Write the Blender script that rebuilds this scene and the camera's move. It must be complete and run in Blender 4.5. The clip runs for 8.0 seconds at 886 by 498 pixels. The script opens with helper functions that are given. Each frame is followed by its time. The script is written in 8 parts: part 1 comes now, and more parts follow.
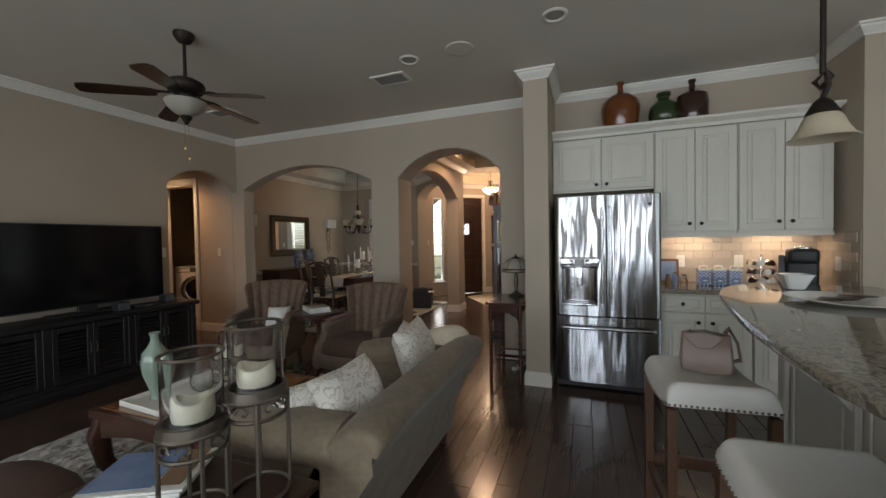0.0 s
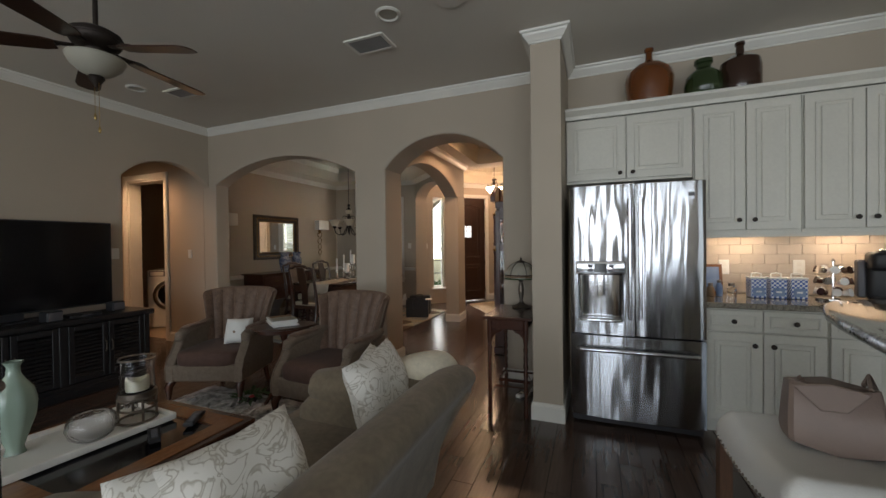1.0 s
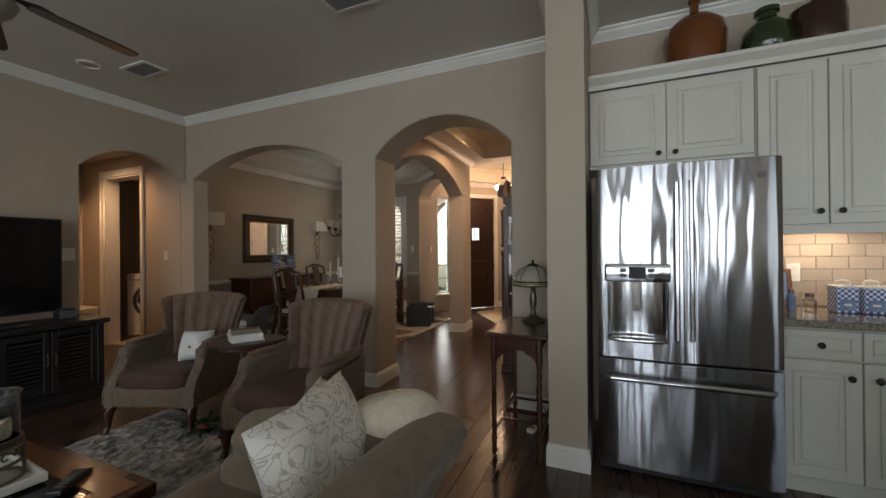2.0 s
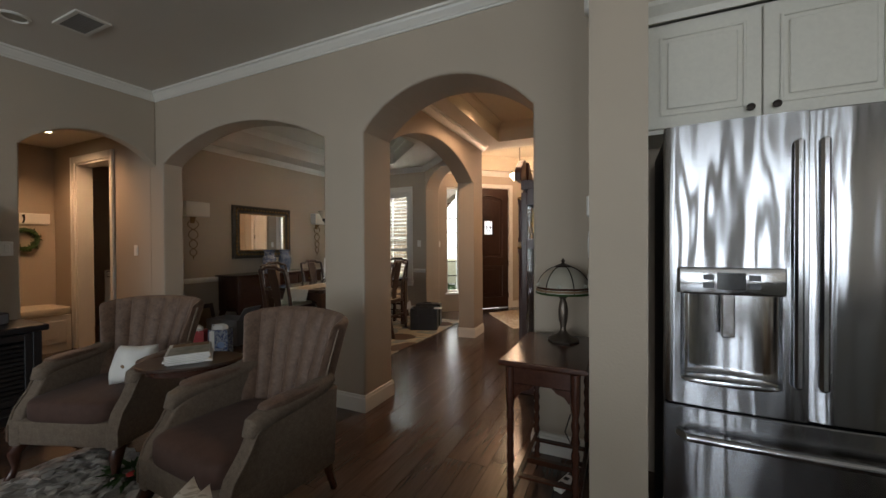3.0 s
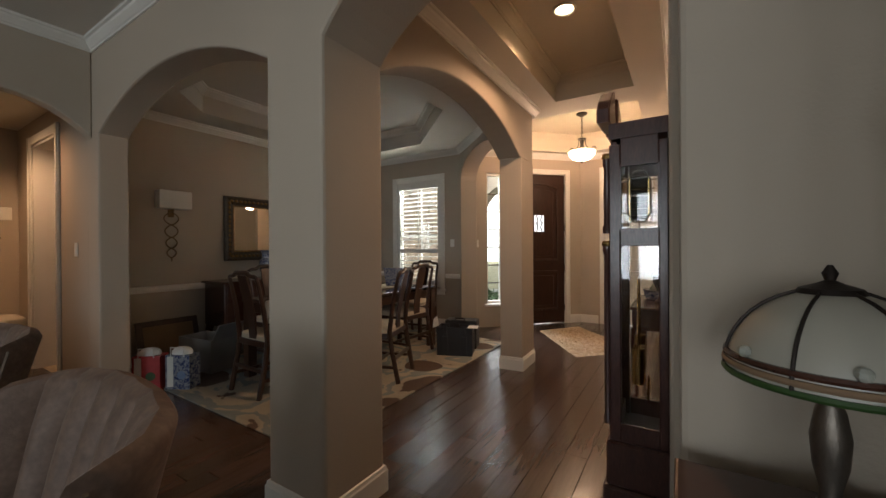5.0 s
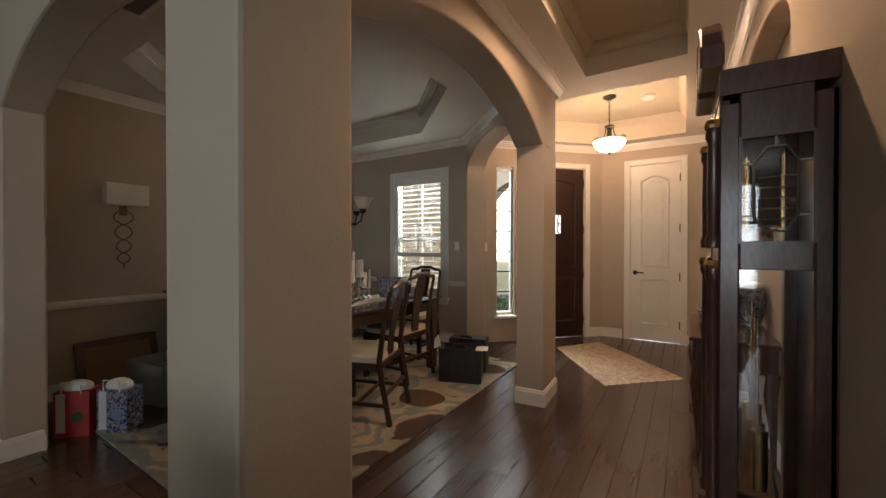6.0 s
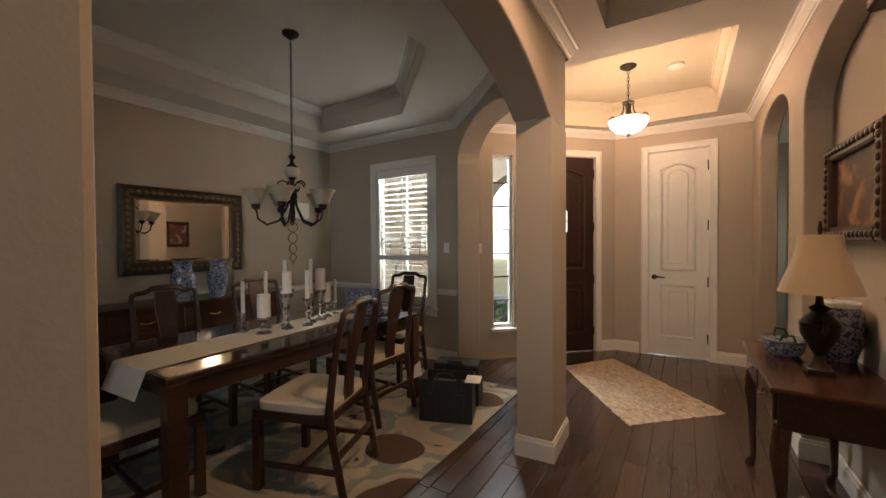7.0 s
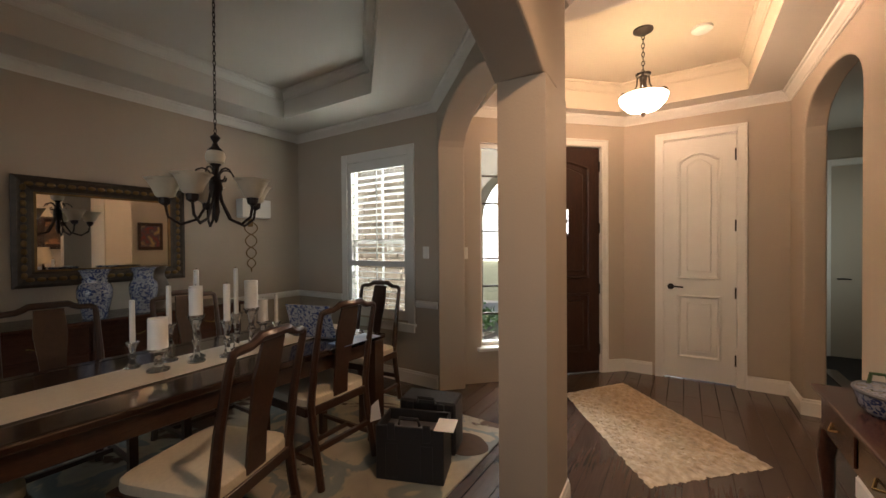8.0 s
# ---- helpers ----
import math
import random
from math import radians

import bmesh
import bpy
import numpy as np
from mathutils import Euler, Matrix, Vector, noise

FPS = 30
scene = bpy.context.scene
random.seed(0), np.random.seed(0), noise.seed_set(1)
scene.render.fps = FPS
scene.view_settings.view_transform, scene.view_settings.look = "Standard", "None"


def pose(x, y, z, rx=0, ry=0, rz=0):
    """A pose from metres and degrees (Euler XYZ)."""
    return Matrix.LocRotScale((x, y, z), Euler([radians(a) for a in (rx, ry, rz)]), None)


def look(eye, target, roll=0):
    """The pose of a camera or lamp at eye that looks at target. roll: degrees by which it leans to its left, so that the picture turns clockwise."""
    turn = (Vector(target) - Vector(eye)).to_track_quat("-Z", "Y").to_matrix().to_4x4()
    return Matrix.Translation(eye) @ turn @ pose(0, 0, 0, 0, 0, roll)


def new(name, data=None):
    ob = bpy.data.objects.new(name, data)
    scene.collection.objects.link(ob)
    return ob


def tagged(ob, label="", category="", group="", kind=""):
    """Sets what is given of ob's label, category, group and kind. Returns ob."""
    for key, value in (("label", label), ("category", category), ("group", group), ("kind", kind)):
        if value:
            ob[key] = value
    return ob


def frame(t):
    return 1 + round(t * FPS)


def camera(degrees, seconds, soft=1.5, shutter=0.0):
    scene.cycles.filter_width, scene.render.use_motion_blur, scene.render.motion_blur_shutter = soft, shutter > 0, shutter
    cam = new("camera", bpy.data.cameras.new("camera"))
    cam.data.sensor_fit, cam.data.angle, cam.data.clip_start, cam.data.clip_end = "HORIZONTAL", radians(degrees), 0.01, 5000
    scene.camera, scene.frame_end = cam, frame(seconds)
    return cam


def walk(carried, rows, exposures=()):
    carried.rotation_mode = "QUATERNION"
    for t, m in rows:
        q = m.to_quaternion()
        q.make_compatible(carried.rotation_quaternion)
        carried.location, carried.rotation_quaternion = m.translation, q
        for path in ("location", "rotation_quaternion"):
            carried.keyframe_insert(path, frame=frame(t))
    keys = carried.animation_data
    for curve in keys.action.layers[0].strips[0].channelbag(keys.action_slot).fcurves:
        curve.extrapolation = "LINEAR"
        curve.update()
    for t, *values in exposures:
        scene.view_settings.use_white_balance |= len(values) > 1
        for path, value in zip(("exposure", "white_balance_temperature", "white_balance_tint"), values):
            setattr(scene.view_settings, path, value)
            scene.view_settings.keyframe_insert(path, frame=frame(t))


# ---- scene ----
cam = camera(98.7, 8.0)
PATH = [
    (0, (0.009, 0.431, 1.370), (-0.650, 2.179, 1.324), -1.0),
    (0.5, (-0.030, 0.764, 1.341), (-0.695, 2.509, 1.311), -0.9),
    (1, (-0.097, 1.093, 1.324), (-0.783, 2.831, 1.303), -0.7),
    (1.5, (-0.166, 1.399, 1.287), (-0.877, 3.127, 1.285), -0.5),
    (1.7, (-0.175, 1.507, 1.280), (-0.896, 3.230, 1.287), -0.5),
    (3, (-0.403, 2.328, 1.282), (-1.198, 4.019, 1.262), -0.3),
    (3.5, (-0.490, 2.656, 1.283), (-1.338, 4.321, 1.262), -0.3),
    (4, (-0.603, 2.981, 1.258), (-1.513, 4.612, 1.241), -0.4),
    (4.5, (-0.746, 3.304, 1.239), (-1.709, 4.905, 1.229), -0.5),
    (4.7, (-0.800, 3.424, 1.233), (-1.781, 5.014, 1.229), -0.6),
    (6, (-1.278, 4.190, 1.310), (-2.277, 5.768, 1.296), 0.0),
    (6.5, (-1.422, 4.534, 1.352), (-2.424, 6.111, 1.325), -0.1),
    (7, (-1.556, 4.903, 1.366), (-2.555, 6.482, 1.337), -0.4),
    (7.5, (-1.636, 5.259, 1.390), (-2.635, 6.837, 1.359), -0.4),
    (8, (-1.722, 5.580, 1.383), (-2.728, 7.155, 1.363), -0.4),
]
walk(cam, [(t, look(eye, target, roll)) for t, eye, target, roll in PATH])

# ---- world, sun and daylight ----
world = bpy.data.worlds.new("world")
scene.world = world
world.use_nodes = True
wn = world.node_tree.nodes
sky = wn.new("ShaderNodeTexSky")
sky.sky_type, sky.sun_disc = "NISHITA", False
SUN_FROM = Vector((-0.62, -0.36, 0.70)).normalized()
sky.sun_elevation = math.asin(SUN_FROM.z)
sky.sun_rotation = math.atan2(SUN_FROM.x, SUN_FROM.y)
wn["Background"].inputs["Strength"].default_value = 0.12
world.node_tree.links.new(sky.outputs["Color"], wn["Background"].inputs["Color"])

sun = new("sun", bpy.data.lights.new("sun", "SUN"))
sun.data.energy, sun.data.angle, sun.data.color = 3.5, radians(0.6), (1.0, 0.95, 0.86)
sun.matrix_world = look(SUN_FROM * 30, (0, 0, 0))


def area_light(name, eye, target, w, h, watts, color):
    lamp = bpy.data.lights.new(name, "AREA")
    lamp.shape, lamp.size, lamp.size_y, lamp.energy, lamp.color = "RECTANGLE", w, h, watts, color
    ob = new(name, lamp)
    ob.matrix_world = look(eye, target)
    return ob


def spot_light(name, eye, watts, color, degrees=110, radius=0.05):
    lamp = bpy.data.lights.new(name, "SPOT")
    lamp.energy, lamp.color, lamp.spot_size, lamp.spot_blend, lamp.shadow_soft_size = watts, color, radians(degrees), 0.7, radius
    ob = new(name, lamp)
    ob.location = eye
    return ob


def point_light(name, eye, watts, color, radius=0.06):
    lamp = bpy.data.lights.new(name, "POINT")
    lamp.energy, lamp.color, lamp.shadow_soft_size = watts, color, radius
    ob = new(name, lamp)
    ob.location = eye
    return ob


DAY, WARM = (0.84, 0.92, 1.0), (1.0, 0.65, 0.44)
# daylight in the openings of the rooms' windows
for wx, ww, watts in ((-3.6, 1.2, 28), (-1.9, 1.2, 70), (-0.35, 0.76, 48), (1.05, 0.52, 33), (2.05, 0.52, 33), (3.05, 0.52, 33)):
    area_light("window_daylight", (wx, -3.275, 1.50), (wx, 5, 1.25), ww, 2.2, watts, DAY)
# lamp in an assumed east opening, out of view; adds light from the right
area_light("east_fill", (3.52, 0.6, 1.3), (-5, 1.6, 1.0), 2.2, 2.0, 18, DAY)
area_light("dining_daylight", (-4.45, 9.75, 3.25), (-4.2, 6.9, 0.8), 1.4, 0.9, 430, (0.85, 0.94, 1.0))
area_light("sidelight_daylight", (-3.95, 9.60, 3.3), (-2.6, 8.2, 0.6), 0.8, 0.6, 42, (1.0, 0.97, 0.92))
# lamps that burn
spot_light("hall_can_light", (-1.61, 6.44, 2.93), 88, (1.0, 0.62, 0.37), 140)
# added fill at an unseen opening; brightens the corridor beyond the arch
area_light("corridor_fill", (0.39, 11.1, 1.5), (-0.8, 11.3, 1.2), 0.8, 1.2, 6, (0.9, 1.0, 0.95))
spot_light("laundry_hall_light", (-6.15, 4.20, 2.55), 62, (1.0, 0.57, 0.31), 150)
point_light("pendant_glow", (-1.995, 8.84, 2.46), 168, (1.0, 0.61, 0.41), 0.10)
point_light("pendant_bowl_glow", (-1.995, 8.84, 2.28), 13, (1.0, 0.61, 0.41), 0.12)
for ux in (0.95, 1.58):
    area_light("under_cabinet_glow", (ux, 4.58, 1.365), (ux, 4.70, 0.9), 0.34, 0.08, 1.6, (1.0, 0.74, 0.50))

# ---- materials ----
def material(name, color, rough=0.6, metal=0.0, var=0.06, scale=6.0, grain=0.0, grain_scale=120.0, bump=0.0, bump_scale=200.0,
             color2=None, emission=None, strength=0.0, transmission=0.0, alpha=1.0, ior=1.45, sheen=0.0, coat=0.0, rough_var=0.0, per_object=0.0, per_island=0.0, stretch=(1, 1, 1)):
    m = bpy.data.materials.new(name)
    m.use_nodes = True
    n, l = m.node_tree.nodes, m.node_tree.links
    b = n["Principled BSDF"]
    b.inputs["Roughness"].default_value = rough
    b.inputs["Metallic"].default_value = metal
    b.inputs["IOR"].default_value = ior
    b.inputs["Transmission Weight"].default_value = transmission
    b.inputs["Sheen Weight"].default_value = sheen
    b.inputs["Coat Weight"].default_value = coat
    b.inputs["Coat Roughness"].default_value = 0.15
    b.inputs["Alpha"].default_value = alpha
    tc = n.new("ShaderNodeTexCoord")
    mp = n.new("ShaderNodeMapping")
    mp.inputs["Scale"].default_value = stretch
    l.new(tc.outputs["Object"], mp.inputs["Vector"])
    t = n.new("ShaderNodeTexNoise")
    t.inputs["Scale"].default_value, t.inputs["Detail"].default_value = scale, 4
    l.new(mp.outputs["Vector"], t.inputs["Vector"])
    mix = n.new("ShaderNodeMix")
    mix.data_type = "RGBA"
    c2 = color2 or tuple(min(1, c * (1 + var * 3)) for c in color)
    c1 = color if color2 else tuple(c * (1 - var * 3) for c in color)
    mix.inputs["A"].default_value, mix.inputs["B"].default_value = (*c1, 1), (*c2, 1)
    l.new(t.outputs["Fac"], mix.inputs["Factor"])
    out = mix.outputs["Result"]
    if grain:
        g = n.new("ShaderNodeTexNoise")
        g.inputs["Scale"].default_value, g.inputs["Detail"].default_value = grain_scale, 3
        l.new(mp.outputs["Vector"], g.inputs["Vector"])
        mr = n.new("ShaderNodeMapRange")
        mr.inputs["From Min"].default_value, mr.inputs["From Max"].default_value = 0.3, 0.7
        mr.inputs["To Min"].default_value, mr.inputs["To Max"].default_value = 1 - grain, 1 + grain
        l.new(g.outputs["Fac"], mr.inputs["Value"])
        mul = n.new("ShaderNodeVectorMath")
        mul.operation = "SCALE"
        l.new(out, mul.inputs[0]), l.new(mr.outputs["Result"], mul.inputs["Scale"])
        out = mul.outputs["Vector"]
    if per_object or per_island:
        oi = n.new("ShaderNodeNewGeometry" if per_island else "ShaderNodeObjectInfo")
        per_object = per_object or per_island
        mr = n.new("ShaderNodeMapRange")
        mr.inputs["To Min"].default_value, mr.inputs["To Max"].default_value = 1 - per_object, 1 + per_object
        l.new(oi.outputs["Random Per Island" if per_island else "Random"], mr.inputs["Value"])
        mul = n.new("ShaderNodeVectorMath")
        mul.operation = "SCALE"
        l.new(out, mul.inputs[0]), l.new(mr.outputs["Result"], mul.inputs["Scale"])
        out = mul.outputs["Vector"]
    l.new(out, b.inputs["Base Color"])
    if rough_var:
        mr = n.new("ShaderNodeMapRange")
        mr.inputs["To Min"].default_value, mr.inputs["To Max"].default_value = max(0.02, rough - rough_var), min(1, rough + rough_var)
        l.new(t.outputs["Fac"], mr.inputs["Value"])
        l.new(mr.outputs["Result"], b.inputs["Roughness"])
    if bump:
        g = n.new("ShaderNodeTexNoise")
        g.inputs["Scale"].default_value, g.inputs["Detail"].default_value = bump_scale, 3
        l.new(mp.outputs["Vector"], g.inputs["Vector"])
        bp = n.new("ShaderNodeBump")
        bp.inputs["Strength"].default_value, bp.inputs["Distance"].default_value = bump, 0.004
        l.new(g.outputs["Fac"], bp.inputs["Height"])
        l.new(bp.outputs["Normal"], b.inputs["Normal"])
    if emission:
        b.inputs["Emission Color"].default_value, b.inputs["Emission Strength"].default_value = (*emission, 1), strength
    return m


def ramp_material(name, stops, rough, texture="noise", scale=8.0, detail=6.0, distortion=0.0, stretch=(1, 1, 1), bump=0.0, metal=0.0, sheen=0.0, constant=False, coat=0.0):
    """A surface whose colours follow a noise, wave or cell texture through a colour ramp."""
    m = bpy.data.materials.new(name)
    m.use_nodes = True
    n, l = m.node_tree.nodes, m.node_tree.links
    b = n["Principled BSDF"]
    b.inputs["Roughness"].default_value, b.inputs["Metallic"].default_value, b.inputs["Sheen Weight"].default_value, b.inputs["Coat Weight"].default_value = rough, metal, sheen, coat
    tc, mp = n.new("ShaderNodeTexCoord"), n.new("ShaderNodeMapping")
    mp.inputs["Scale"].default_value = stretch
    l.new(tc.outputs["Object"], mp.inputs["Vector"])
    if texture == "noise":
        t = n.new("ShaderNodeTexNoise")
        t.inputs["Detail"].default_value, t.inputs["Distortion"].default_value = detail, distortion
        out = t.outputs["Fac"]
    elif texture == "wave":
        t = n.new("ShaderNodeTexWave")
        t.inputs["Detail"].default_value, t.inputs["Distortion"].default_value = detail, distortion
        out = t.outputs["Fac"]
    else:
        t = n.new("ShaderNodeTexVoronoi")
        out = t.outputs["Distance"]
    t.inputs["Scale"].default_value = scale
    l.new(mp.outputs["Vector"], t.inputs["Vector"])
    r = n.new("ShaderNodeValToRGB")
    r.color_ramp.interpolation = "CONSTANT" if constant else "LINEAR"
    while len(r.color_ramp.elements) < len(stops):
        r.color_ramp.elements.new(0.5)
    for e, (p, c) in zip(r.color_ramp.elements, stops):
        e.position, e.color = p, (*c, 1)
    l.new(out, r.inputs["Fac"])
    l.new(r.outputs["Color"], b.inputs["Base Color"])
    if bump:
        bp = n.new("ShaderNodeBump")
        bp.inputs["Strength"].default_value, bp.inputs["Distance"].default_value = bump, 0.006
        l.new(out, bp.inputs["Height"])
        l.new(bp.outputs["Normal"], b.inputs["Normal"])
    return m


PAINT = material("taupe_wall_paint", (0.436, 0.372, 0.293), 0.72, var=0.02, scale=1.5, bump=0.25, bump_scale=90)
CEILING = material("greige_ceiling_paint", (0.66, 0.62, 0.55), 0.85, var=0.02, scale=1.2, bump=0.3, bump_scale=80)
TRAY = material("cream_tray_paint", (0.62, 0.55, 0.43), 0.8, var=0.02, scale=1.2, bump=0.25, bump_scale=80)
TRIM = material("white_trim_paint", (0.74, 0.72, 0.66), 0.4, var=0.02, scale=5)
CAB = material("cream_cabinet_paint", (0.60, 0.58, 0.51), 0.42, var=0.025, scale=3, grain=0.03, grain_scale=60)
PLANK = material("dark_scraped_hardwood", (0.048, 0.029, 0.021), 0.23, color2=(0.090, 0.056, 0.042), scale=5, stretch=(7, 0.6, 7), grain=0.08, grain_scale=9,
                 bump=0.16, bump_scale=5, rough_var=0.05, per_object=0.2, coat=0.35)
PLANK2 = material("dark_scraped_hardwood_far", (0.048, 0.029, 0.021), 0.23, color2=(0.090, 0.056, 0.042), scale=5, stretch=(7, 0.6, 7), grain=0.08, grain_scale=9,
                 bump=0.16, bump_scale=5, rough_var=0.05, per_island=0.2, coat=0.35)
GAP = material("dark_floor_joint", (0.012, 0.008, 0.006), 0.8)
WOOD = material("dark_walnut", (0.026, 0.013, 0.008), 0.28, color2=(0.058, 0.027, 0.016), scale=7, stretch=(6, 1.2, 6), grain=0.25, grain_scale=30, coat=0.3)
TABLETOP = material("polished_espresso_wood", (0.016, 0.008, 0.006), 0.10, color2=(0.034, 0.016, 0.010), scale=6, stretch=(7, 1, 7), grain=0.2, grain_scale=30, coat=0.6)
MAHOG = material("red_mahogany", (0.036, 0.014, 0.009), 0.26, color2=(0.076, 0.028, 0.016), scale=6, stretch=(7, 1.2, 7), grain=0.2, grain_scale=30, coat=0.35)
CLOCKWOOD = material("dark_cherry_clock_wood", (0.045, 0.020, 0.016), 0.30, color2=(0.095, 0.042, 0.033), scale=5, stretch=(6, 6, 1), grain=0.2, grain_scale=25, coat=0.3)
DOORWOOD = material("stained_front_door", (0.024, 0.011, 0.008), 0.36, color2=(0.050, 0.022, 0.014), scale=5, stretch=(7, 7, 0.8), grain=0.3, grain_scale=20)
OAK = material("brown_oak_legs", (0.060, 0.029, 0.016), 0.4, color2=(0.115, 0.058, 0.032), scale=6, stretch=(8, 8, 1), grain=0.2, grain_scale=25)
AMBERWOOD = material("amber_wood_band", (0.14, 0.055, 0.020), 0.25, color2=(0.25, 0.105, 0.04), scale=6, stretch=(6, 1, 6), grain=0.2, grain_scale=30, coat=0.4)
BLACK = material("black_painted_wood", (0.012, 0.011, 0.012), 0.45, var=0.1, scale=5)
SCREEN = material("black_glass_screen", (0.006, 0.006, 0.007), 0.12, var=0.0)
PLASTIC = material("black_plastic", (0.018, 0.018, 0.020), 0.45, var=0.05, bump=0.15, bump_scale=300)
GREYPLASTIC = material("grey_plastic", (0.10, 0.10, 0.11), 0.5)
WHITEPLASTIC = material("white_plastic", (0.78, 0.77, 0.72), 0.35)
IRON = material("aged_bronze_iron", (0.030, 0.022, 0.018), 0.5, metal=0.6, var=0.12, scale=20, bump=0.2, bump_scale=150)
BRONZE = material("bronze_frame", (0.075, 0.062, 0.048), 0.45, metal=0.5, var=0.15, scale=25, bump=0.4, bump_scale=60)
PEWTER = material("pewter_metal", (0.16, 0.135, 0.11), 0.40, metal=0.8, var=0.15, scale=20, bump=0.15)
GOLDMETAL = material("antique_gold_metal", (0.20, 0.13, 0.055), 0.42, metal=0.85, var=0.15, scale=15)
BRASS = material("brass", (0.55, 0.38, 0.15), 0.25, metal=1.0, var=0.05)
CHROME = material("chrome", (0.75, 0.75, 0.75), 0.1, metal=1.0, var=0.0)
GLASS = material("clear_glass", (0.97, 0.98, 0.98), 0.02, transmission=1.0, var=0.0)
CRYSTAL = material("cut_crystal", (0.97, 0.98, 1.0), 0.04, transmission=1.0, var=0.0, ior=1.5, bump=0.4, bump_scale=60)
MIRROR = material("mirror_silver", (0.85, 0.86, 0.85), 0.02, metal=1.0, var=0.0)
AMBER = material("amber_jug_glass", (0.21, 0.065, 0.016), 0.06, var=0.08, scale=4, transmission=0.35, coat=0.5)
GREENGLASS = material("green_jug_glass", (0.035, 0.06, 0.02), 0.08, transmission=0.3, coat=0.5)
BROWNGLASS = material("brown_jug_glass", (0.045, 0.020, 0.012), 0.08, transmission=0.2, coat=0.5)
WAX = material("ivory_wax", (0.74, 0.69, 0.53), 0.5, var=0.02, scale=10)
WHITEWAX = material("white_wax", (0.80, 0.79, 0.75), 0.5, var=0.02, scale=10)
FROST = material("alabaster_glass_lit", (0.9, 0.84, 0.72), 0.4, emission=(1.0, 0.74, 0.46), strength=24.0)
ALABASTER = material("alabaster_glass", (0.62, 0.54, 0.40), 0.35, var=0.08, scale=9, transmission=0.15)
OPAL = material("opal_glass", (0.36, 0.34, 0.28), 0.3, var=0.03)
LAMPGLOW = material("lit_lamp_lens", (0.9, 0.8, 0.6), 0.4, emission=(1.0, 0.80, 0.52), strength=14.0)
LINEN = material("white_linen_shade", (0.72, 0.70, 0.64), 0.9, bump=0.25, bump_scale=350, var=0.02)
SILK = material("tan_silk_shade", (0.40, 0.31, 0.19), 0.6, var=0.05, scale=8, sheen=0.3, stretch=(1, 1, 0.1))
VELVET = material("mushroom_velvet", (0.070, 0.038, 0.024), 0.6, color2=(0.215, 0.138, 0.096), scale=20, sheen=0.08, grain=0.2, grain_scale=70, bump=0.2, bump_scale=90)
CHENILLE = material("taupe_chenille", (0.115, 0.084, 0.060), 0.9, color2=(0.215, 0.165, 0.122), scale=40, sheen=0.04, grain=0.15, bump=0.3, bump_scale=200)
SEATVELVET = material("rust_velvet_seat", (0.060, 0.030, 0.021), 0.8, color2=(0.11, 0.060, 0.045), scale=20, sheen=0.05, bump=0.2, bump_scale=90)
SOFA = material("olive_suede", (0.105, 0.079, 0.051), 0.85, color2=(0.255, 0.202, 0.138), scale=7, sheen=0.15, grain=0.12, grain_scale=40, bump=0.2, bump_scale=160)
LEATHER = material("pale_grey_leather", (0.66, 0.64, 0.60), 0.5, var=0.03, scale=6, bump=0.2, bump_scale=180)
BAGLEATHER = material("taupe_handbag_leather", (0.24, 0.175, 0.145), 0.45, var=0.05, scale=6, bump=0.2, bump_scale=120)
CREAM = material("cream_seat_fabric", (0.56, 0.51, 0.40), 0.9, var=0.04, scale=60, bump=0.3, bump_scale=250)
RUNNER = material("oatmeal_table_runner", (0.60, 0.56, 0.47), 0.9, var=0.03, scale=40, bump=0.3, bump_scale=300)
THROW = material("cream_knit_throw", (0.66, 0.60, 0.47), 0.95, var=0.06, scale=50, bump=0.6, bump_scale=120)
PILLOW = ramp_material("scroll_print_pillow", [(0.0, (0.70, 0.67, 0.60)), (0.445, (0.72, 0.69, 0.63)), (0.485, (0.44, 0.40, 0.33)), (0.505, (0.46, 0.42, 0.35)), (0.545, (0.72, 0.69, 0.63))],
                       0.85, scale=11, detail=1.5, distortion=2.6)
GRANITE = ramp_material("speckled_granite", [(0.0, (0.03, 0.028, 0.025)), (0.40, (0.14, 0.125, 0.10)), (0.52, (0.30, 0.265, 0.21)), (0.62, (0.17, 0.155, 0.125)), (0.8, (0.42, 0.39, 0.33))],
                        0.08, scale=46, detail=6, distortion=0.5, stretch=(1, 0.75, 1), coat=0.3)
TILE = material("tumbled_travertine", (0.40, 0.34, 0.275), 0.6, color2=(0.53, 0.46, 0.385), scale=16, per_object=0.07, bump=0.4, bump_scale=60)
GROUT = material("sand_grout", (0.40, 0.335, 0.265), 0.9)
FLOORTILE = material("cream_floor_tile", (0.45, 0.36, 0.26), 0.4, var=0.05, scale=4)
STONE = ramp_material("limestone_blocks", [(0.0, (0.16, 0.11, 0.07)), (0.35, (0.42, 0.33, 0.23)), (0.6, (0.58, 0.48, 0.36)), (1.0, (0.66, 0.58, 0.46))], 0.9, scale=2.2, detail=8, bump=0.6)
CHINA = ramp_material("blue_white_porcelain", [(0.0, (0.020, 0.035, 0.10)), (0.44, (0.035, 0.055, 0.15)), (0.50, (0.27, 0.29, 0.33)), (1.0, (0.40, 0.41, 0.43))], 0.15, scale=52, detail=3, distortion=1.2, coat=0.4)
CELADON = material("celadon_glaze", (0.24, 0.31, 0.25), 0.15, var=0.04, scale=5, coat=0.5)
PORCELAIN = material("white_porcelain", (0.80, 0.80, 0.77), 0.15, var=0.01, coat=0.4)
PAPER = material("white_paper", (0.75, 0.74, 0.70), 0.6)
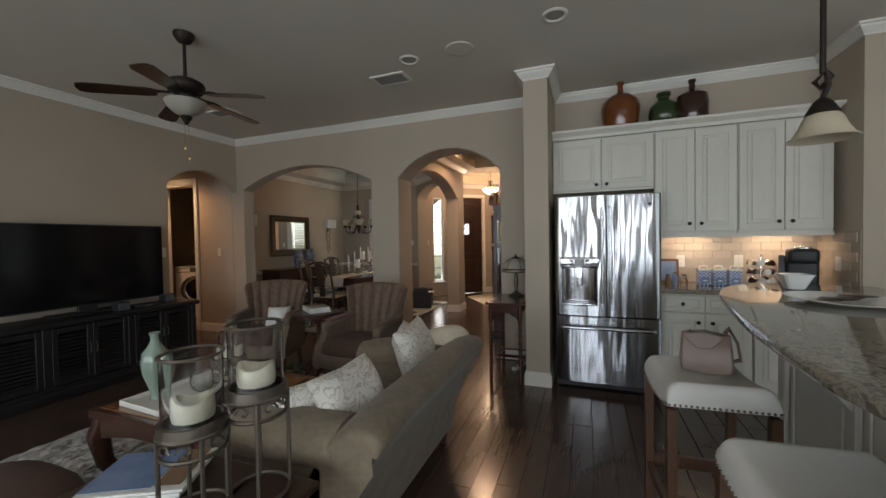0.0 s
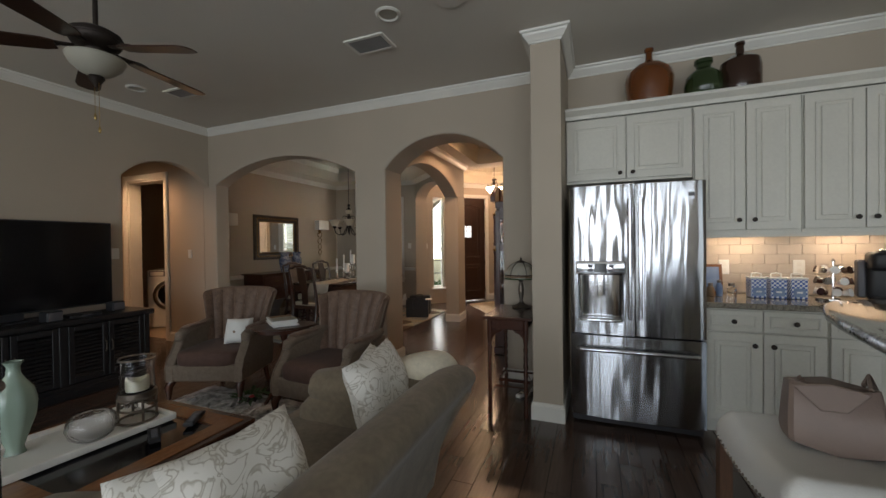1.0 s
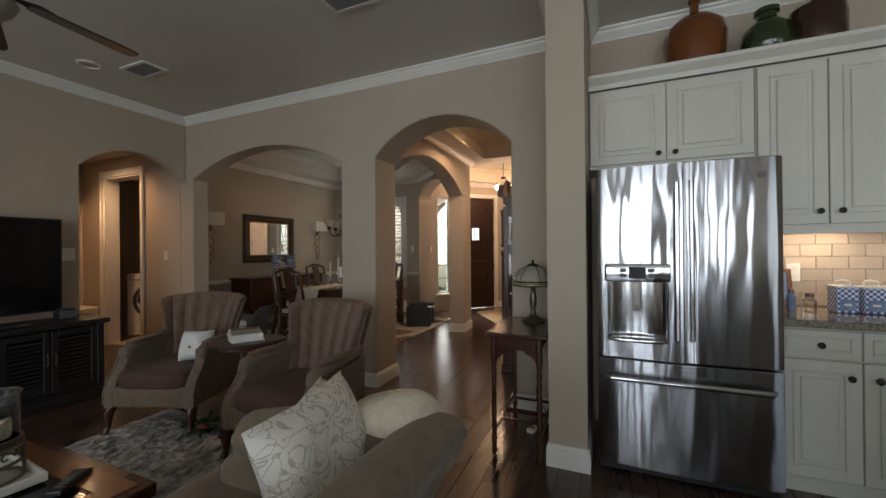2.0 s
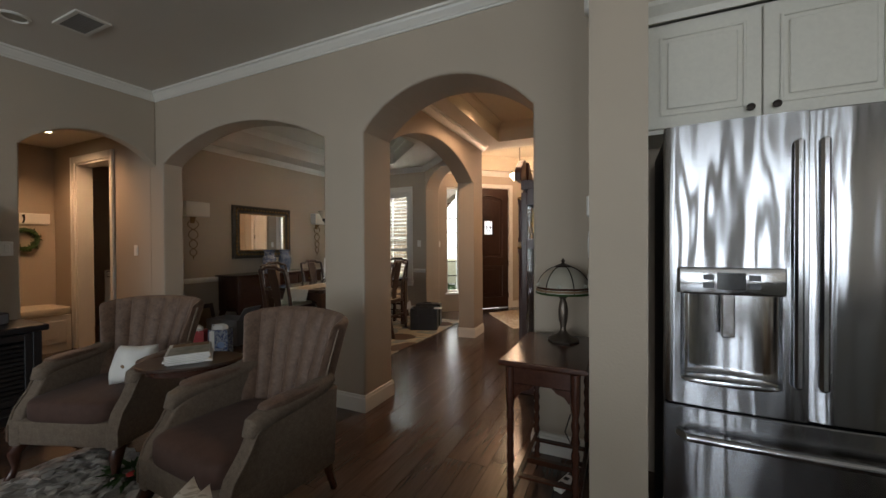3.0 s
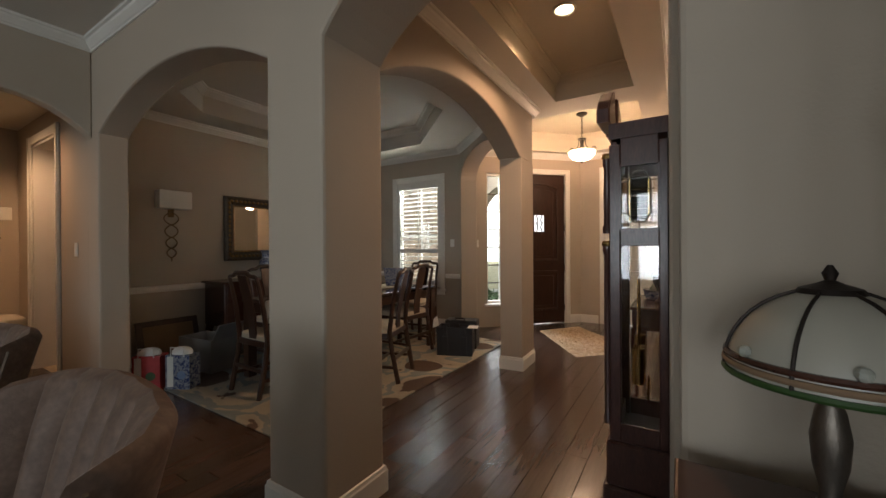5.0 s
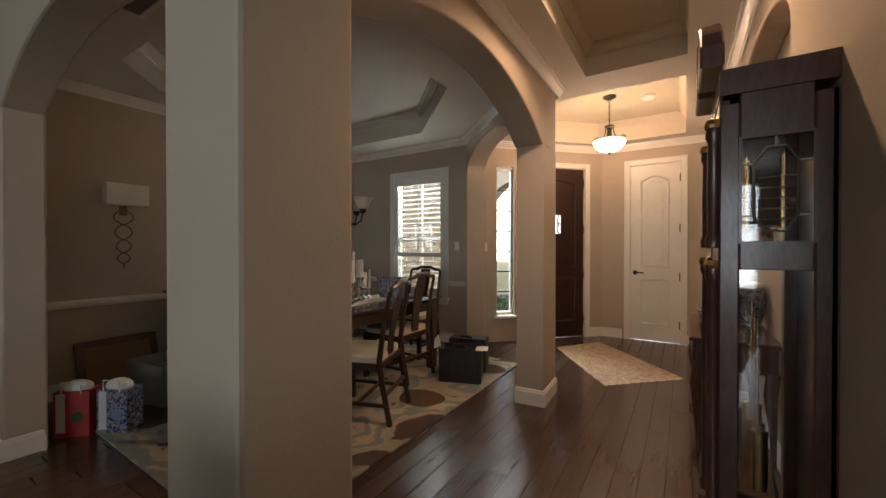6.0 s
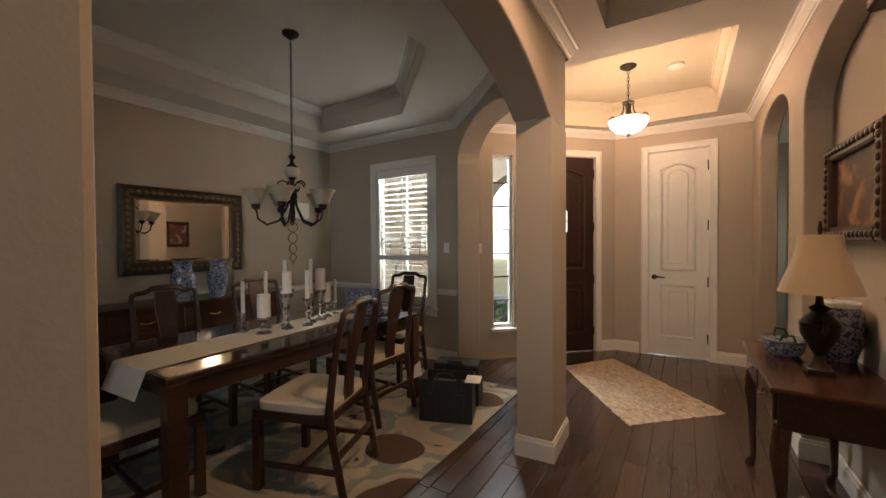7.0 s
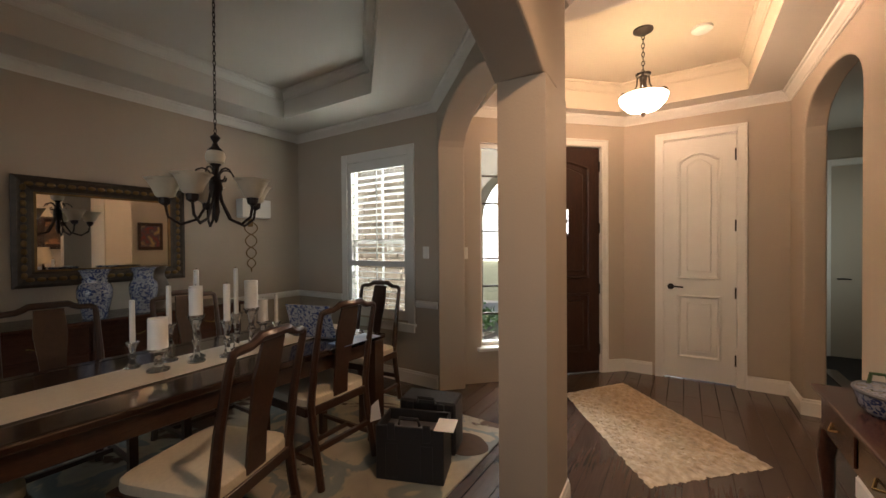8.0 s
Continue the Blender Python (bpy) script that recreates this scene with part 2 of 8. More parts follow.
BLUEINK = material("blue_magazine_print", (0.05, 0.11, 0.30), 0.35, color2=(0.30, 0.38, 0.50), scale=12)
GREENINK = material("garden_magazine_print", (0.03, 0.06, 0.02), 0.3, color2=(0.62, 0.60, 0.54), scale=22)
CARD = material("brown_cardboard", (0.22, 0.14, 0.08), 0.8, var=0.04)
RED = material("red_bag_print", (0.38, 0.03, 0.03), 0.5, var=0.1, scale=15)
LEAF = material("dark_green_leaf", (0.03, 0.07, 0.015), 0.5, var=0.15, scale=10)
DARK = material("dark_interior", (0.03, 0.025, 0.02), 0.8)
STEEL = material("brushed_stainless", (0.54, 0.545, 0.56), 0.14, metal=1.0, var=0.02, scale=3)
SHAGGREY = ramp_material("grey_shag_pile", [(0.3, (0.10, 0.09, 0.08)), (0.5, (0.30, 0.28, 0.255)), (0.7, (0.56, 0.53, 0.48))], 0.95, scale=14, detail=8, bump=1.0, sheen=0.3)
SHAGTAN = ramp_material("tan_shag_pile", [(0.25, (0.24, 0.17, 0.10)), (0.5, (0.40, 0.30, 0.19)), (0.75, (0.55, 0.44, 0.30))], 0.95, scale=24, detail=8, bump=1.0, sheen=0.3)
RUGPRINT = ramp_material("leaf_print_rug", [(0.0, (0.085, 0.055, 0.040)), (0.36, (0.085, 0.055, 0.040)), (0.38, (0.33, 0.30, 0.24)), (0.47, (0.40, 0.36, 0.28)), (0.50, (0.20, 0.235, 0.235)),
                         (0.57, (0.24, 0.27, 0.26)), (0.59, (0.44, 0.39, 0.30)), (1.0, (0.36, 0.32, 0.25))], 0.95, scale=1.7, detail=4.0, distortion=1.1, bump=0.15)


# ---- mesh helpers ----
def part(name, bm, mat, parent=None, label="", smooth=False):
    me = bpy.data.meshes.new(name)
    bmesh.ops.recalc_face_normals(bm, faces=bm.faces)
    for f in bm.faces:
        f.smooth = smooth
    bm.to_mesh(me)
    bm.free()
    me.materials.append(mat)
    ob = new(name, me)
    if parent is not None:
        ob.parent = parent
        if label:
            ob["label"] = label
    if smooth:
        me.set_sharp_from_angle(angle=radians(40))
    return ob


def thing(name, label, category, at=(0, 0, 0), rz=0.0, group=""):
    ob = new(name)
    ob.empty_display_size = 0.1
    ob.location, ob.rotation_euler = at, (0, 0, radians(rz))
    return tagged(ob, label, category, group)


def structure(name, bm, mat, label, category, parent=None, smooth=False):
    ob = part(name, bm, mat, parent, smooth=smooth)
    return tagged(ob, label, category, kind="structure")


def box(bm, x0, y0, z0, x1, y1, z1, bevel=0.0, seg=1):
    m = Matrix.LocRotScale(((x0 + x1) / 2, (y0 + y1) / 2, (z0 + z1) / 2), None, (x1 - x0, y1 - y0, z1 - z0))
    r = bmesh.ops.create_cube(bm, size=1, matrix=m)
    if bevel:
        es = list({e for v in r["verts"] for e in v.link_edges})
        bmesh.ops.bevel(bm, geom=es, offset=bevel, segments=seg, profile=0.5, affect="EDGES")
    return bm


def boxes(*rows, bevel=0.0):
    bm = bmesh.new()
    for r in rows:
        box(bm, *r, bevel=bevel)
    return bm


def lathe(profile, seg=20, at=(0, 0, 0), bm=None, axis="z", tilt=None, squash=1.0):
    """Turn a profile of (radius, height) about the z axis."""
    bm = bm or bmesh.new()
    m = Matrix.Translation(at) @ (tilt or Matrix())
    rings = []
    for r, z in profile:
        rings.append([bm.verts.new(m @ Vector((r * math.cos(a) * squash, r * math.sin(a), z))) for a in [2 * math.pi * i / seg for i in range(seg)]])
    for a, b in zip(rings, rings[1:]):
        for i in range(seg):
            j = (i + 1) % seg
            bm.faces.new((a[i], a[j], b[j], b[i]))
    bm.faces.new(list(reversed(rings[0])))
    bm.faces.new(rings[-1])
    return bm


def tube(points, radius, seg=8, bm=None, closed=False):
    """A round bar along points; radius is one number or one a point."""
    bm = bm or bmesh.new()
    pts = [Vector(p) for p in points]
    n = len(pts)
    rad = radius if isinstance(radius, (list, tuple)) else [radius] * n
    rings, prev = [], None
    for i, p in enumerate(pts):
        a = pts[(i - 1) % n] if (i or closed) else p
        b = pts[(i + 1) % n] if (i < n - 1 or closed) else p
        d = (b - a).normalized()
        u = prev - d * prev.dot(d) if prev is not None else d.orthogonal()
        if u.length < 1e-5:
            u = d.orthogonal()
        u.normalize()
        prev, w = u, d.cross(u)
        rings.append([bm.verts.new(p + (u * math.cos(k) + w * math.sin(k)) * rad[i]) for k in [2 * math.pi * s / seg for s in range(seg)]])
    pairs = list(zip(rings, rings[1:])) + ([(rings[-1], rings[0])] if closed else [])
    for a, b in pairs:
        for i in range(seg):
            j = (i + 1) % seg
            bm.faces.new((a[i], a[j], b[j], b[i]))
    if not closed:
        bm.faces.new(list(reversed(rings[0]))), bm.faces.new(rings[-1])
    return bm


def soft(cx, cy, cz, sx, sy, sz, e=4.0, bm=None, m=None, nu=28, nv=14):
    """A cushion: a superellipsoid of full sizes sx, sy, sz."""
    bm = bm or bmesh.new()
    m = m or Matrix()
    f = lambda w, p: math.copysign(abs(w) ** p, w)
    p = 2 / e
    rings = []
    for j in range(nv + 1):
        v = -math.pi / 2 + math.pi * j / nv
        rings.append([bm.verts.new(m @ Vector((cx + sx / 2 * f(math.cos(v), p) * f(math.cos(u), p), cy + sy / 2 * f(math.cos(v), p) * f(math.sin(u), p), cz + sz / 2 * f(math.sin(v), p))))
                      for u in [2 * math.pi * i / nu for i in range(nu)]])
    for a, b in zip(rings, rings[1:]):
        for i in range(nu):
            k = (i + 1) % nu
            bm.faces.new((a[i], a[k], b[k], b[i]))
    bmesh.ops.remove_doubles(bm, verts=bm.verts, dist=1e-5)
    return bm


def prism(points, lo, hi, axis="z", bm=None, bevel=0.0, seg=2):
    """Extrude a flat outline. axis z: (x, y); axis y: (x, z); axis x: (y, z)."""
    bm = bm or bmesh.new()
    put = {"z": lambda a, b, c: (a, b, c), "y": lambda a, b, c: (a, c, b), "x": lambda a, b, c: (c, a, b)}[axis]
    low = [bm.verts.new(put(a, b, lo)) for a, b in points]
    high = [bm.verts.new(put(a, b, hi)) for a, b in points]
    n = len(points)
    fs = [bm.faces.new(low), bm.faces.new(high)] + [bm.faces.new((low[i], low[(i + 1) % n], high[(i + 1) % n], high[i])) for i in range(n)]
    if bevel:
        bmesh.ops.recalc_face_normals(bm, faces=fs)
        es = [e for f in fs[:2] for e in f.edges]
        bmesh.ops.bevel(bm, geom=es, offset=bevel, segments=seg, profile=0.5, affect="EDGES")
    return bm


def sweep(path, profile, closed=False, bm=None):
    """Run a profile of (out, up) along a path of (x, y, z); out is to the left of the way."""
    bm = bm or bmesh.new()
    pts = [Vector(p) for p in path]
    n, rings = len(pts), []
    for i, p in enumerate(pts):
        d1 = (p - pts[i - 1]).normalized() if (i or closed) else (pts[1] - p).normalized()
        d2 = (pts[(i + 1) % n] - p).normalized() if (i < n - 1 or closed) else d1
        n1, n2 = Vector((-d1.y, d1.x, 0)), Vector((-d2.y, d2.x, 0))
        o = (n1 + n2).normalized()
        o = o / max(0.3, o.dot(n1))
        rings.append([bm.verts.new(p + o * a + Vector((0, 0, b))) for a, b in profile])
    k = len(profile)
    for a, b in list(zip(rings, rings[1:])) + ([(rings[-1], rings[0])] if closed else []):
        for i in range(k):
            j = (i + 1) % k
            bm.faces.new((a[i], a[j], b[j], b[i]))
    if not closed:
        bm.faces.new(rings[0]), bm.faces.new(rings[-1])
    return bm


def arc(u0, u1, spring, top, n=20):
    """Points of a segmental arch, part of a circle, from (u0, spring) over its crown to (u1, spring)."""
    c, a, h = (u0 + u1) / 2, (u1 - u0) / 2, top - spring
    r = (a * a + h * h) / (2 * h)
    w = math.asin(min(1.0, a / r))
    return [(c + r * math.sin(w * (2 * i / n - 1)), top - r + r * math.cos(w * (2 * i / n - 1))) for i in range(n + 1)]


def oval(u0, u1, spring, top, n=20):
    """Points of a basket-handle arch, half an ellipse, from (u0, spring) to (u1, spring)."""
    c, a = (u0 + u1) / 2, (u1 - u0) / 2
    return [(c - a * math.cos(math.pi * i / n), spring + (top - spring) * math.sin(math.pi * i / n) ** 0.9) for i in range(n + 1)]


def comb(lo, hi, height, openings):
    """The outline of a wall with arched openings that reach the floor."""
    pts = [(lo, 0.0)]
    for u0, u1, spring, top in openings:
        pts += [(u0, 0.0)] + arc(u0, u1, spring, top) + [(u1, 0.0)]
    return pts + [(hi, 0.0), (hi, height), (lo, height)]


CROWN = [(0, -0.085), (0.010, -0.085), (0.012, -0.072), (0.020, -0.067), (0.026, -0.058), (0.047, -0.034), (0.052, -0.020), (0.066, -0.015), (0.069, 0), (0, 0)]
BASE = [(0, 0), (0.015, 0), (0.015, 0.105), (0.010, 0.112), (0.008, 0.128), (0, 0.132)]
RAIL = [(0, -0.035), (0.012, -0.032), (0.022, -0.012), (0.022, 0.012), (0.012, 0.03), (0, 0.035)]

# ---- the large structure ----
H1, H2 = 2.895, 2.735         # ceilings of the living room and kitchen; of the dining room and hall
XW, YA = -4.88, 4.70         # the living room's west wall, the arcade wall
structure("floor_slab", boxes((-9.0, -3.4, -0.20, 3.8, 12.7, -0.012)), GAP, "dark subfloor under the hardwood planks", "floor")

wall_west = structure("wall_west", prism([(-3.2, 0), (3.68, 0)] + arc(3.68, YA - 0.002, 2.13, 2.37) + [(YA - 0.002, 3.1), (-3.2, 3.1)], XW - 0.12, XW, "x", bevel=0.012), PAINT,
                      "taupe painted wall with an arched opening to the laundry hall", "wall")
wall_arcade = structure("wall_arcade", prism(comb(XW - 0.12, -2.40, 3.1, [(-4.76, -2.575, 2.15, 2.425)]), YA, YA + 0.20, "y", bevel=0.014), PAINT,
                        "taupe wall with a wide arch to the dining room", "wall")
structure("wall_hall_arch", prism([(-2.575, 0), (-2.185, 0)] + arc(-2.185, -0.90, 2.15, 2.45) + [(-0.90, 0), (-0.50, 0), (-0.50, 3.1), (-2.575, 3.1)], YA - 0.001, YA + 0.38, "y", bevel=0.016), PAINT,
          "taupe pier and arch that lead into the hall", "wall")
structure("wall_hall_west", prism([(5.081, 2.10)] + arc(5.082, 7.22, 2.14, 2.46) + [(7.45, 2.14), (7.45, 3.1), (5.081, 3.1)], -2.482, -2.246, "x", bevel=0.012), PAINT,
          "taupe header with an arch between hall and dining room", "wall")
structure("column_hall", prism([(-2.462, 7.215), (-2.240, 7.235), (-2.255, 7.63), (-2.33, 7.70), (-2.54, 7.49)], 0, 2.142, bevel=0.012), PAINT, "taupe five-sided pier between hall, foyer and dining room", "column")

structure("column_hall_header", prism([(-2.474, 7.26), (-2.252, 7.26), (-2.260, 7.63), (-2.33, 7.70), (-2.54, 7.49)], 2.142, 3.1), PAINT, "taupe wall above the five-sided pier", "wall")


def slanted(points, a, b, thickness, bevel=0.012):
    """A wall given by its outline (distance, z) along the line from a to b; it grows to the left of the line."""
    bm = prism(points, 0, thickness, "y", bevel=bevel)
    d = Vector((b[0] - a[0], b[1] - a[1], 0))
    bmesh.ops.transform(bm, matrix=Matrix.Translation((a[0], a[1], 0)) @ Matrix.Rotation(math.atan2(d.y, d.x), 4, "Z"), verts=bm.verts)
    return bm


structure("wall_foyer_arch", slanted([(0.0, 0.0), (0.04, 0.0)] + oval(0.04, 1.60, 2.25, 2.56) + [(1.62, 2.22), (1.62, 3.1), (0, 3.1)], (-3.72, 8.61), (-2.56, 7.45), 0.26), PAINT,
          "taupe slanted wall with an arch between dining room and foyer", "wall")
stub = structure("wall_kitchen_stub", prism([(-0.525, 4.0), (-0.310, 4.0), (-0.300, 4.87), (-0.525, 4.87)], 0, 3.1, bevel=0.012), PAINT, "narrow taupe wall end beside the refrigerator", "wall")
structure("wall_kitchen_north", boxes((-0.30, 4.75, 0, 2.12, 4.87, 3.1)), PAINT, "taupe kitchen wall above the cabinets", "wall")
structure("wall_kitchen_east", prism([(1.93, 4.75), (1.93, 4.17), (2.10, 4.17), (2.10, 4.75)], 0, 3.1), PAINT, "taupe wall that turns beside the kitchen", "wall")
structure("wall_pantry", boxes((2.10, 4.17, 0, 2.17, 4.29, 3.1), (2.17, 4.17, 2.10, 3.0, 4.29, 3.1), (3.0, 4.17, 0, 3.72, 4.29, 3.1)), PAINT, "taupe wall with the pantry door", "wall")
# this wall's opening is unseen, assumed to let in the east lamp's light
structure("wall_east", boxes((3.6, -3.2, 0, 3.72, -0.6, 3.1), (3.6, 1.8, 0, 3.72, 4.17, 3.1), (3.6, -0.6, 2.35, 3.72, 1.8, 3.1), (3.6, -0.6, 0, 3.72, 1.8, 0.08)), PAINT, "taupe wall with an assumed opening, out of view, for daylight", "wall")
rows, wins = [(-5.0, -3.32, 0, 3.72, -3.2, 0.35), (-5.0, -3.32, 2.65, 3.72, -3.2, 3.1)], [(-4.25, -2.95), (-2.55, -1.25), (-0.78, 0.08), (0.75, 1.35), (1.75, 2.35), (2.75, 3.35)]
edges = [-5.0] + [w for p in wins for w in p] + [3.72]
rows += [(edges[i], -3.32, 0.35, edges[i + 1], -3.2, 2.65) for i in range(0, len(edges), 2)]
structure("wall_south", boxes(*rows), PAINT, "taupe wall with six tall windows behind the sofa", "wall")
for a, b in wins:
    mw = 0.09 if b - a > 1 else 0.02
    structure("window_south", boxes((a, -3.27, 0.35, a + 0.05, -3.21, 2.65), (b - 0.05, -3.27, 0.35, b, -3.21, 2.65), (a, -3.27, 0.35, b, -3.21, 0.41), (a, -3.27, 2.59, b, -3.21, 2.65),
                                    ((a + b) / 2 - mw, -3.26, 0.41, (a + b) / 2 + mw, -3.22, 2.59), (a, -3.255, 1.78, b, -3.225, 1.86)), TRIM, "white framed tall window", "window")
# out of view; added to block sunlight from the tall windows
structure("patio_roof", boxes((-6, -5.6, 3.1, 6.0, -3.4, 3.2)), TRIM, "unseen overhang added to keep the sun out of the south windows", "roof")

# dining room
structure("wall_dining_west", boxes((-5.905, 4.87, 0, -5.785, 8.73, 3.1)), PAINT, "taupe dining wall with mirror and sconces", "wall")
structure("wall_dining_north", boxes((-5.785, 8.61, 0, -4.92, 8.73, 3.1), (-4.07, 8.61, 0, -3.70, 8.73, 3.1), (-4.92, 8.61, 0, -4.07, 8.73, 0.62), (-4.92, 8.61, 2.29, -4.07, 8.73, 3.1)), PAINT,
          "grey-taupe dining wall with a shuttered window", "wall")
structure("wall_laundry_hall", boxes((-6.62, 4.704, 2.33, -5.80, 4.862, 3.1), (-8.2, 4.704, 0, -6.62, 4.862, 3.1), (-5.80, 4.704, 0, -5.002, 4.862, 3.1)), PAINT, "tan wall with the laundry doorway", "wall")
structure("wall_mudroom", boxes((-7.32, 2.4, 0, -7.2, 4.74, 3.1), (-7.2, 2.4, 0, -4.98, 2.52, 3.1)), PAINT, "tan walls of the mudroom", "wall")
structure("ceiling_mudroom", boxes((-7.2, 2.52, 2.58, -4.98, 4.742, 2.66)), CEILING, "flat ceiling of the laundry hall", "ceiling")
structure("wall_laundry", boxes((-8.2, 6.55, 0, -5.905, 6.65, 3.1), (-8.2, 4.862, 0, -8.1, 6.55, 3.1)), PAINT, "walls of the laundry room", "wall")
structure("ceiling_laundry", boxes((-8.2, 4.862, 2.6, -5.905, 6.65, 2.7)), CEILING, "ceiling of the laundry room", "ceiling")

# hall and foyer
RX = -0.93
structure("wall_hall_east", prism([(5.08, 0), (6.18, 0)] + oval(6.18, 8.10, 2.16, 2.50) + [(8.10, 0), (8.50, 0)] + oval(8.50, 9.70, 2.24, 2.53) + [(9.70, 0), (10.25, 0), (10.25, 3.1), (5.08, 3.1)],
                                  RX, RX + 0.14, "x", bevel=0.012), PAINT, "taupe hall wall with two arches", "wall")
structure("wall_niche_back", boxes((RX + 0.14, 5.08, 0, RX + 0.24, 8.16, 3.1)), PAINT, "back of the arched niche", "wall")
structure("wall_closet", boxes((-2.42, 10.13, 0, -1.915, 10.25, 3.1), (-1.315, 10.13, 0, RX, 10.25, 3.1), (-1.915, 10.13, 2.44, -1.315, 10.25, 3.1)), PAINT, "taupe foyer wall with the white closet door", "wall")
FA, FB = (-3.495, 8.925), (-2.29, 10.13)      # the slanted entrance wall
bm = bmesh.new()
for u0, z0, u1, z1 in ((-0.25, 0, 0.07, 3.1), (0.33, 0, 0.49, 3.1), (1.43, 0, 1.80, 3.1), (0.07, 2.40, 0.33, 3.1), (0.49, 2.42, 1.43, 3.1), (0.07, 0, 0.33, 0.36)):
    box(bm, u0, 0, z0, u1, 0.14, z1)
TOF = Matrix.Translation((FA[0], FA[1], 0)) @ Matrix.Rotation(radians(45), 4, "Z")
bmesh.ops.transform(bm, matrix=TOF, verts=bm.verts)
structure("wall_entrance", bm, PAINT, "taupe slanted wall with front door and sidelight", "wall")
# the east opening at y 10.7 is out of view, added for the corridor lamp
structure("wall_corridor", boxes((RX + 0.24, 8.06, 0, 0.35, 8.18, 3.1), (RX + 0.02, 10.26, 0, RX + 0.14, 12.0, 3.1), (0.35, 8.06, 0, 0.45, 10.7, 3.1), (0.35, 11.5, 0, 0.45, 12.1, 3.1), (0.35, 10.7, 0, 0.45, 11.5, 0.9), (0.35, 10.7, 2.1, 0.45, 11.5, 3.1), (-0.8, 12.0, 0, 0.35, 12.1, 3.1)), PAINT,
          "dim walls of the side corridor, with an unseen opening added for its fill lamp", "wall")

# ceilings
structure("ceiling_living", boxes((-4.98, -3.32, H1, 3.72, YA + 0.001, H1 + 0.1), (-0.5, YA, H1, 3.72, 4.87, H1 + 0.1)), CEILING, "greige painted ceiling over living room and kitchen", "ceiling")
TRAYS = [[(-5.33, 5.75), (-4.92, 5.34), (-3.50, 5.34), (-3.09, 5.75), (-3.09, 7.12), (-4.08, 8.10), (-5.33, 8.10)],
         [(-1.98, 5.38), (-1.26, 5.38), (-1.26, 7.55), (-1.98, 7.55)],
         [(-2.36, 7.96), (-1.26, 7.96), (-1.26, 9.86), (-2.30, 9.86), (-2.95, 9.22), (-2.95, 8.55)]]
bm = bmesh.new()
loops = [[(-8.2, YA + 0.10), (0.95, YA + 0.10), (0.95, 12.5), (-2.2, 12.5), (-2.2, 10.36), (-3.70, 8.86), (-3.70, 8.72), (-8.2, 8.72)]] + TRAYS
es = []
for lp in loops:
    vs = [bm.verts.new((x, y, H2)) for x, y in lp]
    es += [bm.edges.new((vs[i], vs[(i + 1) % len(vs)])) for i in range(len(vs))]
bmesh.ops.triangle_fill(bm, use_beauty=True, use_dissolve=False, edges=es)
structure("ceiling_hall", bm, CEILING, "greige soffit ceiling round the trays", "ceiling")
TOPS = (3.01, 2.98, 3.0)
for lp, top, nm in zip(TRAYS, TOPS, ("dining", "hall", "foyer")):
    bm = bmesh.new()
    lo, hi = [bm.verts.new((x, y, H2)) for x, y in lp], [bm.verts.new((x, y, top)) for x, y in lp]
    for i in range(len(lp)):
        j = (i + 1) % len(lp)
        bm.faces.new((lo[i], lo[j], hi[j], hi[i]))
    bm.faces.new(hi)
    structure("ceiling_tray_" + nm, bm, TRAY if nm != "dining" else CEILING, "raised tray ceiling of the " + nm, "ceiling")
    tagged(part("crown_molding", sweep([(x, y, top - 0.001) for x, y in lp], CROWN, True), TRIM if nm == "dining" else TRAY), "crown molding inside the raised tray", "molding", kind="structure")
# slab out of view; blocks the sun from the rooms, leaves the porch lit
structure("roof_slab", prism([(-8.3, -3.4), (3.8, -3.4), (3.8, 12.7), (-2.2, 12.7), (-2.2, 10.40), (-3.72, 8.88), (-8.3, 8.75)], 3.1, 3.3), GAP, "unseen roof deck that keeps the sun off the rooms", "roof")


def molding(name, path, profile, label, closed=False, mat=TRIM):
    return tagged(part(name, sweep(path, profile, closed), mat), label, "molding", kind="structure")


z = H1 - 0.001
molding("crown_molding", [(x, y, z) for x, y in ((3.6, 4.17), (1.93, 4.17), (1.93, 4.75), (-0.3, 4.75), (-0.305, 4.0), (-0.525, 4.0), (-0.525, YA), (XW, YA), (XW, -3.2), (3.6, -3.2))], CROWN, "white crown molding round living room and kitchen", True)
z = H2 - 0.001
molding("crown_molding", [(x, y, z) for x, y in ((-2.482, 4.87), (-2.482, 7.40), (-3.72, 8.61), (-5.785, 8.61), (-5.785, 4.87))], CROWN, "white crown molding round the dining room", True)
molding("crown_molding", [(x, y, z) for x, y in ((RX, 5.08), (RX, 10.13), (-2.29, 10.13), (-3.495, 8.925), (-2.246, 7.66), (-2.246, 5.08))], CROWN, "cream crown molding round hall and foyer", True)
# baseboards
B = "white painted baseboard"
molding("baseboard", [(x, y, 0) for x, y in ((XW, 3.68), (XW, -3.2), (3.6, -3.2))], BASE, B)
molding("baseboard", [(x, y, 0) for x, y in ((-4.76, 4.87), (-4.76, YA), (-5.72, YA))], BASE, B)
molding("baseboard", [(x, y, 0) for x, y in ((-2.185, YA), (-2.575, YA), (-2.575, 5.08), (-2.185, 5.08))], BASE, B, True)
molding("baseboard", [(x, y, 0) for x, y in ((-2.462, 7.215), (-2.54, 7.49), (-2.33, 7.70), (-2.255, 7.63), (-2.240, 7.235))], BASE, B, True)
molding("baseboard", [(x, y, 0) for x, y in ((-0.300, 4.70), (-0.310, 4.0), (-0.525, 4.0), (-0.525, YA), (-0.90, YA), (-0.90, 5.08))], BASE, B)
